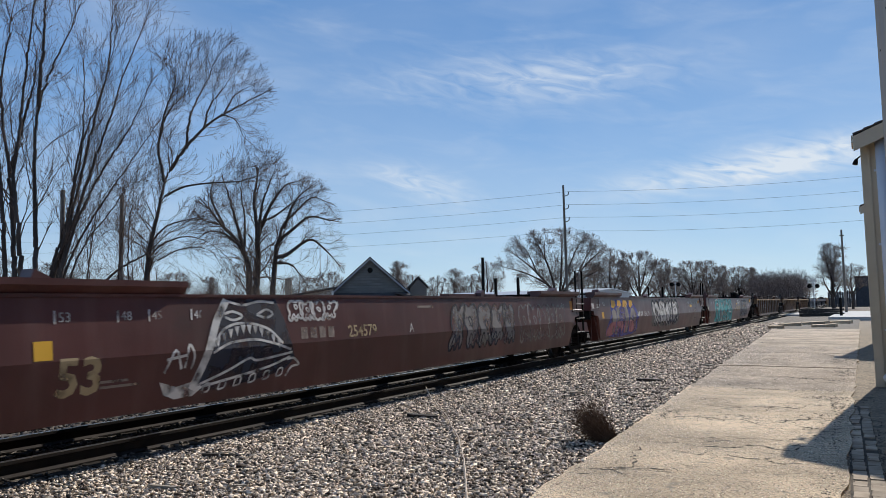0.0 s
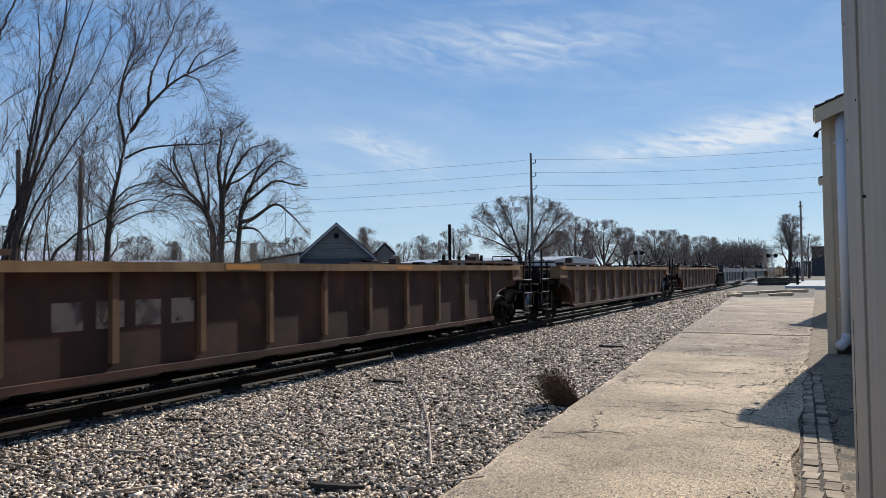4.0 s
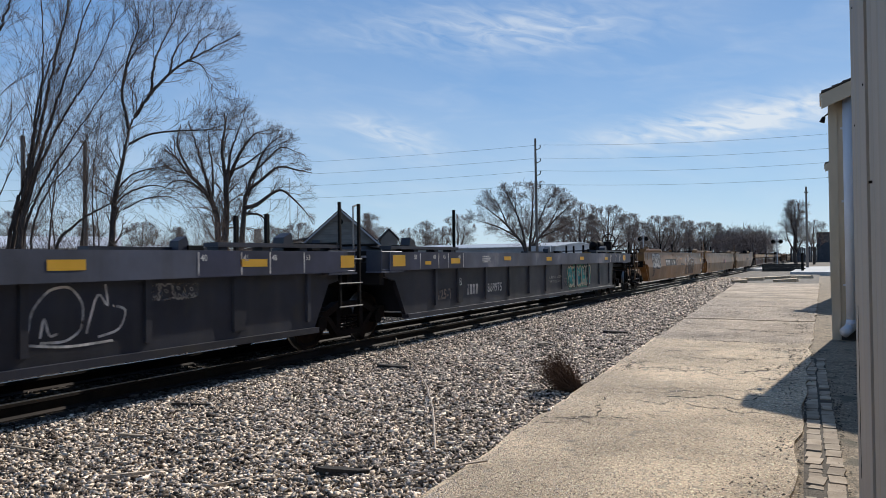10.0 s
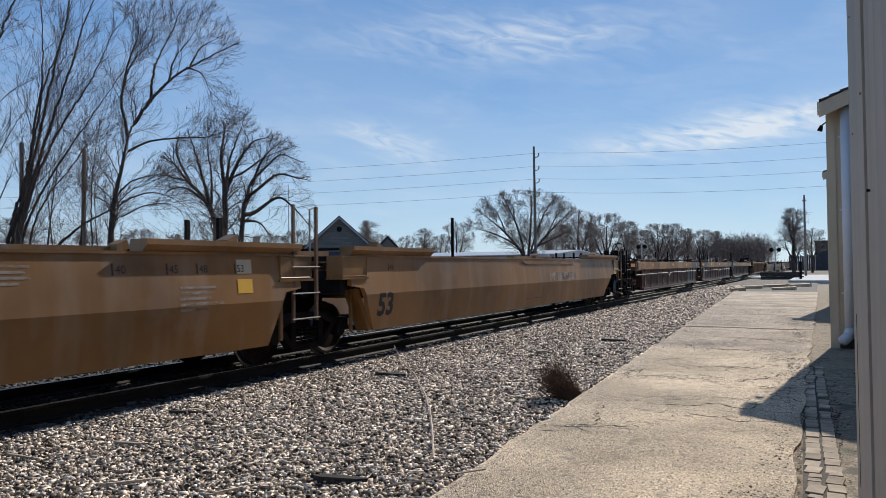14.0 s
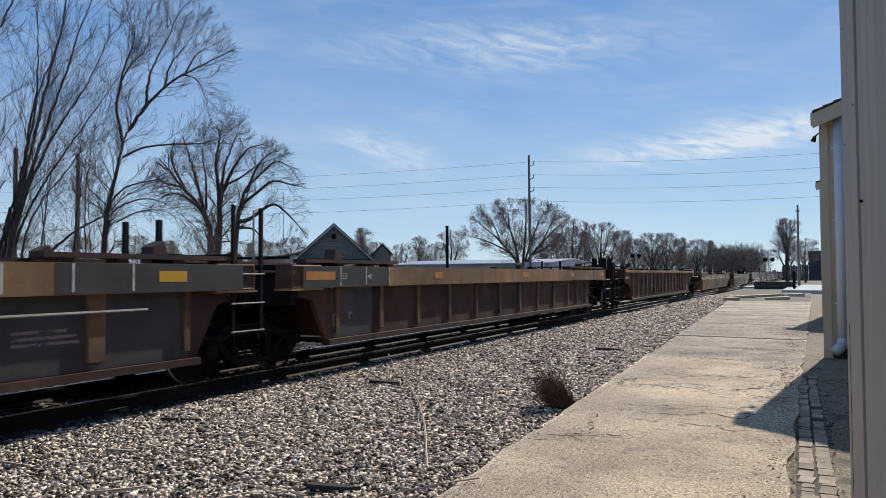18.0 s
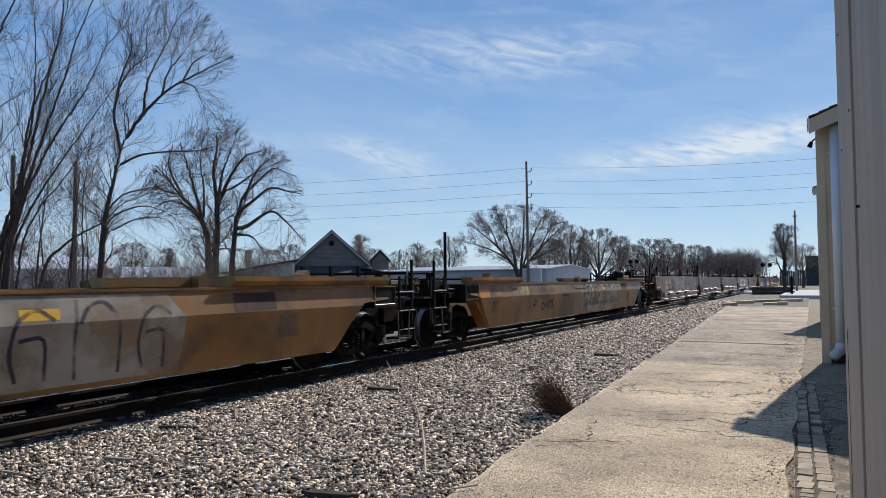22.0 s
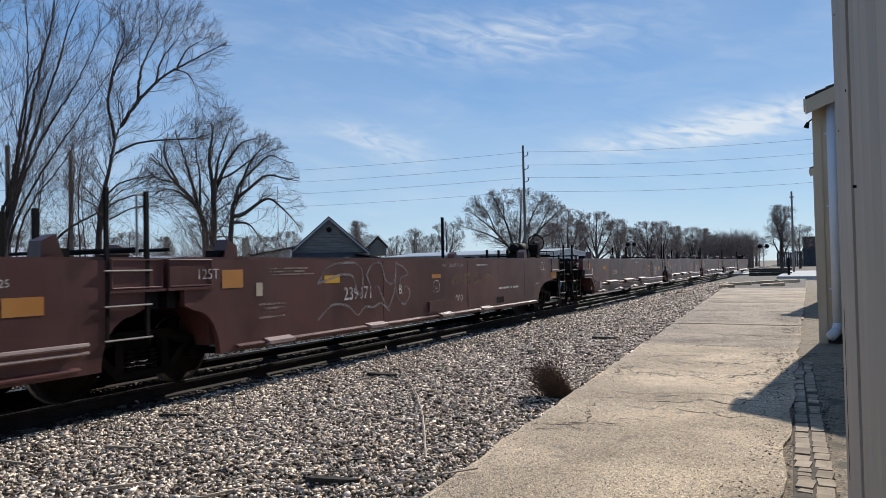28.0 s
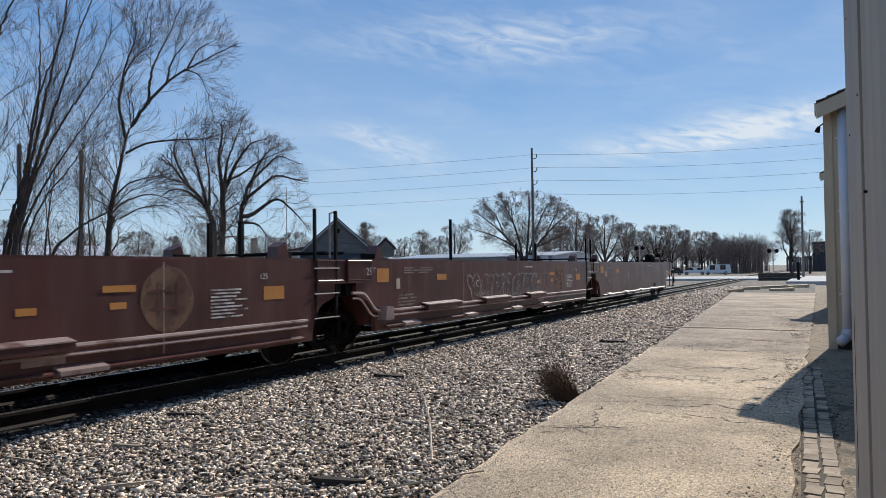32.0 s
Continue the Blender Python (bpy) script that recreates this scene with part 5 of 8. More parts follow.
def face_mesh(name, unit, pts, faces, mat, lift=0.004, z0=0.0, s0=0.0, chord=False):
    """Paint lying on the near side: points (s, z) laid onto the side sheet and bent over its fold."""
    kind, half = unit_kind[unit.name], unit_len[unit.name] / 2
    bm = bmesh.new()
    vs = [bm.verts.new((0, p[0] + s0, p[1] + z0)) for p in pts]
    for f in faces:
        try:
            bm.faces.new([vs[i] for i in f])
        except ValueError:
            pass
    if kind["form"] == "fold":
        bmesh.ops.bisect_plane(bm, geom=bm.verts[:] + bm.edges[:] + bm.faces[:], plane_co=(0, 0, kind["zf"]), plane_no=(0, 0, 1))
    px = profile(kind)
    for v in bm.verts:
        v.co = (px(v.co.z) + lift, v.co.y - half, v.co.z)
    for f in bm.faces:
        f.normal_update()
        if f.normal.x < 0:
            f.normal_flip()
    me = bpy.data.meshes.new(name)
    bm.to_mesh(me)
    bm.free()
    me.materials.append(mat)
    return me


unit_kind, unit_len = {}, {}


def bar(unit, s, z, w, h, mat, name="stripe", lift=0.004, label=""):
    return part(name, face_mesh(name, unit, [(s, z), (s + w, z), (s + w, z + h), (s, z + h)], [(0, 1, 2, 3)], mat, lift), None, unit, label)


def bars(unit, s, z, w, h, rows, mat, seed=1):
    """A block of small stencilling too small to read, as plain bars."""
    rng = random.Random(seed)
    for i in range(rows):
        zz, ww = z + h * (rows - 1 - i) / rows, w * rng.uniform(0.6, 1.0)
        bar(unit, s, zz, ww, 0.5 * h / rows, mat, "stencil_line")


def text(unit, s, z, size, body, mat, bold=0.0, lift=0.005):
    me = text_mesh(body, size, mat, bold)
    pts = [(v.co.y, v.co.z) for v in me.vertices]
    return part("lettering", face_mesh("lettering", unit, pts, [tuple(p.vertices) for p in me.polygons], mat, lift, z, s), None, unit)


def ribbon(pts, w, closed=False):
    """A painted stroke of width w along points, as quads."""
    P = [Vector((p[0], p[1])) for p in pts]
    n = len(P)
    V, F = [], []
    for i, p in enumerate(P):
        a = P[i - 1] if (i or closed) else p
        b = P[(i + 1) % n] if (i < n - 1 or closed) else p
        d = (b - a)
        d = d.normalized() if d.length > 1e-6 else Vector((1, 0))
        nrm = Vector((-d.y, d.x)) * w / 2
        V += [tuple(p + nrm), tuple(p - nrm)]
    for i in range(n if closed else n - 1):
        j = (i + 1) % n
        F.append((2 * i, 2 * i + 1, 2 * j + 1, 2 * j))
    return V, F


def graffiti(unit, s0, s1, z0, z1, fill, line, seed, n, lw=0.035, back=None, label="spray-painted lettering in wild shapes"):
    """A wild-style spray piece: jagged letter bodies with outlines and inner strokes, none of them readable."""
    rng = random.Random(seed)
    root = None
    H = z1 - z0

    def clip(z):
        return min(z1, max(z0, z))
    if back:
        m, pts = 54, []
        for i in range(m):
            a = 2 * math.pi * i / m
            c, s = math.cos(a), math.sin(a)
            k = 1 + (0.10 if i % 2 else -0.04) * rng.random() + 0.06 * math.sin(5 * a + seed)
            pts.append(((s0 + s1) / 2 + (s1 - s0) * 0.55 * math.copysign(abs(c) ** 0.45, c) * (1 + 0.3 * (k - 1)), min(z1 + 0.04, max(z0 - 0.05, (z0 + z1) / 2 + H * 0.55 * math.copysign(abs(s) ** 0.4, s) * k))))
        root = part("graffiti", face_mesh("graffiti", unit, pts, [tuple(range(m))], back, 0.003), None, unit, label)

    def round_off(pts, closed, times=2):
        """Cuts the corners of a line of points, for the curves of a spray can."""
        for _ in range(times):
            new_pts = [] if closed else [pts[0]]
            for i in range(len(pts) if closed else len(pts) - 1):
                (x0, y0), (x1, y1) = pts[i], pts[(i + 1) % len(pts)]
                new_pts += [(0.75 * x0 + 0.25 * x1, 0.75 * y0 + 0.25 * y1), (0.25 * x0 + 0.75 * x1, 0.25 * y0 + 0.75 * y1)]
            pts = new_pts if closed else new_pts + [pts[-1]]
        return pts

    def lay(name, pts, faces, mat, lift):
        nonlocal root
        ob = part(name if root else "graffiti", face_mesh(name, unit, pts, faces, mat, lift), None, root or unit, "" if root else label)
        root = root or ob

    def stroke(pts, w, closed=False):
        if not closed:
            pts = round_off(pts, False)
        lay("outline", *ribbon(pts, w, closed), line, 0.0065)
    step = (s1 - s0) / n
    for i in range(n):
        cx, cz = s0 + step * (i + 0.5), (z0 + z1) / 2
        lean = rng.uniform(-0.25, 0.25) * step
        w = step * rng.uniform(0.46, 0.62)

        def P(u, v):
            return (cx + u * w + lean * v, clip(cz + v * H * 0.5))
        top = [(-1, 0.55 + 0.4 * rng.random()), (-0.45, 1.0), (-0.1, 0.55 + 0.3 * rng.random()), (0.35, 1.0), (0.95, 0.6 + 0.4 * rng.random())]
        right = [(0.75 + 0.35 * rng.random(), 0.15), (0.6, -0.15), (1.05, -0.5)]
        low = [(0.85, -0.75 - 0.25 * rng.random()), (0.4, -0.55), (0.15, -1.0), (-0.2, -0.5 - 0.2 * rng.random()), (-0.6, -1.0), (-1.0, -0.6)]
        left = [(-0.7, -0.2), (-1.1, 0.1 + 0.2 * rng.random())]
        ring = [P(u, v) for u, v in (top + right + low + left)]
        ring = round_off(ring, True, 1 if seed % 2 else 2)
        if fill:
            lay("letter_fill", ring, [tuple(range(len(ring)))], fill, 0.005)
        stroke(ring, lw, True)
        # inner strokes: a counter and a hooked bar
        u0, v0 = rng.uniform(-0.3, 0.1), rng.uniform(-0.1, 0.3)
        stroke([P(u0 - 0.2, v0 + 0.3), P(u0 + 0.15, v0 + 0.38), P(u0 + 0.35, v0 + 0.05), P(u0 + 0.05, v0 - 0.1), P(u0 - 0.2, v0 + 0.3)], lw * 0.7)
        if rng.random() < 0.75:
            stroke([P(-0.55, -0.75), P(-0.25, -0.15), P(0.1, -0.7), P(0.4, -0.2), P(0.6, -0.7)], lw * 0.75)
        if rng.random() < 0.5:
            stroke([P(0.9, 0.9), P(1.15, 0.5), P(0.95, 0.1)], lw * 0.8)


def cuts(kind, e, lead):
    """Distances from a unit's end: where the side begins, where it clears the truck, where it reaches the well floor."""
    if e == "a":
        return (0.32, 0.5, 0.95) if kind["form"] == "flat" else (0.7, 1.08, 1.5)
    if lead:
        return (1.75, 2.6, 3.05) if kind["form"] == "flat" else (2.2, 2.7, 3.5)
    return (1.6, 2.45, 3.4)


def side_geo(kind, L, e0, e1, sx):
    """The side sheet of a well between its two ends, cut up over the trucks."""
    a0, b0, c0 = cuts(kind, e0, True)
    a1, b1, c1 = cuts(kind, e1, False)
    zb, zt, zk = kind["zb"] - (0.08 if sx < 0 else 0.0), kind["zt"], kind["zk"]
    px = profile(kind)
    g = Geo()
    h = L / 2

    def sheet(poly, th=0.09, inset=0.0):
        vs = [(sx * (px(z) - inset), s - h, z) for s, z in poly] + [(sx * (px(z) - inset - th), s - h, z) for s, z in poly]
        n = len(poly)
        g.add(vs, [tuple(range(n)), tuple(range(2 * n - 1, n - 1, -1))] + [(i, n + i, n + (i + 1) % n, (i + 1) % n) for i in range(n)])
    if kind["form"] == "fold":
        zf = kind["zf"]
        k = (zf - zb) / (zk - zb)
        m0, m1 = c0 + (b0 - c0) * k, c1 + (b1 - c1) * k
        sheet([(c0, zb), (L - c1, zb), (L - m1, zf), (m0, zf)])
        sheet([(m0, zf), (L - m1, zf), (L - b1, zk), (L - a1, zk + 0.05), (L - a1, zt), (a0, zt), (a0, zk + 0.05), (b0, zk)])
    else:
        zc = kind.get("zc", zt)
        low = [(c0, zb), (L - c1, zb)]
        far = [(L - c1 + 0.12, zc - 0.001)] if kind.get("vert") and e1 == "c" else [(L - b1, zk), (L - a1, zk + 0.08), (L - a1, zc - 0.001)]
        if not kind.get("vert"):
            # wheel arches instead of straight cuts
            bow = [i * math.pi / 16 for i in range(1, 8)]
            far = [(L - b1 - (c1 - b1) * math.sin(t), zb + (zk - zb) * math.cos(t)) for t in reversed(bow)] + far
        near = [(c0 - 0.12, zc - 0.001)] if kind.get("vert") and e0 == "c" else [(a0, zc - 0.001), (a0, zk + 0.08), (b0, zk)]
        if not kind.get("vert"):
            near = near + [(b0 + (c0 - b0) * math.sin(t), zb + (zk - zb) * math.cos(t)) for t in bow]
        sheet(low + far + near)
    return g


def well_unit(name, label, kind, S0, S1, e0, e1, body, chord, lower=None, group="well cars of the passing train", post=None, ribs=0.0, ladder_m=None, endm=None, up_c=2.2, rib_at=None):
    """One well car body with its ends, trucks, ladders and platforms. Local y runs towards the rear of the train."""
    S0, S1 = S0 - 0.4, S1 - 0.4
    L = S1 - S0
    h = L / 2
    u = thing(name, label, "train car", pose(TRACK_X, S0 + h, RAIL_Z), group)
    unit_kind[u.name], unit_len[u.name] = kind, L
    UNITS.append((u, S0 + h))
    key = (id(kind), round(L, 2), e0, e1, body.name)
    form = kind["form"]
    zb, zt = kind["zb"], kind["zt"]
    cut0, cut1 = cuts(kind, e0, True), cuts(kind, e1, False)
    for sx in (-1, 1):
        part("side_panel", cached(key + ("side", sx), lambda: side_geo(kind, L, e0, e1, sx).mesh("side_panel", body)), None, u)
        a0, a1 = cut0[0], cut1[0]
        if form == "rib":
            zc = kind["zc"]
            x0, x1 = (1.25, 1.505) if sx > 0 else (-1.505, -1.25)
            part("top_chord", cached(key + ("chord", sx, chord.name), lambda: Geo().box(x0, x1, a0 - h, L - a1 - h, zc, zt).mesh("top_chord", chord)), None, u)
            for e, y0, d in ((e0, -h, 1), (e1, h, -1)):
                ya, yb = sorted((y0 + d * ((cut0 if d > 0 else cut1)[0] + 0.1), y0 + d * ((cut0 if d > 0 else cut1)[0] + (3.0 if e == "a" else 4.3))))
                gr = part("guide_rail", cached(key + ("grail", sx, d), lambda: Geo().box(*sorted((sx * 1.2, sx * 1.47)), ya, yb, zt + 0.055, zt + 0.115).mesh("guide_rail", body)), None, u)
                for f in (0.04, 0.35, 0.65, 0.92):
                    part("riser", cached(("riser", sx, round(zt, 2), body.name), lambda: Geo().box(*sorted((sx * 1.24, sx * 1.44)), -0.09, 0.09, zt + 0.001, zt + 0.054).mesh("riser", body)), None, gr, m=pose(0, ya + (yb - ya) * f, 0))
            c0, c1 = cut0[2], cut1[2]
            x0, x1 = (1.30, 1.46) if sx > 0 else (-1.46, -1.30)
            part("bottom_sill", cached(key + ("sill", sx), lambda: Geo().box(x0, x1, c0 - h - 0.05, L - c1 - h + 0.05, zb - 0.03, zb + 0.06).mesh("bottom_sill", lower or body)), None, u)
            if not kind.get("vert"):
                zk = kind["zk"]
                for e, y0, d in ((e0, -h, 1), (e1, h, -1)):
                    _, b_0, c_0 = cut0 if d > 0 else cut1
                    rim = [(sx * 1.40, y0 + d * (b_0 + (c_0 - b_0) * math.sin(t * math.pi / 16)), zb + (zk - zb) * math.cos(t * math.pi / 16)) for t in range(9)]
                    part("arch_rim", cached(key + ("rim", sx, d), lambda: Geo().pipe(rim, 0.022, 5).mesh("arch_rim", post or chord)), None, u)
            n = int((L - c0 - c1 - 0.3) / ribs)
            at_s = rib_at or [c0 + 0.15 + (L - c0 - c1 - 0.3) * i / n for i in range(n + 1)]
            n = len(at_s) - 1
            for i, s in enumerate(at_s):
                wide = 0.13 if (s in (6.0, 11.79, 3.89, 9.81) if rib_at else i in (1, n - 1)) else 0.055
                s -= h
                out = 1.42 if kind.get("vert") else 1.45
                x0, x1 = (1.37, out) if sx > 0 else (-out, -1.37)
                me = cached((id(kind), "rib", sx, wide, (post or chord).name), lambda: Geo().prism([(x0, -wide), (x1, -wide * 0.85), (x1, wide * 0.85), (x0, wide)], "z", zb + 0.16, zc - 0.002).mesh("post", post or chord))
                part("post", me, None, u, m=pose(0, s, 0))
        else:
            x0, x1 = (1.28, 1.46) if sx > 0 else (-1.46, -1.28)
            part("top_chord", cached(key + ("chord", sx, chord.name), lambda: Geo().box(x0, x1, a0 - h, L - a1 - h, zt - 0.002, zt + 0.035).mesh("top_chord", chord)), None, u)
            if form == "fold":
                for e, y0, d in ((e0, -h, 1), (e1, h, -1)):
                    a = (cut0 if d > 0 else cut1)[0]
                    ya, yb = sorted((y0 + d * (a + 0.02), y0 + d * (a + (3.0 if e == "a" else (3.5 if d > 0 else 4.25)))))
                    xa, xb = (1.22, 1.53) if sx > 0 else (-1.53, -1.22)
                    g = Geo().prism([(xa, zt + 0.036), (sx * 1.44, zt + 0.036) if sx > 0 else (xa, zt + 0.036), (xb, zt + 0.12), (xb, zt + 0.19), (xa, zt + 0.19)] if sx > 0
                                    else [(xb, zt + 0.036), (-1.44, zt + 0.036), (xa, zt + 0.12), (xa, zt + 0.19), (xb, zt + 0.19)], "y", ya, yb)
                    part("container_guide", cached(key + ("guide", sx, e, d), lambda: g.mesh("container_guide", chord)), None, u)
            else:
                c0, c1 = cut0[2], cut1[2]
                px = sx * 1.52
                if e1 == "a":
                    def run(ds, dz):
                        drop = [(cut0[0] - 0.2, 1.13), (c0 - 0.52, 1.12), (c0 - 0.42, 1.08), (c0 - 0.30, 0.98), (c0 - 0.15, 0.84), (c0 - 0.04, 0.785), (c0 + 0.15, 0.765), (c0 + 1.0, 0.76), (L - c1 - 0.2, 0.74)]
                        return [(px, y + (ds if 0 < i < 7 else 0) - h, z + dz) for i, (y, z) in enumerate(drop)]
                    part("brake_pipe", cached(key + ("pipe", sx), lambda: Geo().pipe(run(0, 0), 0.028, 6).mesh("brake_pipe", PIPEP)), None, u, "long pipe along the lower side")
                    part("air_line", cached(key + ("line2", sx), lambda: Geo().pipe(run(-0.12, -0.09), 0.02, 6).mesh("air_line", PIPEP)), None, u)
                    for off, w in ((2.55, 1.6), (5.5, 1.6), (8.4, 1.3)):
                        xa, xb = sorted((sx * 1.472, sx * 1.64))
                        me = cached(("ledge", sx, w, body.name), lambda: Geo().prism([(xa, 0.66), (xb, 0.70), (xb, 0.795), (xa, 0.83)] if sx > 0 else [(xb, 0.66), (xa, 0.70), (xa, 0.795), (xb, 0.83)], "y", -w / 2, w / 2).mesh("pipe_guard", body))
                        pg = part("pipe_guard", me, None, u, m=pose(0, c0 + off - h, 0))
                        # the sunlit upper face is painted as a pale strip
                        part("guard_top", cached(("ledgetop", sx, w), lambda: Geo().prism([(sx * 1.474, 0.833), (sx * 1.65, 0.797), (sx * 1.65, 0.812), (sx * 1.474, 0.848)], "y", -w / 2, w / 2).mesh("guard_top", PIPEP)), None, pg, "pale top of the guard, sunlight painted in")
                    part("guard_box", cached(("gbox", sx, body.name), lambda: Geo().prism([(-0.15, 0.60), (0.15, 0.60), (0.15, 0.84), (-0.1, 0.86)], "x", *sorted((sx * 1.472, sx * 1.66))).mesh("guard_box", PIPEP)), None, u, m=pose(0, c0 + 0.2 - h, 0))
                for off in (1.2, 4.0, 6.9, 9.2):
                    if c0 + off < L - c1 - 0.5:
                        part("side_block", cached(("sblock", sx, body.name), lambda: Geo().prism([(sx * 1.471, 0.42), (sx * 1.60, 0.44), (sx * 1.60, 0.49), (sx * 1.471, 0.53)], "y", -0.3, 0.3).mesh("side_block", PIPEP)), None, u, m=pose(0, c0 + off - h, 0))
                part("side_ledge", cached(key + ("sledge", sx), lambda: Geo().prism([(sx * 1.471, 0.44), (sx * 1.55, 0.455), (sx * 1.55, 0.475), (sx * 1.471, 0.50)], "y", c0 + 0.3 - h, L - c1 - 0.3 - h).mesh("side_ledge", body)), None, u)
    # floor of the well and the ends over the trucks
    c0, c1 = cut0[2], cut1[2]
    g = Geo()
    n = 7
    for i in range(n):
        s = c0 + 0.3 + (L - c0 - c1 - 0.6) * i / (n - 1) - h
        g.box(-1.32, 1.32, s - 0.16, s + 0.16, zb - 0.02, zb + 0.07)
    g.box(-0.5, 0.5, c0 - h, L - c1 - h, zb - 0.01, zb + 0.05)
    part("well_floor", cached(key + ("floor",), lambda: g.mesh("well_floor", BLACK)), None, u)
    for e, y0, d, k in ((e0, -h, 1, 0), (e1, h, -1, 1)):
        a, b, c = cut0 if d > 0 else cut1
        g = Geo()

        def span(p, q):
            return tuple(sorted((y0 + d * p, y0 + d * q)))
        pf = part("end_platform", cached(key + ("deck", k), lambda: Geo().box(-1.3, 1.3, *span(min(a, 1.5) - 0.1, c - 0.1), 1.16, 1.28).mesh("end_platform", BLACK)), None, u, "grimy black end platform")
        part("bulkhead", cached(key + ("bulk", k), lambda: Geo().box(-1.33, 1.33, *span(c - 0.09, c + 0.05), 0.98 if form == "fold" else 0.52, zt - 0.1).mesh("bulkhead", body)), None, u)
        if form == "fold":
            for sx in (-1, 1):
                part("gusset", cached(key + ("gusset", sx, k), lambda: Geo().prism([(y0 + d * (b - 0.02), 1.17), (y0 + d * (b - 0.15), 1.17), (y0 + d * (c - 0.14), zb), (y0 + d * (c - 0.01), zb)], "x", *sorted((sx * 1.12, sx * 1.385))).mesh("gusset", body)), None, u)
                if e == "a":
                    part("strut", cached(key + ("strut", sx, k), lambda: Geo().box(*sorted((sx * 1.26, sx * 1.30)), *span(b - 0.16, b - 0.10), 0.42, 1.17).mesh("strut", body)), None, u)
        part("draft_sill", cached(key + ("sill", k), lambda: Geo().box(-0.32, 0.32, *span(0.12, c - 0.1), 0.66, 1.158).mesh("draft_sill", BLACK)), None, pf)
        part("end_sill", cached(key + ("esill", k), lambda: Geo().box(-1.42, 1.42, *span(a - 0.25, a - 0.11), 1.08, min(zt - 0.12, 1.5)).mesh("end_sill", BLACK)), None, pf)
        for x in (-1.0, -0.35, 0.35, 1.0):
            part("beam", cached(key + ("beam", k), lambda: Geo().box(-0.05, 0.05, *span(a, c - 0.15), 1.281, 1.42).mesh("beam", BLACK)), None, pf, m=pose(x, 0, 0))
        # walkway, container pedestals and guide posts on top of the end
        part("walkway", cached(key + ("walkway", k), lambda: Geo().box(-1.25, 1.25, *span(a + 0.1, a + 0.75), zt - 0.06, zt + 0.02).mesh("walkway", BLACK)), None, u)
        for x in (-1.12, 1.12):
            part("pedestal", cached(key + ("pedestal", k), lambda: Geo().box(-0.12, 0.12, *span(a + 0.85, a + 1.2), 1.28, zt + 0.14).mesh("pedestal", BLACK)), None, u, m=pose(x, 0, 0))
            part("guide_horn", cached(key + ("horn", k), lambda: Geo().prism([(y0 + d * (c + 0.2), zt - 0.3), (y0 + d * (c + 0.62), zt - 0.3), (y0 + d * (c + 0.58), zt + 0.22), (y0 + d * (c + 0.4), zt + 0.30)], "x", -0.11, 0.11).mesh("guide_horn", body)), None, u, m=pose(x * 1.03, 0, 0))
        part("cross_pipe", cached(key + ("xpipe", k), lambda: Geo().tube((-1.25, y0 + d * (a - 0.05), zt + 0.14), (1.25, y0 + d * (a - 0.05), zt + 0.14), 0.024, 6).mesh("cross_pipe", BLACK)), None, u)
        for sx in (-1, 1):
            part("end_box", cached(key + ("ebox2", sx, k), lambda: Geo().box(*sorted((sx * 1.15, sx * 1.475)), *span(a - 0.28, a + 0.5), zt - 0.36, zt + 0.02).mesh("end_box", endm or body)), None, u)
            part("ledge", cached(key + ("ledge2", sx, k), lambda: Geo().box(*sorted((sx * 1.15, sx * 1.5)), *span(a - 0.3, a + 0.52), zt - 0.395, zt - 0.362).mesh("ledge", endm or chord)), None, u)
        part("box_frame", cached(key + ("bframe", k, chord.name), lambda: Geo().pipe([(1.479, y0 + d * p, z) for p, z in ((a - 0.26, zt - 0.34), (a + 0.48, zt - 0.34), (a + 0.48, zt), (a - 0.26, zt), (a - 0.26, zt - 0.34))], 0.011, 5).mesh("box_frame", chord)), None, u)
        # ladder with tall posts
        if (e == "a" and k == 1) or e == "c":
            up = 2.55 if e == "a" else up_c
            la, lb = (0.28, 0.86) if e == "a" else (0.5, 1.0)
            x = 1.46 if e == "a" else 1.38
            lm = ladder_m or BLACK
            rail = cached((e, "rail", k, round(L, 2), lm.name, up), lambda: Geo().box(x - 0.024, x + 0.024, *span(la - 0.024, la + 0.024), 0.7 if e == "a" else 0.55, up).mesh("ladder", lm))
            lad = part("ladder", rail, None, u, "steel ladder with tall posts")
            part("stile", cached((e, "stile", k, round(L, 2), lm.name, up), lambda: Geo().box(x - 0.022, x + 0.022, *span(lb - 0.022, lb + 0.022), 0.7 if e == "a" else 0.95, up - (0.0 if e == "a" else 0.35)).mesh("stile", lm)), None, lad)
            for z in ((0.75, 1.15, 1.57) if e == "a" else (0.58, 0.96, 1.34)):
                part("rung", cached((e, "rung", k, round(L, 2), z), lambda: Geo().tube((x + 0.03, y0 + d * (la - 0.05), z), (x + 0.03, y0 + d * (lb + 0.05), z), 0.012, 6).mesh("rung", HOSE)), None, lad)
            part("grab_loop", cached((e, "loop", k, round(L, 2), up), lambda: Geo().pipe([(x - 0.05, y0 + d * (la + 0.1), zt + 0.05), (x - 0.05, y0 + d * (la + 0.1), up - 0.05), (x - 0.05, y0 + d * la, up - 0.02)], 0.015).mesh("grab_loop", HOSE)), None, lad)
            for xx in (-1.40, -0.62):
                part("tall_post", cached((e, "tpost", k, round(L, 2), up), lambda: Geo().box(-0.035, 0.035, *span(la, la + 0.08), 1.2, up - 0.1).mesh("tall_post", BLACK)), None, u, m=pose(xx, 0, 0))
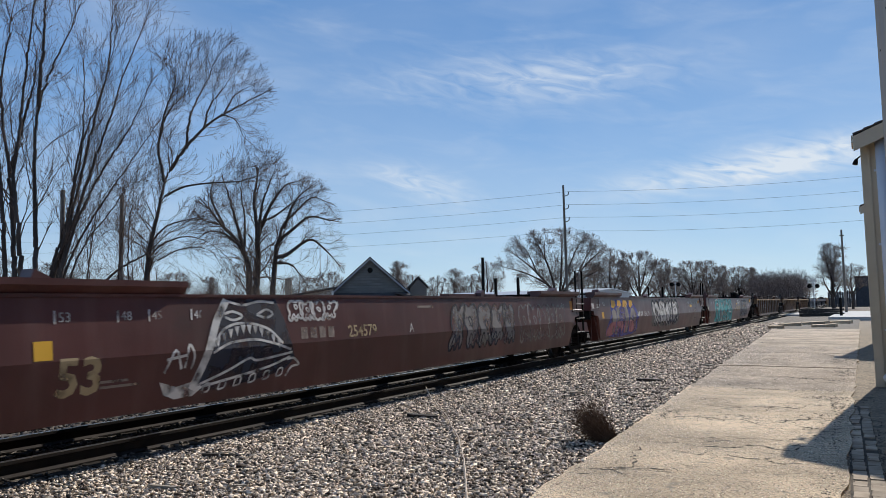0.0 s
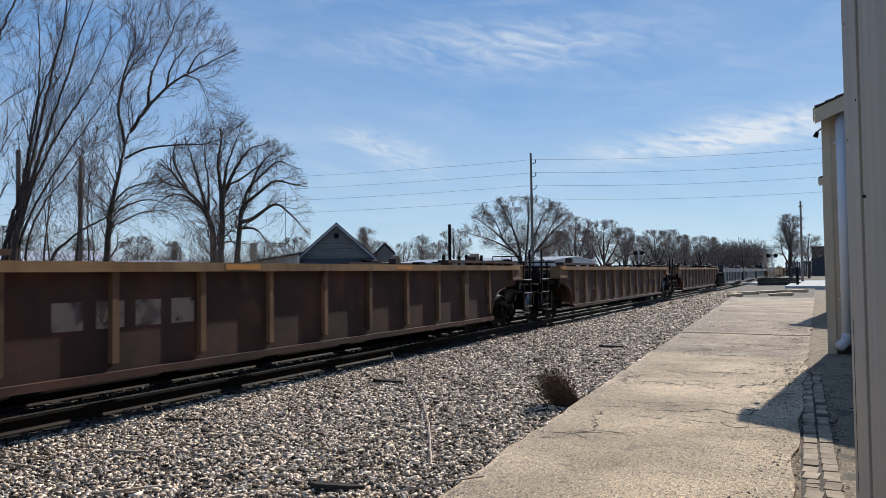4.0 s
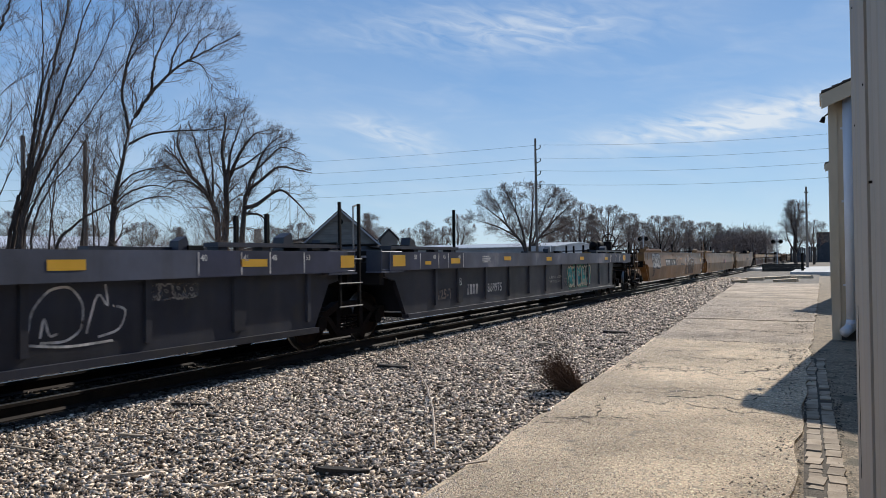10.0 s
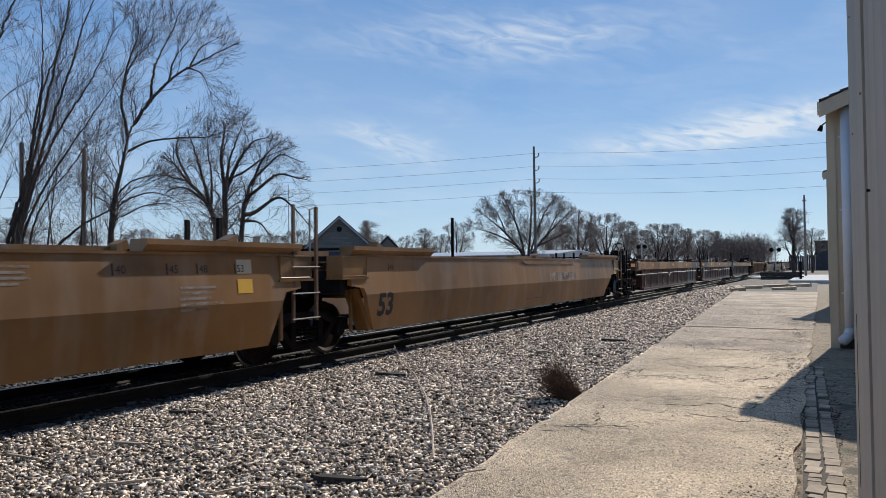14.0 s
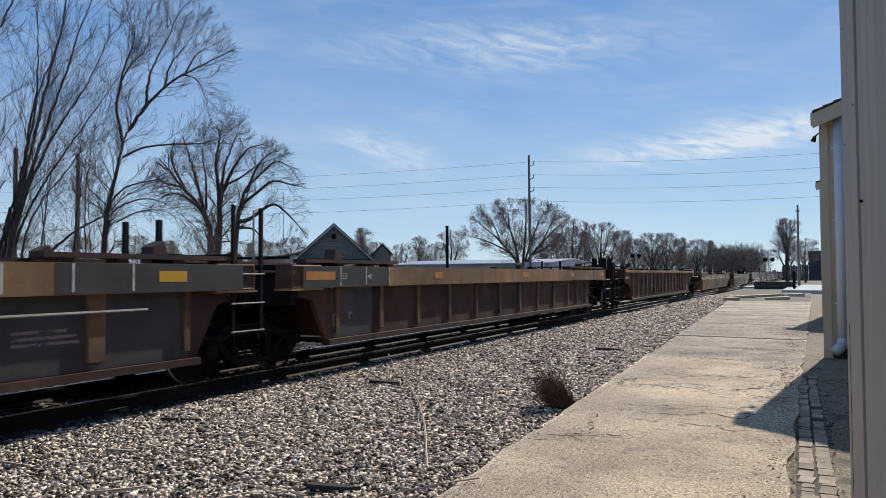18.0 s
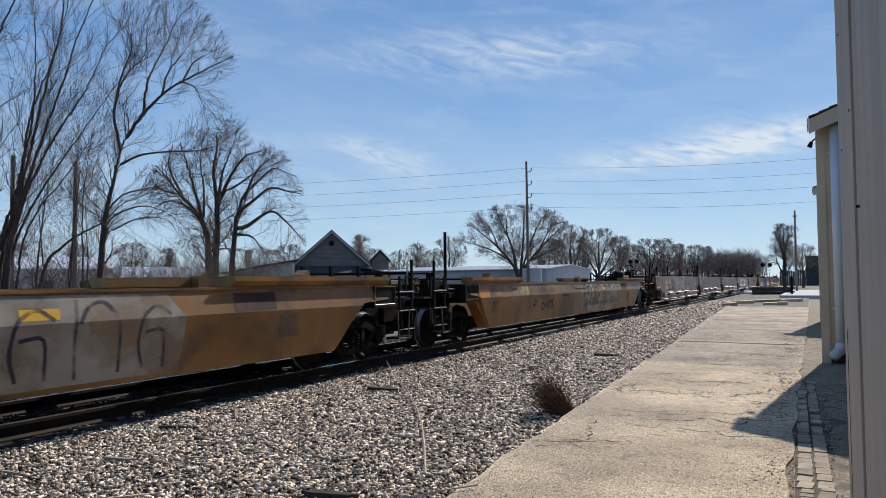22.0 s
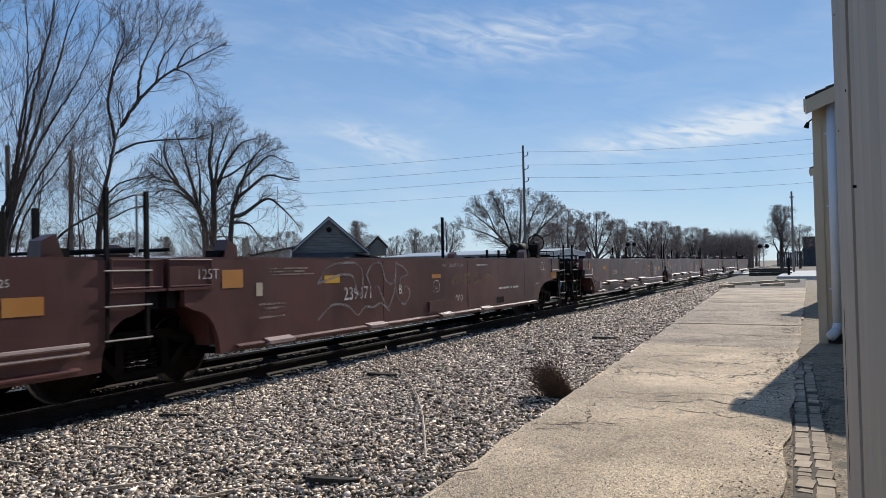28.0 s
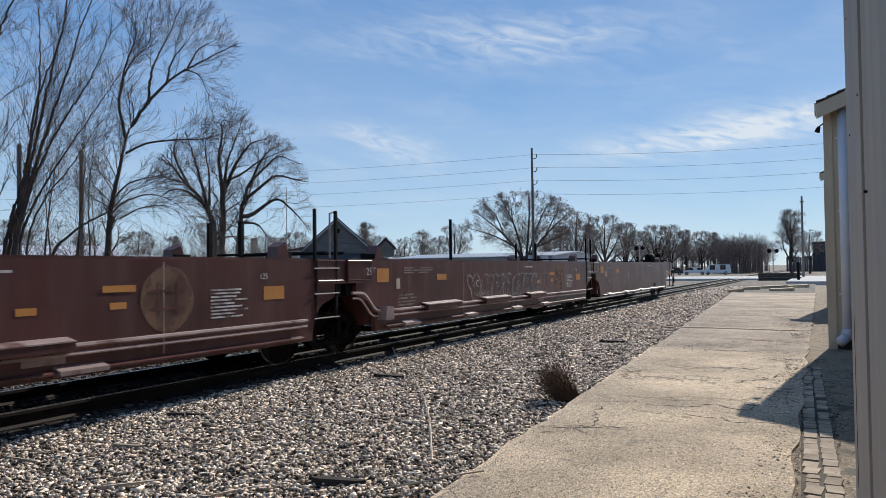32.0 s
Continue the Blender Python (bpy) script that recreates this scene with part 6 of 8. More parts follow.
        if e == "c":
            g = Geo()
            g.box(-0.09, 0.09, *span(0.02, 0.9), 0.80, 0.94).box(-0.16, 0.13, *span(-0.10, 0.22), 0.74, 1.0)
            g.box(-0.28, 0.28, *span(0.7, 1.6), 0.66, 1.0)
            g.pipe([(0.35, y0 + d * 0.6, 0.75), (0.4, y0 + d * 0.3, 0.5), (0.3, y0 + d * 0.02, 0.45)], 0.025)
            part("coupler", cached(("coupler", k, round(L, 2)), lambda: g.mesh("coupler", BLACK)), None, u, "black knuckle coupler with brake hose")
            truck(u, y0 + d * 2.2)
            g = Geo()
            g.box(1.15, 1.42, *span(0.55, 1.15), 0.40, 0.44).box(1.18, 1.22, *span(0.6, 0.64), 0.42, 1.2).box(-1.42, -1.15, *span(0.55, 1.15), 0.40, 0.44)
            g.pipe([(-1.3, y0 + d * 0.45, 1.2), (-1.3, y0 + d * 0.45, 1.72), (1.3, y0 + d * 0.45, 1.72), (1.3, y0 + d * 0.45, 1.2)], 0.02)
            end_clutter(u, y0, d, zt, k)
            part("step", cached(("step", k, round(L, 2)), lambda: g.mesh("step", BLACK)), None, u)
        elif k == 0:
            truck(u, -h)
    return u


def end_clutter(u, y0, d, zt, k):
    """Pipes, levers, valves and steps crowding a coupled end."""
    rng = random.Random(int(zt * 100) + k)

    def y(p):
        return y0 + d * p

    def put(name, g, mat):
        return part(name, cached(("clutter", name, round(y0, 2), k, round(zt, 2), len(g.v), round(g.v[0][2], 3), round(g.v[0][0], 3)), lambda: g.mesh(name, mat)), None, u)
    put("uncoupling_lever", Geo().pipe([(1.42, y(0.35), 0.62), (1.40, y(0.35), 0.95), (0.5, y(0.28), 0.98), (0.12, y(0.05), 1.06)], 0.014, 6), GRIM)
    put("crossover_step", Geo().box(-1.25, 1.25, *sorted((y(0.28), y(0.6))), 1.17, 1.205), RUST)
    put("hand_hold", Geo().pipe([(1.36, y(0.42), 1.2), (1.36, y(0.42), zt + 0.16), (1.36, y(0.72), zt + 0.2), (1.36, y(0.95), zt + 0.02)], 0.014, 6), GRIM)
    put("hand_hold", Geo().pipe([(0.75, y(0.36), 1.2), (0.75, y(0.36), zt + 0.30), (0.15, y(0.36), zt + 0.30), (0.15, y(0.36), 1.2)], 0.015, 6), BLACK)
    put("stirrup", Geo().pipe([(1.45, y(1.2), 1.0), (1.45, y(1.16), 0.42), (1.45, y(0.78), 0.40), (1.45, y(0.72), 1.0)], 0.016, 6), GRIM)
    put("control_valve", Geo().box(0.75, 1.15, *sorted((y(1.0), y(1.45))), 1.285, 1.56).tube((0.95, y(1.1), 1.56), (0.95, y(1.1), 1.74), 0.09, 10).tube((1.15, y(1.35), 1.42), (1.28, y(1.35), 1.42), 0.08, 10), BLACK)
    put("brake_cylinder", Geo().tube((-0.2, y(0.9), 1.45), (-0.2, y(1.6), 1.45), 0.14, 12).tube((-0.2, y(0.5), 1.45), (-0.2, y(0.9), 1.45), 0.03, 6), BLACK)
    put("air_hose", Geo().pipe([(0.45, y(0.7), 0.86), (0.5, y(0.45), 0.66), (0.44, y(0.2), 0.50), (0.32, y(-0.02), 0.52)], 0.022, 6), BLACK)
    put("air_pipe", Geo().pipe([(1.25, y(0.75), 1.32), (1.25, y(1.3), 1.36), (1.2, y(2.3), 1.36), (1.05, y(3.1), 1.2)], 0.018, 6), RUST)
    put("air_pipe", Geo().pipe([(0.55, y(0.8), 1.34), (0.55, y(1.3), 1.62), (0.2, y(1.7), 1.62), (0.1, y(2.6), 1.4)], 0.018, 6), BLACK)
    for _ in range(9):
        x, p, z = rng.uniform(-1.2, 1.3), rng.uniform(0.4, 2.4), 1.281
        w, e, h = rng.uniform(0.04, 0.16), rng.uniform(0.03, 0.15), rng.uniform(0.08, 0.38)
        put("bracket", Geo().prism([(x - w, z), (x + w, z), (x + w * 0.7, z + h), (x - w * 0.4, z + h)], "y", *sorted((y(p), y(p + e)))), rng.choice((BLACK, RUST, RUSTSTEEL)))


def brake_gear(u, end):
    """Air reservoir, valve and hand-brake wheel on the end platform; end: -1 leading, 1 trailing."""
    h = unit_len[u.name] / 2
    y, zt = end * (h - 2.35), unit_kind[u.name]["zt"]
    g = Geo()
    for p, q, r0, r1 in ((-0.55, -0.47, 0.10, 0.18), (-0.47, 0.47, 0.185, 0.185), (0.47, 0.55, 0.18, 0.10)):
        g.tube((0.5, y + p, zt + 0.36), (0.5, y + q, zt + 0.36), r0, 16, r1)
    tank = part("air_reservoir", g, BLACK, u, "black cylindrical air tank", smooth=True)
    for o in (-0.3, 0.3):
        part("saddle", Geo().box(0.28, 0.72, y + o - 0.04, y + o + 0.04, zt - 0.02, zt + 0.25), BLACK, tank)
    part("tank_shelf", Geo().box(0.1, 1.2, y - 0.8, y + 0.7, zt + 0.03, zt + 0.07), TAN, tank)
    part("bracket", Geo().prism([(y - 0.95, zt), (y - 0.6, zt), (y - 0.64, zt + 0.18), (y - 0.8, zt + 0.3)], "x", 0.7, 1.1), BLACK, u)
    part("air_pipe", Geo().pipe([(0.5, y + 0.5, zt + 0.36), (0.55, y + end * 0.9, zt + 0.40), (0.6, y + end * 1.1, zt + 0.1), (0.6, y + end * 1.5, 1.35)], 0.02, 6), BLACK, u)
    yw = end * (h - 1.75)
    bx = part("brake_stand", Geo().box(0.5, 0.95, yw - 0.12, yw + 0.08, 1.28, zt + 0.5), BLACK, u)
    part("valve", Geo().box(0.0, 0.45, yw - 0.3, yw + 0.15, 1.28, zt + 0.2).tube((0.2, yw, zt + 0.2), (0.2, yw, zt + 0.5), 0.12, 10), BLACK, u)
    zc = zt + 0.55
    pts = [(0.78 + 0.27 * math.cos(a * math.pi / 9), yw + end * 0.2, zc + 0.27 * math.sin(a * math.pi / 9)) for a in range(19)]
    g = Geo().pipe(pts, 0.02, 6)
    for k in range(3):
        g.tube((0.78, yw + end * 0.14, zc), pts[k * 6], 0.014, 5)
    g.tube((0.78, yw, zc), (0.78, yw + end * 0.22, zc), 0.04, 8)
    part("brake_wheel", g, BLACK, bx, "hand-brake wheel with spokes")

W53 = [(1.0, 21.9, "c", "a"), (21.9, 41.15, "a", "a"), (41.15, 61.3, "a", "c")]
reds = [well_unit("well_car", "dark red well car side with a folded sheet and spray paint", FOLD, *q, RED, RED) for q in W53]
browns = [well_unit("well_car", "rusty brown well car with vertical posts and tan chord", RIB, a, b, "c", "c", RUST, TAN, post=POSTM, ribs=1.32, endm=POSTM) for a, b in ((61.3, 83.6), (83.6, 105.8), (105.8, 128.4))]
blues = [well_unit("well_car", "dirty dark blue well car with a deep grey-blue chord", DEEP, *q, BLUE, BLUETOP, post=BLUE, ribs=1.45, rib_at=[4.82, 6.0, 7.44, 8.89, 10.36, 11.79, 13.14, 14.72, 15.96, 17.47, 19.0] if q[2] == "c" else ([2.73, 3.89, 5.36, 6.87, 8.35, 9.81, 11.25, 12.7, 14.15, 15.6, 17.0] if q[3] == "c" else None)) for q in ((128.4, 149.4, "c", "a"), (149.4, 168.5, "a", "a"), (168.5, 189.4, "a", "c"))]
yellows = [well_unit("well_car", "weathered yellow well car with a folded side sheet", FOLD, *q, YELLOW, YELLOW, ladder_m=POSTM, endm=OCHRE) for q in ((189.4, 210.5, "c", "a"), (210.5, 230.1, "a", "a"), (230.1, 251.0, "a", "c"))]
tans = [well_unit("well_car", "rusty brown well car with a deep tan chord", DEEP, *q, RUST, TAN, post=POSTM, ribs=1.3, rib_at=[4.0, 5.48, 6.96, 8.44, 9.92, 11.4, 12.88, 14.36, 15.84, 17.32, 18.32, 19.35] if q[2] == "c" else ([1.75, 3.2, 4.65, 6.12, 7.6, 9.08, 10.54, 12.02, 13.52, 14.98, 16.0, 17.11] if q[3] == "c" else None)) for q in ((251.0, 272.1, "c", "a"), (272.1, 291.7, "a", "a"), (291.7, 312.7, "a", "c"))]
brown4 = well_unit("well_car", "rusty brown well car with posts and faded sprayed letters", RIB, 312.7, 336.1, "c", "c", RUST, TAN, post=POSTM, ribs=1.2, up_c=1.95, rib_at=[3.60, 4.7, 5.75, 6.81, 7.80, 8.71, 9.73, 10.74, 11.79, 12.80, 13.80, 14.77, 15.73, 16.71, 17.71, 18.70])
lows = [well_unit("well_car", "low dirty ochre well car with a folded side sheet", LOW, a, b, "c", "c", OCHRE, OCHRE, endm=BLACK, up_c=2.0) for a, b in ((336.1, 359.5), (359.5, 383.3))]
Q = [383.3, 400.9, 415.7, 431.2, 446.7, 464.3]
fives = [well_unit("well_car", "faded red flat-sided well car with a pipe along its side", FLAT, a, b, "c" if i == 0 else "a", "c" if i == 4 else "a", PINKRED, PINKRED) for i, (a, b) in enumerate(zip(Q, Q[1:]))]
Q = [464.3, 482.5, 498.0, 513.3, 528.9, 546.2]
lasts = [well_unit("well_car", "dark red flat-sided well car with a pipe along its side", FLAT, a, b, "c" if i == 0 else "a", "c" if i == 4 else "a", RED, RED) for i, (a, b) in enumerate(zip(Q, Q[1:]))]
for u, e in ((reds[2], 1), (blues[2], 1), (tans[0], -1), (brown4, -1), (lows[1], 1), (fives[4], 1), (lasts[4], 1)):
    brake_gear(u, e)

# ---- paint, numbers and spray paint on the near sides; s runs from the leading end of each body ----
def numbers(u, items, mat, z=1.5, size=0.16):
    for s, body in items:
        text(u, s, z, size, body, mat)
        bar(u, s - 0.05, z - 0.02, 0.025, size * 0.95, mat, "mark_line")


def mark(u, s, z, w, h, n, mat):
    """A company's initials as plain upright bars."""
    for i in range(n):
        bar(u, s + w * i / n, z, w / n * 0.7, h, mat, "company_mark")


def strokes(u, name, lines, w, mat, lift=0.0065, label=""):
    """Loose painted strokes through a few points each; the first carries the others."""
    root = None
    for pts in lines:
        fine = []
        for (x0, z0), (x1, z1) in zip(pts, pts[1:]):
            fine += [(x0 + (x1 - x0) * k / 4, z0 + (z1 - z0) * k / 4) for k in range(4)]
        fine.append(pts[-1])
        # soften the corners as a spray can does
        for _ in range(2):
            fine = [fine[0]] + [((a[0] + 2 * b[0] + c[0]) / 4, (a[1] + 2 * b[1] + c[1]) / 4) for a, b, c in zip(fine, fine[1:], fine[2:])] + [fine[-1]]
        V, F = ribbon(fine, w)
        ob = part("stroke" if root else name, face_mesh(name, u, V, F, mat, lift), None, root or u, "" if root else label)
        root = root or ob
    return root


def blob(u, name, ring, mat, lift, label="", parent=None):
    return part(name, face_mesh(name, u, ring, [tuple(range(len(ring)))], mat, lift), None, parent or u, label)


def disc(u, s, z, r, mat, name="emblem", label="", inner=0.0):
    n = 28
    ring = [(s + r * math.cos(2 * math.pi * k / n), z + r * math.sin(2 * math.pi * k / n)) for k in range(n)]
    if not inner:
        return blob(u, name, ring, mat, 0.004, label)
    V, F = ribbon(ring, inner, True)
    return part(name, face_mesh(name, u, V, F, mat, 0.005), None, u, label)


# first red car
a, b, c = reds
text(a, 4.02, 0.69, 0.56, "53", PAINT_CO, 0.016)
numbers(a, [(4.05, "53"), (4.8, "48"), (5.22, "45"), (5.85, "40")], PAINT_W, 1.47, 0.15)
bar(a, 3.78, 1.08, 0.2, 0.2, PAINT_Y, "reflector")
bars(a, 3.05, 1.36, 0.4, 0.22, 4, PAINT_DIM)
bars(a, 4.55, 0.72, 0.55, 0.12, 2, PAINT_DIM)
strokes(a, "graffiti", [[(5.4, 0.82), (5.55, 1.15), (5.65, 0.85)], [(5.42, 0.98), (5.72, 1.02)], [(5.7, 0.86), (5.75, 1.2), (5.85, 1.0), (5.8, 0.84)]], 0.035, PAINT_W, label="small white sprayed tag")
# a big gaping mouth in white and navy
mouth = [(5.86, 0.56), (6.02, 0.95), (6.12, 1.3), (6.36, 1.71), (7.34, 1.71), (7.5, 1.42), (7.61, 1.12), (7.72, 0.85), (7.5, 0.68), (6.9, 0.6), (6.3, 0.54)]
blob(a, "graffiti", mouth, PAINT_NAVY, 0.003, "large navy and white sprayed face with bared teeth")
blob(a, "jaw", [(5.34, 0.72), (5.42, 0.56), (5.58, 0.49), (5.86, 0.5), (6.02, 0.6), (5.84, 0.68), (5.6, 0.64)], PAINT_W, 0.005)
strokes(a, "outline", [[(6.4, 1.7), (6.22, 1.45), (6.12, 1.2), (6.0, 0.9), (5.84, 0.58)]], 0.12, PAINT_W)
strokes(a, "outline", [[(6.4, 1.69), (6.7, 1.62), (7.0, 1.69), (7.3, 1.66)], [(6.16, 1.1), (6.28, 1.3), (6.52, 1.39), (6.88, 1.38), (7.2, 1.29), (7.44, 1.08)], [(6.3, 1.5), (6.5, 1.56), (6.72, 1.48), (6.5, 1.42), (6.3, 1.5)], [(6.95, 1.5), (7.15, 1.58), (7.3, 1.5), (7.12, 1.44), (6.95, 1.5)],
                       [(6.14, 1.02), (6.4, 1.14), (6.9, 1.17), (7.3, 1.08), (7.62, 0.98)], [(5.93, 0.63), (6.4, 0.76), (6.82, 0.93), (6.9, 0.86), (7.3, 0.9), (7.66, 0.94)], [(6.0, 0.6), (6.6, 0.68), (7.2, 0.76), (7.62, 0.88)], [(7.55, 0.6), (7.66, 0.74), (7.86, 0.74), (7.7, 0.86), (7.56, 0.84)]], 0.035, PAINT_W)
for k in range(11):
    s0 = 6.17 + 0.115 * k
    zt0 = 1.385 - 0.0075 * (k - 4.5) ** 2
    blob(a, "tooth", [(s0, zt0 - 0.02), (s0 + 0.095, zt0 - 0.02), (s0 + 0.05, zt0 - 0.15)], PAINT_W, 0.006)
for k in range(6):
    s0 = 6.0 + 0.27 * k
    strokes(a, "tooth", [[(s0, 0.52 + 0.018 * k), (s0 + 0.12, 0.53 + 0.018 * k), (s0 + 0.14, 0.64 + 0.018 * k), (s0 + 0.04, 0.63 + 0.018 * k), (s0, 0.52 + 0.018 * k)]], 0.025, PAINT_W)
graffiti(a, 7.62, 8.7, 1.38, 1.69, None, PAINT_W, 5, 4, 0.04, label="white sprayed outline lettering")
mark(a, 7.85, 1.12, 0.85, 0.17, 4, PAINT_DIM)
text(a, 9.0, 1.1, 0.27, "254579", PAINT_CO, 0.004)
text(a, 10.85, 1.1, 0.24, "A", PAINT_W)
bars(a, 11.2, 1.55, 0.9, 0.08, 1, PAINT_DIM)
graffiti(a, 12.4, 15.6, 0.62, 1.62, PAINT_GREY, PAINT_NAVY, 15, 5, 0.06, label="faded grey sprayed lettering")
graffiti(a, 15.9, 19.0, 0.6, 1.6, None, PAINT_GREY, 16, 5, 0.05, label="faded grey sprayed outlines")
bar(a, 19.5, 1.40, 0.42, 0.26, PAINT_O, "reflector", label="orange painted patch")
numbers(a, [(18.9, "53")], PAINT_W, 1.47, 0.15)
text(b, 0.85, 1.43, 0.17, "125 T", PAINT_W, lift=0.05)
bar(b, 0.42, 1.42, 0.22, 0.16, PAINT_W, "placard", lift=0.05)
bar(b, 1.5, 1.09, 0.2, 0.2, PAINT_Y, "reflector")
numbers(b, [(1.75, "53")], PAINT_W, 1.5, 0.15)
blob(b, "graffiti", [(1.95, 0.62), (2.2, 0.95), (2.45, 1.2), (2.5, 1.68), (3.6, 1.7), (4.6, 1.66), (5.4, 1.55), (5.85, 1.2), (5.9, 0.8), (5.6, 0.48), (3.8, 0.42), (2.4, 0.45)], PAINT_BLUE, 0.003, "blue spray piece with pink and white swollen letters")
for k, ring in enumerate(([(2.05, 0.5), (2.0, 0.72), (2.3, 0.92), (2.62, 0.95), (2.55, 1.3), (2.8, 1.42), (3.1, 1.3), (3.05, 0.9), (3.0, 0.6), (2.6, 0.46)], [(3.0, 0.5), (3.1, 0.9), (3.12, 1.4), (3.45, 1.5), (3.62, 1.2), (3.95, 1.3), (4.02, 0.9), (3.8, 0.5), (3.5, 0.75), (3.3, 0.5)],
                          [(3.95, 0.52), (4.12, 0.9), (4.05, 1.4), (4.35, 1.58), (4.55, 1.3), (4.62, 0.8), (4.5, 0.52)], [(4.65, 0.55), (4.72, 1.1), (4.9, 1.42), (5.35, 1.4), (5.62, 1.15), (5.5, 0.9), (5.68, 0.7), (5.35, 0.5)])):
    low = [(x, min(z, 0.95)) for x, z in ring]
    blob(b, "letter_fill", ring, CREAMG, 0.0045)
    blob(b, "letter_fill", low, PAINT_PINK, 0.0055)
    strokes(b, "outline", [ring + [ring[0]]], 0.035, PAINT_BLUE, 0.0065)
for k, (x, w) in enumerate(((2.55, 0.55), (3.25, 0.5), (3.9, 0.6), (4.7, 0.5))):
    blob(b, "letter_fill", [(x, 1.46), (x + w * 0.4, 1.4), (x + w, 1.5), (x + w * 0.9, 1.66), (x + w * 0.2, 1.68)], PAINT_Y, 0.0056)
mark(b, 5.75, 1.08, 0.8, 0.17, 4, PAINT_W)
text(b, 6.7, 1.06, 0.26, "254579", PAINT_W)
graffiti(b, 8.1, 12.6, 0.62, 1.68, PAINT_W, PAINT_NAVY, 8, 4, 0.11, PAINT_GREY, "white and grey spray piece with bold letters")
text(b, 9.0, 0.82, 0.75, "NARY", PAINT_W, 0.03, 0.008)
numbers(b, [(15.05, "40"), (15.85, "45"), (16.45, "48"), (17.05, "53")], PAINT_W, 1.49, 0.15)
text(b, 15.05, 1.34, 0.15, "20", PAINT_W)
bar(b, 15.36, 1.34, 0.46, 0.1, PAINT_Y, "reflector")
bar(b, 17.35, 1.50, 0.48, 0.15, PAINT_O, "reflector")
bars(b, 14.5, 1.4, 0.5, 0.22, 4, PAINT_DIM)
bars(b, 16.2, 1.08, 0.8, 0.24, 5, PAINT_DIM, 4)
bars(b, 16.2, 0.72, 0.7, 0.16, 3, PAINT_DIM, 5)
disc(b, 15.2, 1.15, 0.08, PAINT_W, "emblem", inner=0.015)
text(c, 1.12, 0.66, 0.58, "53", PAINT_CO, 0.016)
numbers(c, [(1.15, "53"), (2.1, "48"), (2.7, "45")], PAINT_W, 1.47, 0.15)
strokes(c, "notice", [[(2.3, 0.82), (2.82, 0.86), (2.82, 1.06), (2.3, 1.02), (2.3, 0.82)]], 0.014, PAINT_DIM)
bars(c, 2.36, 0.86, 0.4, 0.14, 3, PAINT_DIM, 3)
bar(c, 0.86, 1.1, 0.18, 0.2, PAINT_C, "placard")
text(c, 0.45, 1.42, 0.17, "125 T", PAINT_DIM, lift=0.05)
blob(c, "graffiti", [(2.82, 0.42), (2.98, 0.9), (2.95, 1.2), (3.2, 1.5), (3.22, 1.71), (4.6, 1.72), (6.4, 1.72), (8.3, 1.72), (9.3, 1.7), (9.12, 1.3), (9.35, 0.95), (9.1, 0.42)], PAINT_TEAL, 0.003, "large solid teal spray piece with white outlines")
for body in ([(2.98, 0.42), (3.05, 0.95), (3.0, 1.2), (3.3, 1.62), (3.75, 1.7), (4.3, 1.62), (4.55, 1.45), (4.5, 1.2), (4.2, 1.02), (4.62, 0.72), (4.95, 0.44)], [(3.75, 1.45), (3.72, 1.15), (3.95, 0.92), (3.8, 0.66), (4.35, 0.5)], [(3.65, 1.2), (4.0, 1.1), (4.35, 1.3), (4.1, 1.5), (3.7, 1.45)],
             [(4.75, 1.7), (4.8, 1.35), (5.1, 1.12), (4.98, 0.85), (5.25, 0.5)], [(5.25, 1.68), (5.3, 1.2), (5.22, 0.8), (5.4, 0.48)], [(5.5, 0.5), (5.55, 1.1), (5.5, 1.66), (6.0, 1.7), (6.35, 1.45), (6.1, 1.15), (5.75, 1.1), (6.3, 0.95), (6.4, 0.6), (5.95, 0.46)],
             [(6.55, 1.66), (6.7, 1.2), (6.6, 0.8), (6.75, 0.48), (7.4, 0.5), (7.45, 0.72), (7.0, 0.8)], [(7.0, 1.68), (7.2, 1.35), (7.55, 1.6), (7.7, 1.2), (7.6, 0.8), (7.75, 0.5)], [(7.95, 0.48), (8.1, 1.1), (8.25, 1.66), (8.6, 1.6), (8.72, 1.0), (8.9, 0.48)], [(8.15, 0.95), (8.7, 0.92)], [(8.95, 1.6), (9.15, 1.3), (9.0, 0.9)]):
    strokes(c, "outline", [body], 0.045, PAINT_W, 0.006)
blob(c, "letter_fill", [(3.62, 1.36), (3.8, 1.52), (4.02, 1.36), (3.82, 1.28)], PAINT_PINK, 0.0055)
# slanted cream company letters as plain shapes
for k in range(3):
    s0 = 10.4 + k * 0.78
    blob(c, "company_mark", [(s0, 1.0), (s0 + 0.2, 1.0), (s0 + 0.28, 1.1), (s0 + 0.66, 1.1), (s0 + 0.74, 1.27), (s0 + 0.16, 1.27)], PAINT_CO, 0.004)
bar(c, 10.0, 0.98, 2.7, 0.04, PAINT_CO, "stripe")
bar(c, 11.2, 1.36, 0.46, 0.09, PAINT_Y, "reflector")
graffiti(c, 11.75, 12.8, 1.42, 1.64, None, PAINT_W, 18, 5, 0.03, label="white sprayed tags")
graffiti(c, 12.8, 16.0, 0.5, 1.68, PAINT_GREY, PAINT_NAVY, 27, 6, 0.045, None, "grey and white spray piece with black outlines")
graffiti(c, 12.9, 16.1, 0.52, 1.62, None, PAINT_GREY, 33, 6, 0.03, label="pale sprayed outlines over grey letters")
numbers(c, [(14.85, "45"), (15.3, "48"), (16.05, "53")], PAINT_W, 1.48, 0.15)
text(c, 14.2, 1.48, 0.15, "40", PAINT_W)
text(c, 14.2, 1.3, 0.15, "20", PAINT_W)
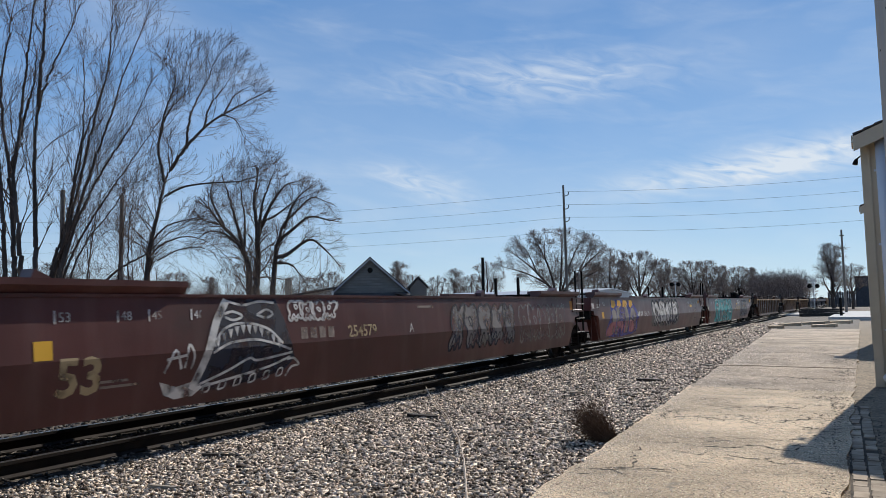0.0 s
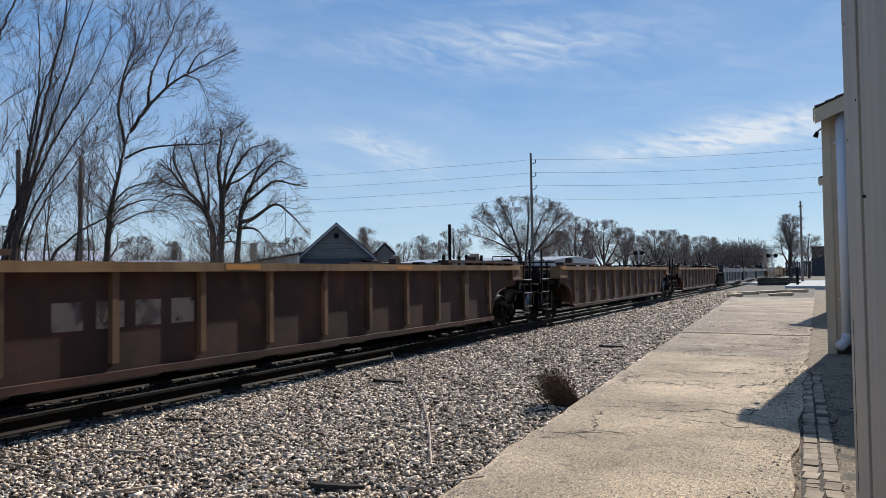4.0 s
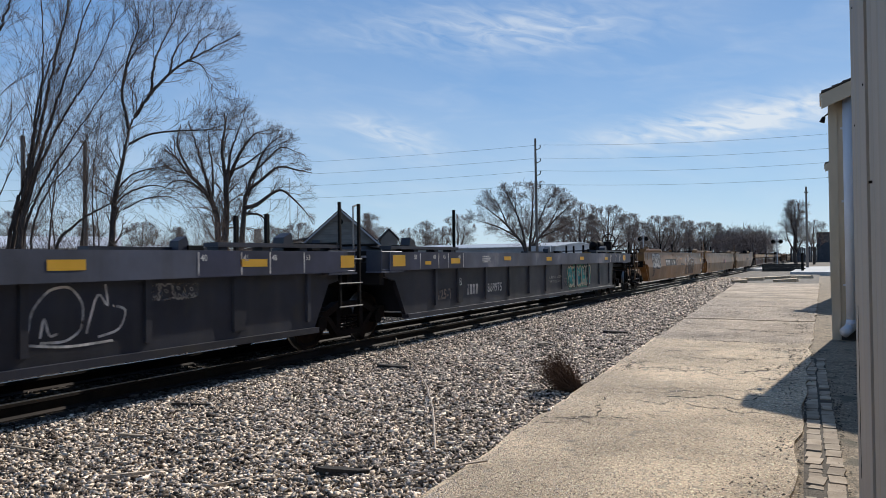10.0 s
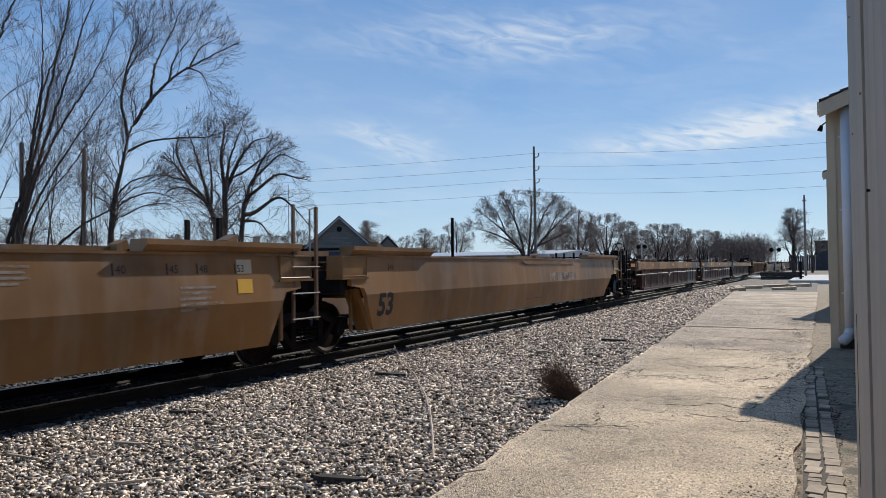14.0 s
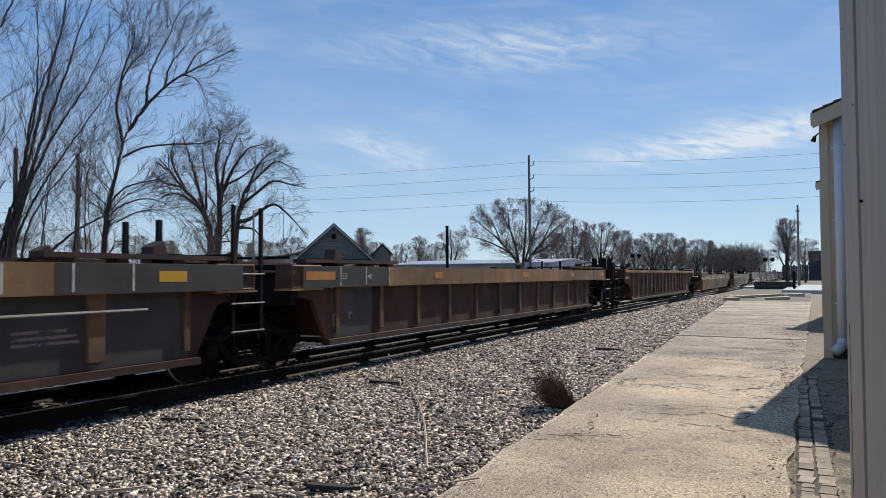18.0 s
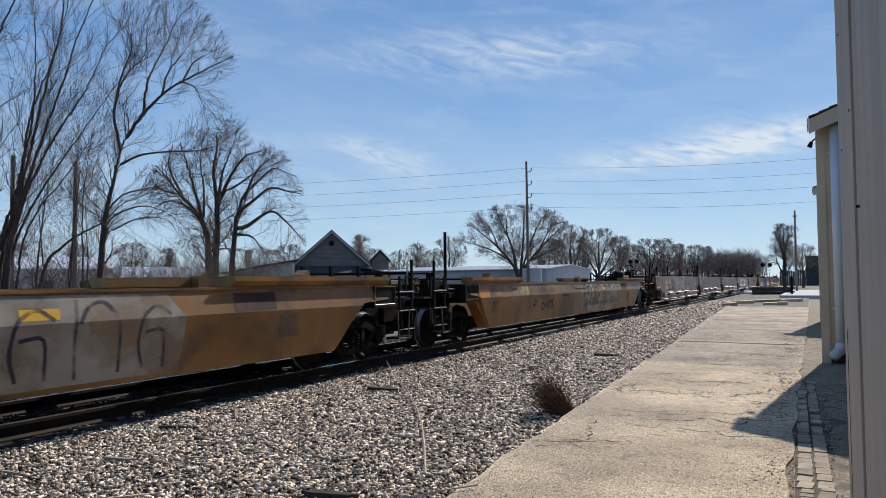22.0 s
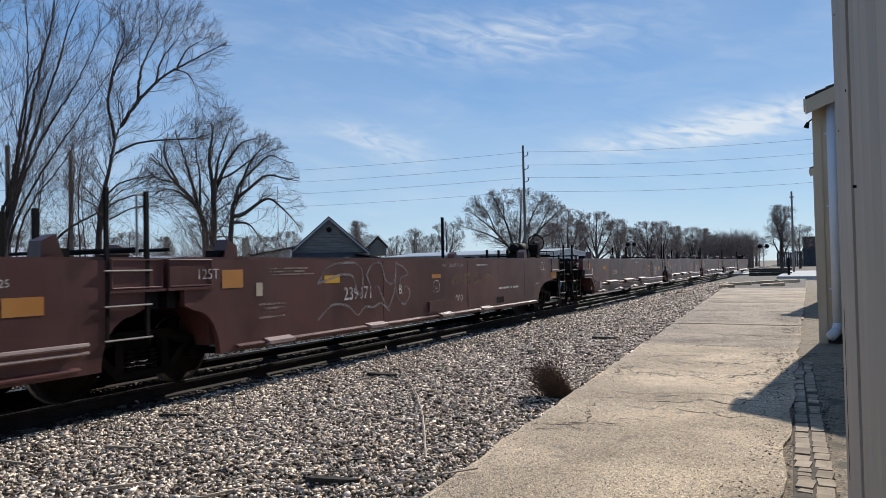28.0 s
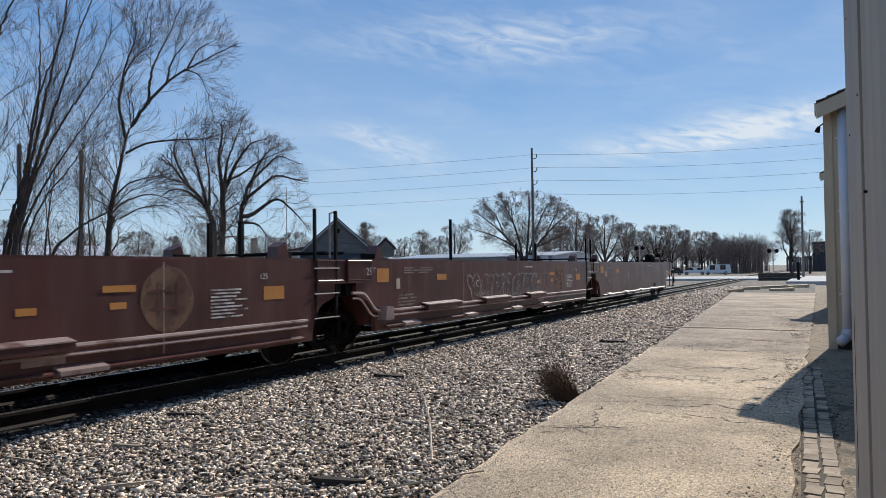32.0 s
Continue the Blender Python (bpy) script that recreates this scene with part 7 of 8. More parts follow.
bar(c, 14.35, 1.2, 0.46, 0.1, PAINT_Y, "reflector")
bar(c, 17.38, 1.49, 0.46, 0.2, PAINT_Y, "reflector", 0.05)
bar(c, 16.95, 1.2, 0.16, 0.2, PAINT_C, "placard")
bars(c, 16.15, 1.3, 0.6, 0.2, 3, PAINT_DIM, 8)
bars(c, 16.3, 0.8, 0.8, 0.16, 2, PAINT_DIM, 9)

# brown single cars
for i, u in enumerate(browns + [brown4]):
    L = unit_len[u.name]
    for s0, w in ((2.0, 0.5), (9.5 + i, 0.7), (L - 8.2, 0.6)):
        bar(u, s0, 1.635, w, 0.075, PAINT_O, "reflector", label="worn orange reflector")
    bars(u, 5.0 + i, 0.9, 0.9, 0.16, 2, PAINT_DIM, i)
u = browns[1]
text(u, 16.1, 0.93, 0.3, "53", PAINT_DIM, 0.01)
strokes(u, "company_mark", [[(15.2, 0.9), (15.75, 1.26)], [(15.2, 1.26), (15.75, 0.9)]], 0.12, PAINT_DIM)
text(u, 16.9, 1.28, 0.15, "20", PAINT_C, lift=0.08)
text(u, 16.9, 1.12, 0.15, "40", PAINT_C, lift=0.08)
text(browns[2], 16.5, 0.93, 0.3, "53", PAINT_DIM, 0.01)
mark(browns[0], 7.0, 0.95, 2.2, 0.32, 4, PAINT_DIM)
for s0, ch in ((7.94, "N"), (8.91, "O"), (9.87, "T"), (10.87, "E"), (12.03, "R")):
    text(brown4, s0, 0.80, 0.62, ch, PAINT_FAINT, 0.03)

# dark blue car
a, b, c = blues
for u, ss in ((a, ((2.2, 0.48, 1.40, 0.22), (5.4, 0.5, 1.45, 0.11), (10.0, 0.5, 1.45, 0.11), (14.3, 0.5, 1.45, 0.11), (17.85, 0.46, 1.44, 0.11), (20.3, 0.3, 1.42, 0.21))), (b, ((0.75, 0.48, 1.42, 0.22), (3.3, 0.45, 1.45, 0.12), (8.0, 0.45, 1.45, 0.11), (12.9, 0.46, 1.47, 0.12), (15.8, 0.55, 1.47, 0.11), (18.2, 0.4, 1.42, 0.21))),
              (c, ((0.8, 0.46, 1.42, 0.22), (2.06, 0.26, 1.44, 0.07), (3.24, 0.46, 1.45, 0.12), (6.26, 0.47, 1.5, 0.10), (9.5, 0.46, 1.47, 0.11), (12.85, 0.46, 1.47, 0.11), (16.0, 0.4, 1.45, 0.11), (18.8, 0.4, 1.42, 0.21)))):
    for s0, w, z, h in ss:
        bar(u, s0, z, w, h, PAINT_Y, "reflector")
    L = unit_len[u.name]
    first = 3.6 if u is a else 1.85
    for e, w in ((0.72 if u is not a else 1.6, 3.15 if u is not a else 4.1), (L - 4.1, 3.3)):
        bar(u, e, 1.345, w, 0.352, BLUEND, "end_patch", 0.002, "dark blue painted end of the chord")
    for s0, body in ((first, "53"), (first + 0.8, "48"), (first + 1.25, "45"), (first + 2.0, "40"), (L - 4.1, "40"), (L - 3.3, "45"), (L - 2.7, "48"), (L - 1.9, "53")):
        bar(u, s0, 1.36, 0.03, 0.32, PAINT_W, "mark_line")
        text(u, s0 - 0.24 if s0 < 8 else s0 + 0.05, 1.56, 0.12, body, PAINT_W, 0.003)
    bars(u, first + 3.05, 1.46, 0.62, 0.18, 4, PAINT_W, 3)
text(a, 5.9, 0.97, 0.22, "A", PAINT_W, lift=0.05)
mark(a, 6.58, 0.73, 0.62, 0.2, 4, PAINT_W)
text(a, 7.56, 0.73, 0.275, "888975", PAINT_W, 0.004)
bar(a, 3.75, 0.8, 0.19, 0.19, PAINT_W, "placard")
bars(a, 4.9, 0.8, 0.65, 0.08, 1, PAINT_DIM)
bars(a, 9.0, 0.72, 1.1, 0.3, 4, PAINT_DIM, 6)
bars(a, 17.85, 0.64, 0.7, 0.22, 4, PAINT_W, 7)
bar(a, 19.35, 0.79, 0.19, 0.19, PAINT_C, "placard")
text(a, 14.0, 0.75, 0.36, "53", PAINT_DIM)
graffiti(b, 3.8, 6.6, 0.6, 1.2, None, PAINT_GREY, 41, 5, 0.03, label="faint grey sprayed outlines")
strokes(b, "graffiti", [[(12.75, 0.72), (12.8, 1.05), (13.0, 1.27), (13.25, 1.3), (13.42, 1.1), (13.4, 0.8), (13.2, 0.68), (12.9, 0.7)], [(12.9, 0.75), (12.95, 1.0), (13.0, 0.75), (13.1, 0.78)], [(13.45, 0.75), (13.6, 1.25), (13.75, 1.0), (13.7, 1.3)], [(13.6, 0.7), (13.9, 0.75), (14.0, 1.0), (13.8, 1.05)],
                        [(12.7, 0.7), (13.2, 0.62), (13.8, 0.64)]], 0.03, PAINT_W, 0.006, "white sprayed outline of a face")
graffiti(b, 14.3, 15.1, 1.06, 1.28, None, PAINT_GREY, 42, 4, 0.025, label="faint sprayed tag")
mark(c, 4.3, 0.71, 0.66, 0.24, 4, PAINT_W)
text(c, 5.46, 0.72, 0.31, "888975", PAINT_W, 0.004)
text(c, 9.85, 0.92, 0.115, "62,000 LBS. MAX. GROSS WT", PAINT_W)
text(c, 9.98, 0.78, 0.115, "FOR 20 FT CONTAINERS", PAINT_W)
text(c, 11.5, 0.66, 0.34, "53", PAINT_DIM)
text(c, 2.80, 0.68, 0.30, "125-T", PAINT_DIM, 0.01)
text(c, 3.80, 0.95, 0.24, "B", PAINT_W, 0.004, 0.05)
graffiti(c, 11.9, 14.4, 0.55, 1.28, PAINT_TEAL, PAINT_C, 44, 5, 0.045, PAINT_GREEN, "green spray piece with pale outlines")

# yellow cars
a, b, c = yellows
bar(a, 7.1, 1.07, 3.1, 0.36, PAINT_K, "number_panel")
mark(a, 7.3, 1.13, 1.15, 0.24, 4, PAINT_K)
text(a, 8.75, 1.12, 0.34, "767143", PAINT_W, 0.008, 0.007)
for k in range(4):
    bar(a, 7.3 + k * 0.28, 1.13, 0.18, 0.24, PAINT_W, "company_mark", 0.007)
text(a, 10.52, 1.11, 0.32, "B", PAINT_K, 0.008)
text(a, 11.88, 1.59, 0.15, "20", PAINT_K)
text(a, 11.2, 1.15, 0.14, "H", PAINT_K)
strokes(a, "placard", [[(11.12, 1.1), (11.38, 1.1), (11.38, 1.33), (11.12, 1.33), (11.12, 1.1)]], 0.015, PAINT_K)
bars(a, 11.66, 1.05, 1.4, 0.17, 2, PAINT_K, 14)
bar(a, 11.6, 1.38, 0.5, 0.08, PAINT_O, "reflector")
graffiti(a, 3.9, 5.75, 0.98, 1.68, PAINT_GREY, PAINT_W, 51, 4, 0.06, PAINT_K, "white and black spray piece of swollen letters")
text(a, 3.95, 0.62, 0.42, "53", PAINT_K, 0.015)
numbers(a, [(6.0, "45"), (6.4, "40")], PAINT_K, 1.5, 0.15)
strokes(a, "graffiti", [[(10.62, 1.66), (10.48, 1.58), (10.45, 1.46), (10.58, 1.38), (10.74, 1.44), (10.78, 1.58), (10.68, 1.68), (10.58, 1.62), (10.62, 1.5), (10.82, 1.48)], [(11.0, 1.62), (10.86, 1.58), (10.98, 1.5), (10.92, 1.42), (10.8, 1.43)],
                        [(11.05, 1.48), (11.2, 1.56), (11.12, 1.66), (11.02, 1.56), (11.06, 1.42), (11.22, 1.42)], [(11.3, 1.7), (11.3, 1.42), (11.36, 1.54), (11.46, 1.52), (11.46, 1.4), (11.62, 1.48)]], 0.022, PAINT_W, label="thin white sprayed scrawl")
blob(a, "graffiti", [(13.25, 0.5), (13.3, 1.1), (13.6, 1.62), (14.1, 1.3), (14.5, 1.2), (14.8, 1.64), (15.4, 1.7), (16.1, 1.66), (16.4, 1.3), (16.45, 0.9), (16.3, 0.5)], GREYB, 0.003, "large thin grey spray piece with white outlines")
strokes(a, "graffiti", [[(13.25, 1.25), (13.5, 1.6), (13.75, 1.68), (13.62, 1.08), (13.95, 1.08)], [(13.85, 1.55), (14.1, 1.1), (14.3, 1.3), (14.45, 1.62)], [(14.5, 1.1), (14.55, 1.4), (14.75, 1.45), (14.8, 1.15), (14.5, 1.1)],
                        [(14.85, 0.72), (14.85, 1.3), (15.05, 1.62), (15.5, 1.72), (16.0, 1.62), (16.3, 1.3), (16.35, 0.95), (16.2, 0.72)], [(15.05, 1.35), (15.5, 1.55), (16.0, 1.4)], [(15.3, 1.05), (15.38, 1.25), (15.56, 1.25), (15.6, 1.05), (15.45, 0.96), (15.3, 1.05)],
                        [(15.95, 1.05), (16.0, 1.22), (16.14, 1.22), (16.16, 1.04), (16.05, 0.98), (15.95, 1.05)], [(15.66, 1.16), (15.72, 1.26), (15.78, 1.16), (15.84, 1.26), (15.9, 1.16)], [(14.1, 1.6), (14.3, 1.66), (14.25, 1.56), (14.1, 1.6)]], 0.028, PAINT_W, label="white sprayed outlines of letters and a face")
strokes(a, "graffiti", [[(12.44, 0.57), (12.62, 0.9), (12.8, 1.02), (12.89, 0.6), (12.44, 0.57)], [(12.6, 0.66), (12.68, 0.82), (12.74, 0.66)]], 0.025, PAINT_W, label="small white sprayed mark")
strokes(a, "graffiti", [[(16.9, 1.6), (17.1, 1.64), (17.0, 1.5), (17.2, 1.52)], [(17.3, 1.64), (17.35, 1.5), (17.5, 1.62)], [(16.9, 1.4), (17.1, 1.42), (16.95, 1.3), (17.2, 1.3), (17.4, 1.42)], [(16.85, 1.18), (17.2, 1.2)], [(17.05, 1.2), (17.05, 1.02)], [(17.3, 1.2), (17.35, 1.04), (17.5, 1.06), (17.55, 1.22), (17.62, 1.02)]], 0.022, PAINT_W, label="white sprayed tags")
text(b, 2.13, 0.68, 0.52, "53", PAINT_K, 0.016)
text(b, 8.45, 1.17, 0.26, "C", PAINT_K)
for k in range(3):
    bar(b, 10.2 + k * 0.68, 0.95, 0.5, 0.38, PAINT_NAVY if k % 2 else PAINT_PINK, "company_mark")
numbers(b, [(2.2, "48"), (2.8, "45"), (15.5, "40"), (16.3, "45"), (16.8, "48"), (17.5, "53")], PAINT_K, 1.5, 0.15)
bars(b, 16.45, 1.0, 0.8, 0.36, 5, PAINT_DIM, 9)
bars(b, 13.8, 1.4, 0.8, 0.24, 4, PAINT_DIM, 10)
text(c, 1.55, 0.66, 0.58, "53", PAINT_K, 0.02)
bar(c, 11.2, 1.1, 2.6, 0.24, PAINT_DIM, "number_panel")
text(c, 12.3, 1.13, 0.24, "767143", PAINT_K, 0, 0.007)
numbers(c, [(2.0, "48"), (16.0, "45"), (17.0, "53")], PAINT_K, 1.5, 0.15)
for u in yellows:
    L = unit_len[u.name]
    bar(u, L - 2.1, 1.2, 0.3, 0.2, PAINT_Y, "reflector")
    bar(u, L - 2.1, 1.48, 0.3, 0.2, PAINT_C, "reflector")
    bars(u, 9.3, 0.62, 1.6, 0.05, 1, PAINT_DIM, 11)
    # welded seam of the reinforced middle
    part("doubler", Geo().prism([(-1.4 + 0.2, 1.60), (3.2, 1.60), (2.9, 1.70), (-1.6, 1.70)], "x", 1.452, 1.468), YELLOW, u)

# tan-chord brown cars with a hand rail along the side
for i, u in enumerate(tans):
    L = unit_len[u.name]
    h = L / 2
    for s0, w in ((0.75, 0.8), (5.2, 0.4), (L * 0.5, 0.5), (L - 6.0, 0.4), (L - 2.2, 0.45)):
        bar(u, s0, 1.47, w, 0.14, PAINT_O if i != 1 else PAINT_Y, "reflector")
    if i < 2:
        bar(u, L - 3.6, 1.345, 2.9, 0.35, GREYK, "end_patch", 0.002, "dark grey painted end of the chord")
        bar(u, L - 4.6, 0.47, 3.0, 0.86, GREYK, "end_patch", 0.002)
    if i:
        bar(u, 0.72, 1.345, 2.6, 0.35, GREYK, "end_patch", 0.002, "dark grey painted end of the chord")
        bar(u, 1.6, 0.47, 1.3, 0.86, GREYK, "end_patch", 0.002)
    for s0 in (1.7, 2.5, 3.3, L - 4.2, L - 3.4, L - 2.6):
        bar(u, s0, 1.37, 0.03, 0.32, PAINT_W, "mark_line")
    text(u, 1.75, 1.48, 0.14, "53", PAINT_W)
    text(u, 2.55, 1.48, 0.14, "48", PAINT_W)
    text(u, L - 4.1, 1.48, 0.14, "40", PAINT_DIM)
    if i < 2:
        part("hand_rail", Geo().pipe([(1.53, 1.6 - h, 1.10), (1.53, 9.0 - h, 1.14), (1.53, 9.5 - h, 0.98), (1.53, 9.9 - h, 1.14), (1.53, L - 2.4 - h, 1.14)], 0.016, 6), HOSE, u, "thin silver rail along the side")
    text(u, 1.6, 0.68, 0.3, "125T", PAINT_DIM, 0.01)
    bars(u, L - 4.0, 0.8, 0.9, 0.2, 3, PAINT_DIM, 12 + i)

# low ochre cars
a, b = lows
for u in lows:
    # patchwork of touch-up paint near the leading end
    for s0, z, w, h, mat in ((2.75, 1.13, 0.6, 0.2, PAINT_O), (3.72, 1.15, 0.5, 0.26, TAN), (4.85, 1.15, 0.5, 0.27, CREAMG), (5.5, 1.14, 0.72, 0.24, PAINT_CO), (3.55, 0.72, 0.38, 0.32, GREYB), (17.6, 1.14, 0.9, 0.26, RUST), (18.6, 0.7, 0.5, 0.36, GREYB)):
        bar(u, s0, z, w, h, mat, "paint_patch", 0.0025, "square patch of touch-up paint")
    bar(u, 14.45, 1.16, 0.46, 0.12, PAINT_Y, "reflector")
bar(a, 5.2, 0.62, 0.8, 0.5, PAINT_DIM, "placard")
blob(a, "graffiti", [(11.88, 0.42), (12.08, 0.9), (12.18, 1.42), (13.5, 1.43), (15.2, 1.42), (16.4, 1.42), (16.7, 1.1), (16.65, 0.42)], CREAMG, 0.003, "pale grey spray piece of tall rounded letters")
for k in range(5):
    s0 = 12.75 + 0.8 * k
    hump = [(s0, 1.1), (s0 + 0.12, 1.3), (s0 + 0.32, 1.36), (s0 + 0.5, 1.2), (s0 + 0.55, 0.9), (s0 + 0.55, 0.5)]
    strokes(a, "graffiti", [[(s0 - 0.02, 1.38), (s0 - 0.06, 0.9), (s0 - 0.02, 0.48)], hump] if k % 2 else [[(s0 + 0.5, 1.15), (s0 + 0.3, 1.3), (s0 + 0.05, 1.15), (s0, 0.8), (s0 + 0.1, 0.52)], [(s0 + 0.1, 0.95), (s0 + 0.4, 1.0), (s0 + 0.42, 0.5)]], 0.045, PAINT_NAVY, label="dark sprayed letter outline")
mark(a, 7.12, 1.19, 0.5, 0.2, 3, RUST)
text(a, 7.73, 1.19, 0.28, "70360", RUST, 0.012)
bar(a, 6.63, 1.125, 0.5, 0.08, PAINT_Y, "reflector")
blob(a, "paint_patch", [(5.6, 1.06), (7.2, 1.07), (7.2, 1.2), (6.75, 1.2), (6.75, 1.41), (5.6, 1.41)], CREAMG, 0.003, "pale worn patch of overpaint")
bar(a, 8.6, 1.13, 0.46, 0.11, PAINT_Y, "reflector")
mark(b, 7.35, 1.2, 0.5, 0.14, 3, RUST)
text(b, 8.05, 1.19, 0.2, "51520", RUST)
strokes(b, "graffiti", [[(7.6, 0.92), (7.4, 0.84), (7.32, 0.7), (7.5, 0.64), (7.66, 0.78), (7.5, 0.86)], [(7.66, 0.66), (7.75, 0.9), (7.82, 0.7), (7.95, 0.92)], [(7.98, 0.66), (8.1, 0.82), (7.9, 0.94)], [(8.16, 0.68), (8.15, 0.95)], [(8.26, 0.7), (8.25, 0.96), (8.4, 0.92), (8.3, 0.82), (8.5, 0.76), (8.3, 0.66)], [(6.62, 0.8), (6.75, 1.0), (6.95, 0.82), (6.65, 0.82)]], 0.06, PAINT_NAVY, label="dark sprayed tag")
blob(b, "graffiti", [(11.3, 0.42), (11.6, 0.8), (11.5, 1.1), (11.75, 1.42), (13.5, 1.4), (15.5, 1.42), (17.0, 1.42), (17.25, 1.2), (17.1, 0.7), (16.9, 0.42), (14.0, 0.42)], CREAMG, 0.003, "wide pale grey spray piece with dark strokes")
graffiti(b, 11.9, 16.9, 0.6, 1.38, None, PAINT_NAVY, 63, 5, 0.055, label="dark sprayed strokes over pale paint")
for s0, dd in ((9.3, 0.42), (10.15, -0.42)):
    blob(b, "arrow", [(s0, 1.06), (s0 + dd * 0.9, 1.12), (s0 + dd * 0.9, 1.0)], PAINT_K, 0.005)


for u in lows:
    strokes(u, "doubler", [[(10.45, 1.43), (10.75, 1.25), (12.47, 1.25), (12.72, 1.42)]], 0.03, BLACK, 0.012, "dark edge of a welded doubler plate")


# flat red cars
for grp in (fives, lasts):
    for i, u in enumerate(grp):
        L = unit_len[u.name]
        s0 = 2.0 if i == 0 else 1.0
        bar(u, s0, 1.3, 0.42, 0.26, PAINT_O, "reflector")
        bar(u, s0 + 0.7, 1.16, 0.14, 0.2, PAINT_C, "placard")
        bar(u, s0 + 2.4, 1.3, 0.45, 0.13, PAINT_O if grp is lasts else PAINT_Y, "reflector")
        bar(u, L - 2.11, 1.11, 0.46, 0.2, PAINT_O, "reflector")
        bars(u, s0 + 0.75, 0.82, 0.9, 0.26, 4, PAINT_DIM, i)
        bars(u, s0 + 1.0, 1.46, 1.3, 0.14, 3, PAINT_DIM, i + 3)
        if grp is lasts:
            bars(u, L - 3.17, 0.9, 0.75, 0.42, 9, PAINT_W, i + 7)
        text(u, 0.5, 1.44, 0.2, "125T", PAINT_W, 0.0, 0.03)
        text(u, L - 2.2, 1.42, 0.12, "125", PAINT_W)
        bars(u, L * 0.55, 1.55, 1.0, 0.06, 1, PAINT_W, i)
        # weld seams and small hatch on the sheet
        for f in (0.3, 0.52, 0.74):
            bar(u, L * f, 0.52, 0.02, 1.15, u.children[0].data.materials[0], "seam", 0.006)
        bar(u, L * 0.62, 0.56, 0.5, 0.16, u.children[0].data.materials[0], "hatch", 0.012)
a, b, c, d, e = fives
blob(a, "graffiti", [(4.5, 0.80), (4.52, 1.3), (4.56, 1.64), (7.0, 1.66), (9.5, 1.65), (12.3, 1.66), (12.25, 1.2), (12.2, 0.78), (10.0, 0.80), (7.6, 0.78), (6.0, 0.82)], CREAMG, 0.002, "broad patch of worn pale grey spray paint")
bar(a, 5.42, 0.95, 1.24, 0.28, PAINT_K, "number_panel", 0.004)
mark(a, 4.39, 0.98, 0.9, 0.22, 4, PAINT_C)
text(a, 5.5, 0.99, 0.31, "239071", PAINT_C, 0.006, 0.007)
text(a, 7.7, 1.0, 0.25, "A", PAINT_W, 0.004, 0.007)
bar(a, 5.38, 1.27, 0.5, 0.15, PAINT_Y, "reflector", 0.006)
bar(a, 8.97, 1.28, 0.42, 0.14, PAINT_O, "reflector", 0.006)
strokes(a, "graffiti", [[(7.55, 1.1), (7.62, 1.5), (7.8, 1.55), (7.9, 1.15)], [(7.95, 1.5), (8.1, 1.1), (8.3, 1.45), (8.15, 1.52), (8.05, 1.3)], [(8.4, 1.5), (8.5, 1.15), (8.75, 1.5)], [(8.8, 1.55), (9.0, 1.2), (8.85, 1.05)]], 0.035, PAINT_W, label="white sprayed scrawl")
graffiti(a, 7.3, 11.0, 0.72, 1.6, None, PAINT_GREY, 71, 6, 0.05, label="faded grey sprayed outlines")
graffiti(a, 11.2, 14.2, 0.72, 1.5, PAINT_DIM, PAINT_GREY, 72, 5, 0.05, label="faded sprayed lettering")
V = [(14.9, 0.9), (15.4, 0.9), (15.4, 1.12), (14.9, 1.12)]
strokes(a, "notice", [V + [V[0]]], 0.02, PAINT_W, 0.005, "white framed notice")
bars(a, 14.95, 0.93, 0.4, 0.16, 4, PAINT_DIM, 8)
graffiti(b, 1.9, 4.2, 0.85, 1.5, PAINT_GREY, PAINT_GREEN, 73, 4, 0.05, label="grey and green sprayed lettering")
text(b, 4.25, 1.18, 0.2, "E", PAINT_W)
strokes(b, "graffiti", [[(4.9, 1.1), (4.95, 1.6), (5.2, 1.55), (5.0, 1.35), (5.3, 1.1)], [(5.5, 1.1), (5.52, 1.45)], [(5.72, 1.12), (5.85, 1.42), (5.95, 1.18), (6.1, 1.5)], [(6.15, 1.12), (6.25, 1.45), (6.38, 1.2), (6.5, 1.5), (6.55, 1.15)], [(6.7, 1.5), (6.72, 1.16)], [(6.85, 1.15), (7.0, 1.48), (7.08, 1.2), (7.25, 1.55)], [(7.5, 1.3), (7.8, 1.6)], [(7.55, 1.35), (7.4, 1.0)]], 0.04, PAINT_GREY, label="thin white sprayed scrawl")
graffiti(c, 3.0, 6.5, 0.8, 1.6, None, PAINT_W, 74, 5, 0.04, label="white sprayed outlines")
for k, (s0, w) in enumerate(((3.2, 1.4), (5.0, 1.1), (6.15, 1.1))):
    graffiti(d, s0, s0 + w, 0.66, 1.6, PAINT_W, PAINT_GREY, 80 + k, 1, 0.09, None, "large pale spray letter")
graffiti(d, 5.3, 7.0, 0.75, 1.3, PAINT_O, PAINT_PINK, 84, 2, 0.05, label="orange sprayed letter centres")
graffiti(d, 7.3, 12.0, 0.6, 1.62, PAINT_GREY, PAINT_GREEN, 85, 4, 0.08, PAINT_GREY, "large grey and green spray piece")
text(d, 7.9, 0.72, 1.0, "BONK", PAINT_W, 0.05, 0.008)
bars(d, 6.5, 1.55, 0.9, 0.06, 1, PAINT_W, 2)
text(d, 7.75, 1.58, 0.1, "WELL LD LMT 124,500", PAINT_W, 0, 0.009)
text(e, 3.95, 0.99, 0.32, "239071", PAINT_W, 0.004, 0.008)
text(e, 5.86, 1.02, 0.26, "B", PAINT_W, 0.004, 0.008)
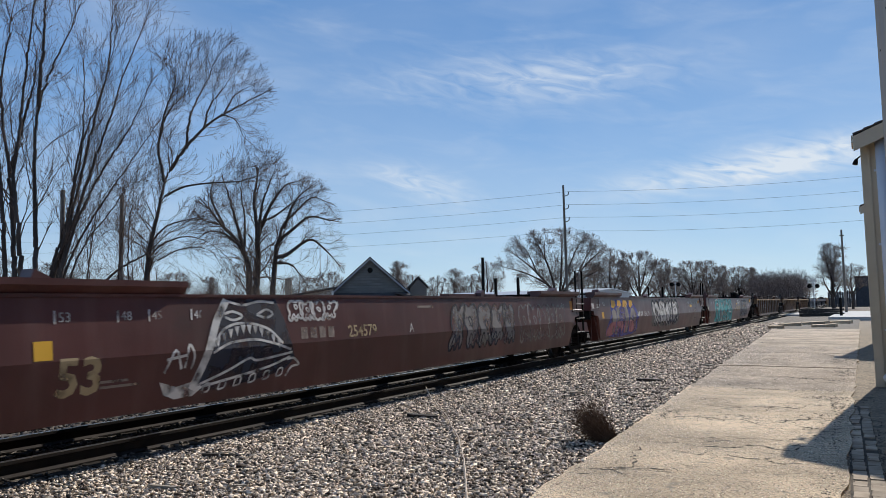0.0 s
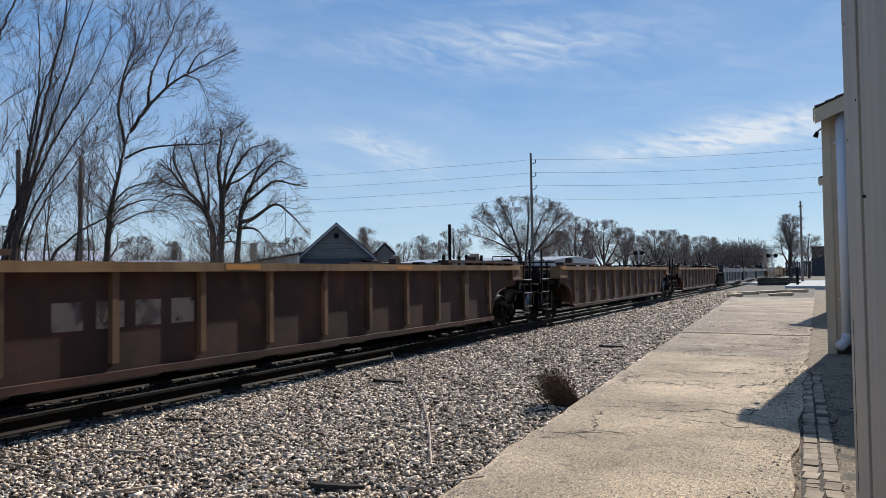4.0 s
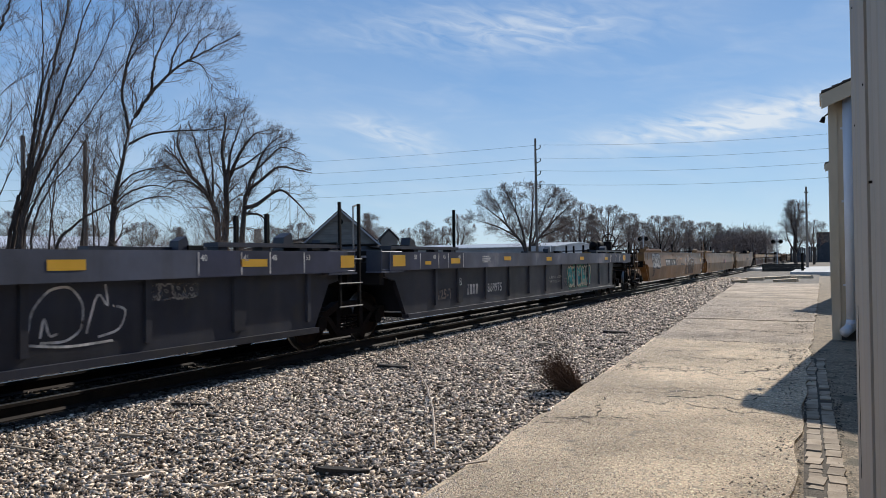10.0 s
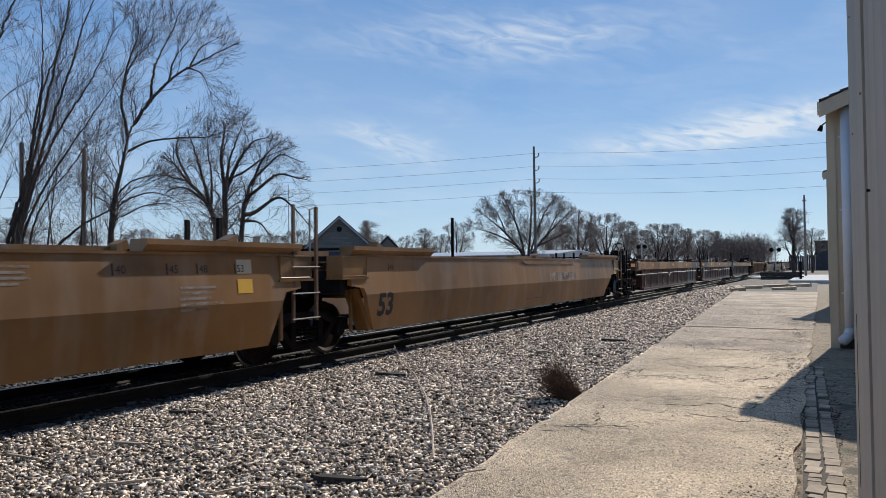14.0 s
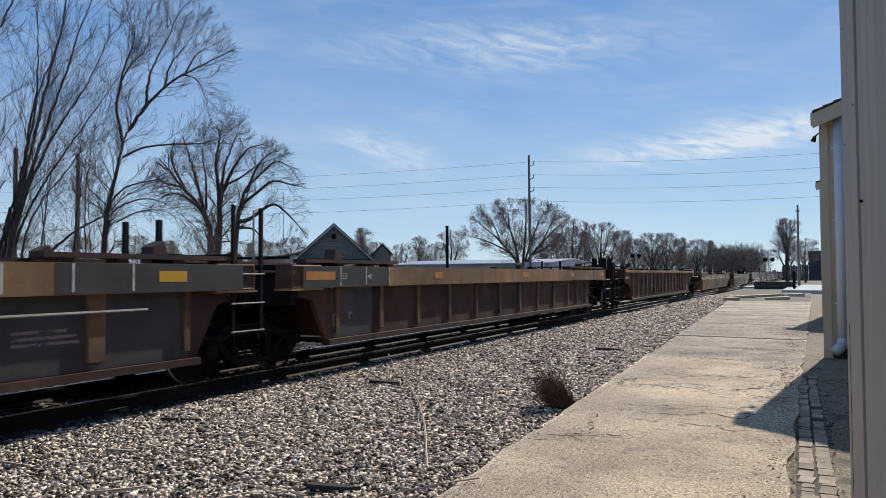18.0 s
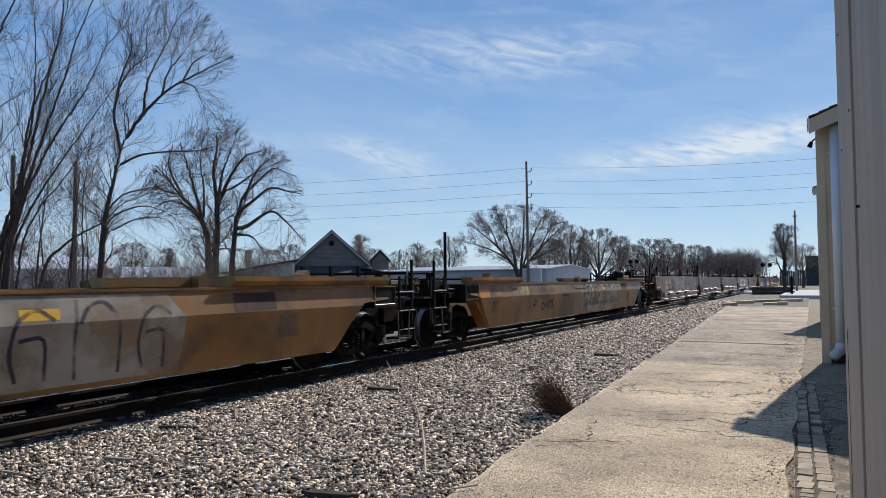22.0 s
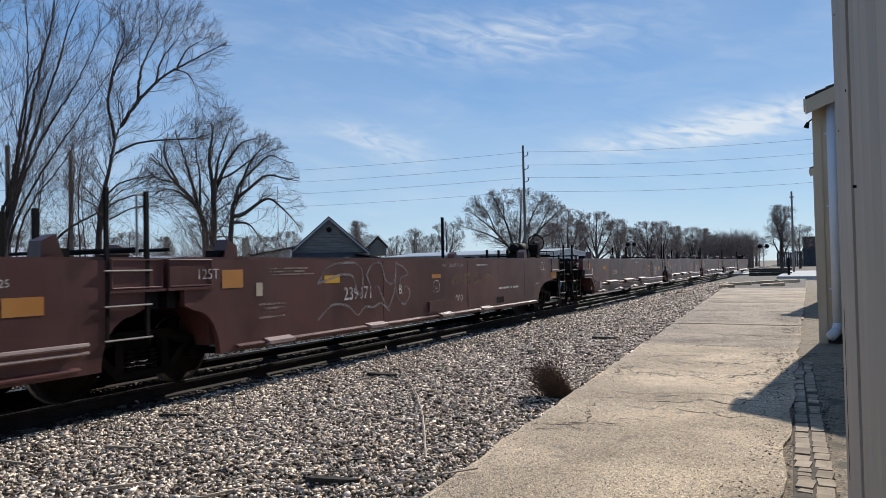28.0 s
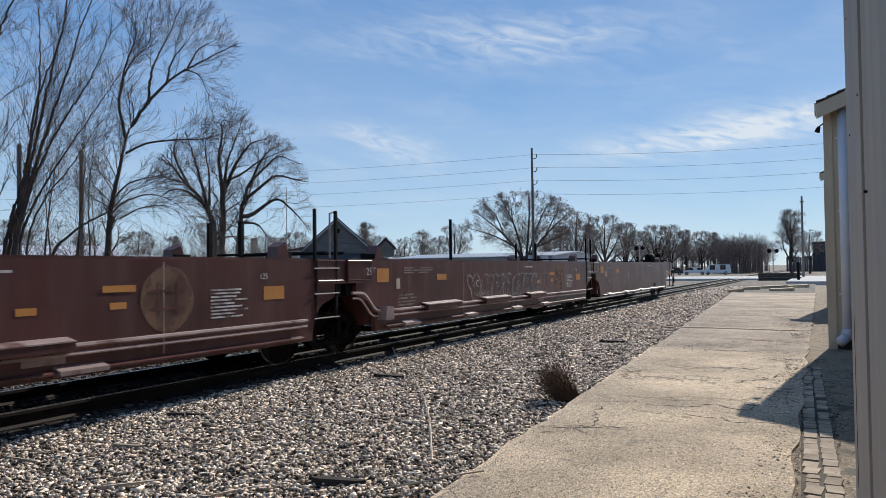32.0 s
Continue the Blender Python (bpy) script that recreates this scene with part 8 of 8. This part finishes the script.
for ring in ([(3.2, 1.3), (3.5, 1.62), (4.35, 1.66), (4.6, 1.5), (4.55, 1.05), (4.35, 1.1), (4.3, 1.42), (3.9, 1.45), (3.5, 1.36)], [(4.7, 1.42), (4.9, 1.62), (5.25, 1.66), (5.35, 1.3), (5.6, 1.2), (5.75, 1.35), (5.72, 1.08), (5.45, 0.72), (5.25, 0.98), (5.12, 1.2), (4.85, 1.2)], [(5.78, 1.64), (6.1, 1.55), (6.28, 1.38), (5.95, 1.36), (5.92, 1.0), (6.1, 1.05), (6.12, 1.2), (6.38, 1.05), (6.1, 0.75), (5.82, 0.95), (5.75, 1.2)],
             [(3.2, 0.7), (3.6, 0.95), (4.1, 0.9), (4.4, 0.66), (4.62, 0.85), (4.95, 0.8), (5.2, 0.9), (5.5, 0.7)]):
    strokes(e, "graffiti", [ring + ([ring[0]] if len(ring) > 8 else [])], 0.045, PAINT_GREY, 0.0065, "pale sprayed letter outline")
strokes(e, "notice", [[(7.38, 0.99), (7.66, 0.99), (7.66, 1.24), (7.38, 1.24), (7.38, 0.99)]], 0.014, PAINT_W, 0.005, "white framed notice")
text(e, 7.47, 1.03, 0.12, "H", PAINT_W)
text(e, 7.83, 1.53, 0.112, "WELL LD LMT 124,500", PAINT_W)
strokes(e, "graffiti", [[(8.46, 0.8), (8.55, 0.9), (8.6, 0.74)], [(8.62, 0.74), (8.66, 0.9), (8.72, 0.78)], [(8.75, 0.88), (8.88, 0.82), (8.76, 0.72)]], 0.022, PAINT_W, label="small white sprayed tag")
for k in range(4):
    x = 8.2 + k * 0.66
    blob(e, "company_mark", [(x, 1.13), (x + 0.42, 1.13), (x + 0.52, 1.37), (x + 0.1, 1.37)], PAINT_FAINT, 0.003)
bar(e, 7.32, 1.29, 0.42, 0.09, PAINT_O, "reflector")
part("hatch", Geo().box(1.471, 1.50, 7.14 - unit_len[e.name] / 2, 7.93 - unit_len[e.name] / 2, 0.57, 0.80), PINKRED, e)
bars(e, 11.1, 0.92, 1.7, 0.1, 1, PAINT_W, 5)
V = [(14.5, 1.38), (14.92, 1.38), (14.92, 1.62), (14.5, 1.62)]
strokes(e, "notice", [V + [V[0]], [(14.71, 1.38), (14.71, 1.62)]], 0.025, PAINT_W, 0.005, "white framed panel")
text(e, 13.95, 0.95, 0.13, "261-6", PAINT_W)
text(lasts[0], 5.95, 1.08, 0.27, "237545", PAINT_C)
text(lasts[0], 7.9, 1.1, 0.24, "A", PAINT_C)
for u, ch in zip(lasts[1:], "EDCB"):
    text(u, 5.4, 1.1, 0.24, ch, PAINT_W)
for u in lasts[:4]:
    L = unit_len[u.name]
    disc(u, L - 3.9, 1.2, 0.41, PAINT_FAINT, "emblem", "large faded round emblem")
    disc(u, L - 3.9, 1.2, 0.41, PAINT_FAINT, "emblem", inner=0.03)
    strokes(u, "emblem_detail", [[(L - 4.2, 1.3), (L - 3.6, 1.3)], [(L - 4.2, 1.08), (L - 3.6, 1.08)], [(L - 4.05, 1.42), (L - 4.05, 0.98)], [(L - 3.75, 1.42), (L - 3.75, 0.98)]], 0.03, RED, 0.0065)
    bar(u, L - 4.85, 1.31, 0.46, 0.08, PAINT_O, "reflector", 0.008)
    bar(u, L - 4.75, 1.11, 0.23, 0.08, PAINT_O, "reflector")
    bar(u, L - 5.87, 1.1, 0.23, 0.08, PAINT_O, "reflector")
graffiti(lasts[3], 5.0, 10.6, 0.75, 1.4, None, PAINT_GREY, 91, 8, 0.06, label="faded white sprayed lettering")
# end-of-train marker on the last coupler
h = unit_len[lasts[4].name] / 2
etd = part("marker", Geo().box(-0.16, 0.16, h - 0.02, h + 0.14, 0.95, 1.35), PAINT_O, lasts[4], "orange end-of-train marker box")
part("lamp", Geo().tube((0, h + 0.04, 1.35), (0, h + 0.04, 1.47), 0.07, 10), BLACK, etd)




# ---- small things on the ballast and the platform ----
def build_litter():
    rng = random.Random(6)
    # dry weed tuft at the platform's edge
    tf = thing("weed_tuft", "dry reddish-brown weed growing at the platform edge", "weed", pose(-2.78, 8.95, -0.12))
    segs = []
    for _ in range(620):
        lx, ly = rng.gauss(-0.7, 0.2), rng.gauss(-0.1, 0.2)
        p = Vector((rng.gauss(0, 0.045), rng.gauss(0, 0.06), 0))
        d = Vector((lx, ly, rng.uniform(0.5, 1.0))).normalized()
        ln = rng.uniform(0.15, 0.58)
        for k in range(4):
            d = (d + Vector((rng.gauss(0, 0.12), rng.gauss(0, 0.12), rng.gauss(-0.02, 0.1)))).normalized()
            q = p + d * ln / 4
            segs.append((*p, *q, 0.0042 - 0.0007 * k, 0.0036 - 0.0007 * k))
            for _ in range(2 if k else 0):
                e = (d + Vector((rng.gauss(0, 0.6), rng.gauss(0, 0.6), rng.gauss(0, 0.4)))).normalized()
                segs.append((*q, *(q + e * 0.055), 0.0026, 0.0018))
            p = q
    ob = part("foliage", big_mesh("foliage", *tubes(segs, 3), GRASSM), None, tf)
    # long pale vine lying over the stones
    pts = [(-8.81, 14.31), (-6.99, 11.68), (-5.49, 9.64), (-4.53, 8.21), (-3.88, 7.14), (-3.42, 6.32), (-2.99, 5.53)]
    g = Geo()
    fine = []
    for (x0, y0), (x1, y1) in zip(pts, pts[1:]):
        for k in range(5):
            t = k / 5
            fine.append((x0 + (x1 - x0) * t + rng.gauss(0, 0.003), y0 + (y1 - y0) * t, -0.06 + 0.02 * math.sin(k * 2.1 + x0)))
    g.pipe(fine, 0.011, 5)
    vn = thing("vine", "long pale dry vine lying across the ballast", "vine")
    part("stem", g, HOSEW, vn)
    part("shoot", Geo().pipe([(-2.95, 4.75, -0.05), (-2.72, 4.9, -0.02), (-2.55, 4.98, 0.02), (-2.35, 5.2, 0.03)], 0.008, 5), HOSEW, vn)
    part("shoot", Geo().pipe([(-5.3, 9.9, -0.05), (-5.0, 10.5, -0.03), (-4.6, 10.9, -0.04)], 0.006, 5), HOSEW, vn)
    # black rotten board and loose scraps
    for x, y, L, w, r, mat, lab in ((-3.42, 4.78, 0.44, 0.075, 22, DARKWOOD, "dark rotten board lying on the ballast"), (-6.7, 6.4, 0.6, 0.035, 30, DARKWOOD, "dark stick of wood on the ballast"), (-6.05, 4.95, 0.30, 0.045, 20, WOODG, "pale splinter of wood on the ballast"),
                                    (-4.15, 16.3, 0.62, 0.16, 25, DARKWOOD, "dark flat board on the ballast"), (-4.9, 13.6, 0.36, 0.1, 70, WOODG, "pale scrap of wood on the ballast"), (-6.1, 9.9, 0.5, 0.12, 15, DARKWOOD, "dark lump of wood by the rail"), (-5.4, 5.3, 0.2, 0.022, 50, WOODG, "pale splinter of wood on the ballast"),
                                    (-4.9, 4.1, 0.55, 0.02, 60, HOSEW, "dry twig lying on the ballast"), (-4.0, 4.3, 0.5, 0.02, 75, HOSEW, "dry twig lying on the ballast"), (-6.6, 4.2, 0.3, 0.025, 10, WOODG, "pale splinter of wood on the ballast"), (-3.7, 20.5, 0.4, 0.12, 20, WOODG, "pale scrap of wood on the ballast")):
        b = thing("wood_scrap", lab, "scrap wood", pose(x, y, float(ground_z(x, y)) + 0.035, 2, 3, r), "scraps lying on the ballast")
        part("board", Geo().prism([(-L / 2, -w * 0.2), (-L * 0.35, -w / 2), (L * 0.30, -w * 0.45), (L / 2, -w * 0.05), (L * 0.33, w * 0.3), (-L * 0.1, w * 0.5), (-L * 0.42, w * 0.3)], "z", -0.03, min(0.03, w * 0.35)), mat, b)


def build_cracks():
    """Wandering cracks and patches of dirt in the worn concrete."""
    rng = random.Random(31)
    ck = thing("crack_lines", "dark wandering cracks in the concrete", "cracks", kind="stuff")
    V, F = [], []

    def crack(x, y, ang, ln, w, fork=0.0):
        a0, pts = ang, []
        for k in range(int(ln / 0.05)):
            ang += rng.gauss(0, 0.55) - 0.25 * (ang - a0)
            x += 0.05 * math.cos(ang)
            y += 0.05 * math.sin(ang)
            if not edge_x(y) + 0.1 < x < -0.3:
                break
            pts.append((x, y))
            if rng.random() < fork:
                crack(x, y, ang + rng.choice((-0.9, 0.9)), rng.uniform(0.2, 0.6), w * 0.6)
        n = len(pts)
        if n > 3:
            b = len(V)
            nx, ny = -math.sin(a0), math.cos(a0)
            for i, (p, q) in enumerate(pts):
                k = w * rng.uniform(0.1, 1.0) * (1 - abs(2 * i / n - 1) ** 3)
                V.append((p + nx * k, q + ny * k, slab_z(q) + 0.003))
                V.append((p - nx * k, q - ny * k, slab_z(q) + 0.003))
            F.extend((b + 2 * i, b + 2 * i + 1, b + 2 * i + 3, b + 2 * i + 2) for i in range(n - 1))
    for _ in range(84):
        y = rng.uniform(6.5, 34)
        crack(rng.uniform(edge_x(y) + 0.1, -0.5), y, rng.choice((0, math.pi, 0.5, 2.7)) + rng.gauss(0, 0.25), rng.uniform(0.3, 1.8), rng.uniform(0.008, 0.026) * (1 + y / 20), 0.04)
    for y, w in ((10.7, 0.022), (9.2, 0.013), (7.7, 0.009), (12.1, 0.02), (17.4, 0.034)):
        crack(edge_x(y) + 0.12, y, 0.0, 2.6, w, 0.03)
    for y in (8.1, 9.1, 10.2, 12.4, 13.3, 16.2, 17.0, 19.0, 20.6, 23.0, 27.5):
        crack(-0.32, y, math.pi, rng.uniform(0.4, 1.3), 0.022, 0.12)
    me = bpy.data.meshes.new("crack_lines")
    me.from_pydata(V, [], F)
    me.materials.append(CRACK)
    part("crack", me, None, ck)
    # pebbles strewn over the concrete
    n = 36000
    r = np.random.default_rng(14)
    y = 4.3 + 24 * r.random(n) ** 1.7
    x = edge_x(y) + 0.05 + (2.0 + 0.05 * y) * r.random(n) ** 1.5
    s = r.uniform(0.0016, 0.0055, n) * (1 + y / 18)
    oct_ = np.array([(1, 0, 0), (0, 1, 0), (-1, 0, 0), (0, -1, 0), (0, 0, 1)])
    tri = np.array([(0, 1, 4), (1, 2, 4), (2, 3, 4), (3, 0, 4)])
    a = r.uniform(0, 6.28, n)
    q = oct_[None] * s[:, None, None] * r.uniform(0.6, 1.3, (n, 5, 1))
    qx = q[..., 0] * np.cos(a)[:, None] - q[..., 1] * np.sin(a)[:, None]
    qy = q[..., 0] * np.sin(a)[:, None] + q[..., 1] * np.cos(a)[:, None]
    v = np.stack([qx, qy, q[..., 2]], -1) + np.stack([x, y, np.array([slab_z(q) for q in y]) + 0.001], 1)[:, None]
    f = (np.arange(n)[:, None, None] * 5 + tri[None]).reshape(-1, 3)
    pick = r.random(n) < 0.07
    for name, keep, mat, lab in (("pebbles", ~pick, STONE, "small pale pebbles set in the concrete"), ("grit", pick, DARKSTONE, "small dark grit strewn over the concrete")):
        vv = v[keep]
        ff = (np.arange(len(vv))[:, None, None] * 5 + tri[None]).reshape(-1, 3)
        tagged(new(name, big_mesh(name, vv.reshape(-1, 3), ff, mat)), lab, "pebbles", kind="stuff")


def build_debris():
    """Crumbs of concrete, dark soil and leaf litter where the slab breaks up by the bricks and the joints."""
    r = np.random.default_rng(44)
    spots = [(-0.45, 11.3, 0.14, 0.25, 130), (-0.4, 9.6, 0.10, 0.5, 90), (-0.38, 12.6, 0.1, 0.5, 110), (-0.5, 13.6, 0.3, 0.12, 120), (-0.35, 6.9, 0.08, 0.5, 90), (-0.35, 5.2, 0.16, 0.4, 200), (-1.6, 14.6, 0.6, 0.06, 140),
             (-0.9, 16.9, 0.4, 0.25, 140), (-0.45, 18.6, 0.15, 0.6, 160), (-1.9, 10.7, 0.4, 0.12, 90), (-2.55, 10.9, 0.08, 0.3, 110), (-0.6, 21.5, 0.3, 0.8, 160), (-2.2, 22.0, 0.5, 0.5, 100), (0.1, 8.0, 0.03, 1.6, 200), (-0.19, 8.0, 0.02, 2.2, 260), (0.35, 9.0, 0.15, 2.0, 160)]
    xs, ys = [], []
    for x, y, sx, sy, n in spots:
        xs.append(r.normal(x, sx, n))
        ys.append(r.normal(y, sy, n))
    x, y = np.concatenate(xs), np.concatenate(ys)
    n = len(x)
    base = np.array([(1, 0, 0), (0.3, 0.9, 0), (-0.9, 0.4, 0), (-0.5, -0.8, 0), (0.5, -0.7, 0), (0.1, 0, 0.6)])
    tri = np.array([(0, 1, 5), (1, 2, 5), (2, 3, 5), (3, 4, 5), (4, 0, 5)])
    s = r.uniform(0.004, 0.017, n) * (0.6 + y / 20)
    a = r.uniform(0, 6.28, n)
    q = base[None] * s[:, None, None] * r.uniform(0.5, 1.4, (n, 6, 1))
    qx, qy = q[..., 0] * np.cos(a)[:, None] - q[..., 1] * np.sin(a)[:, None], q[..., 0] * np.sin(a)[:, None] + q[..., 1] * np.cos(a)[:, None]
    z = np.array([slab_z(k) for k in y]) + np.where(x > -0.24, -0.022, 0.0)
    v = np.stack([qx, qy, q[..., 2]], -1) + np.stack([x, y, z], 1)[:, None]
    f = (np.arange(n)[:, None, None] * 6 + tri[None]).reshape(-1, 3)
    tagged(new("debris", big_mesh("debris", v.reshape(-1, 3), f, SOIL)), "dark crumbs of soil and broken concrete", "debris", kind="stuff")


build_litter()
build_cracks()
build_debris()


def motions():
    """The train rolls past at a steady pace; its wheels turn as they come by."""
    for u, y0 in UNITS:
        walk(u, [(t, pose(TRACK_X, y0 - SPEED * t, RAIL_Z)) for t in (0, 8, 16, 24, 32)])
    for w, y, s, u in WHEELSETS:
        y0 = dict((q[0].name, q[1]) for q in UNITS)[u.name] + s + y
        mid = (y0 - 9) / SPEED
        a, b = max(0.0, mid - 1.0), min(32.0, mid + 0.7)
        if b <= a:
            continue
        n = max(1, round((b - a) * FPS))
        rows = [(a + i / FPS, pose(0, y, 0.462, math.degrees(i / FPS * SPEED / 0.462), 0, 0)) for i in range(n + 1) if a + i / FPS <= 32.0]
        if a > 0.1:
            rows = [(0, rows[0][1])] + rows
        if rows[-1][0] < 31.9:
            rows = rows + [(32, rows[-1][1])]
        walk(w, rows)


motions()
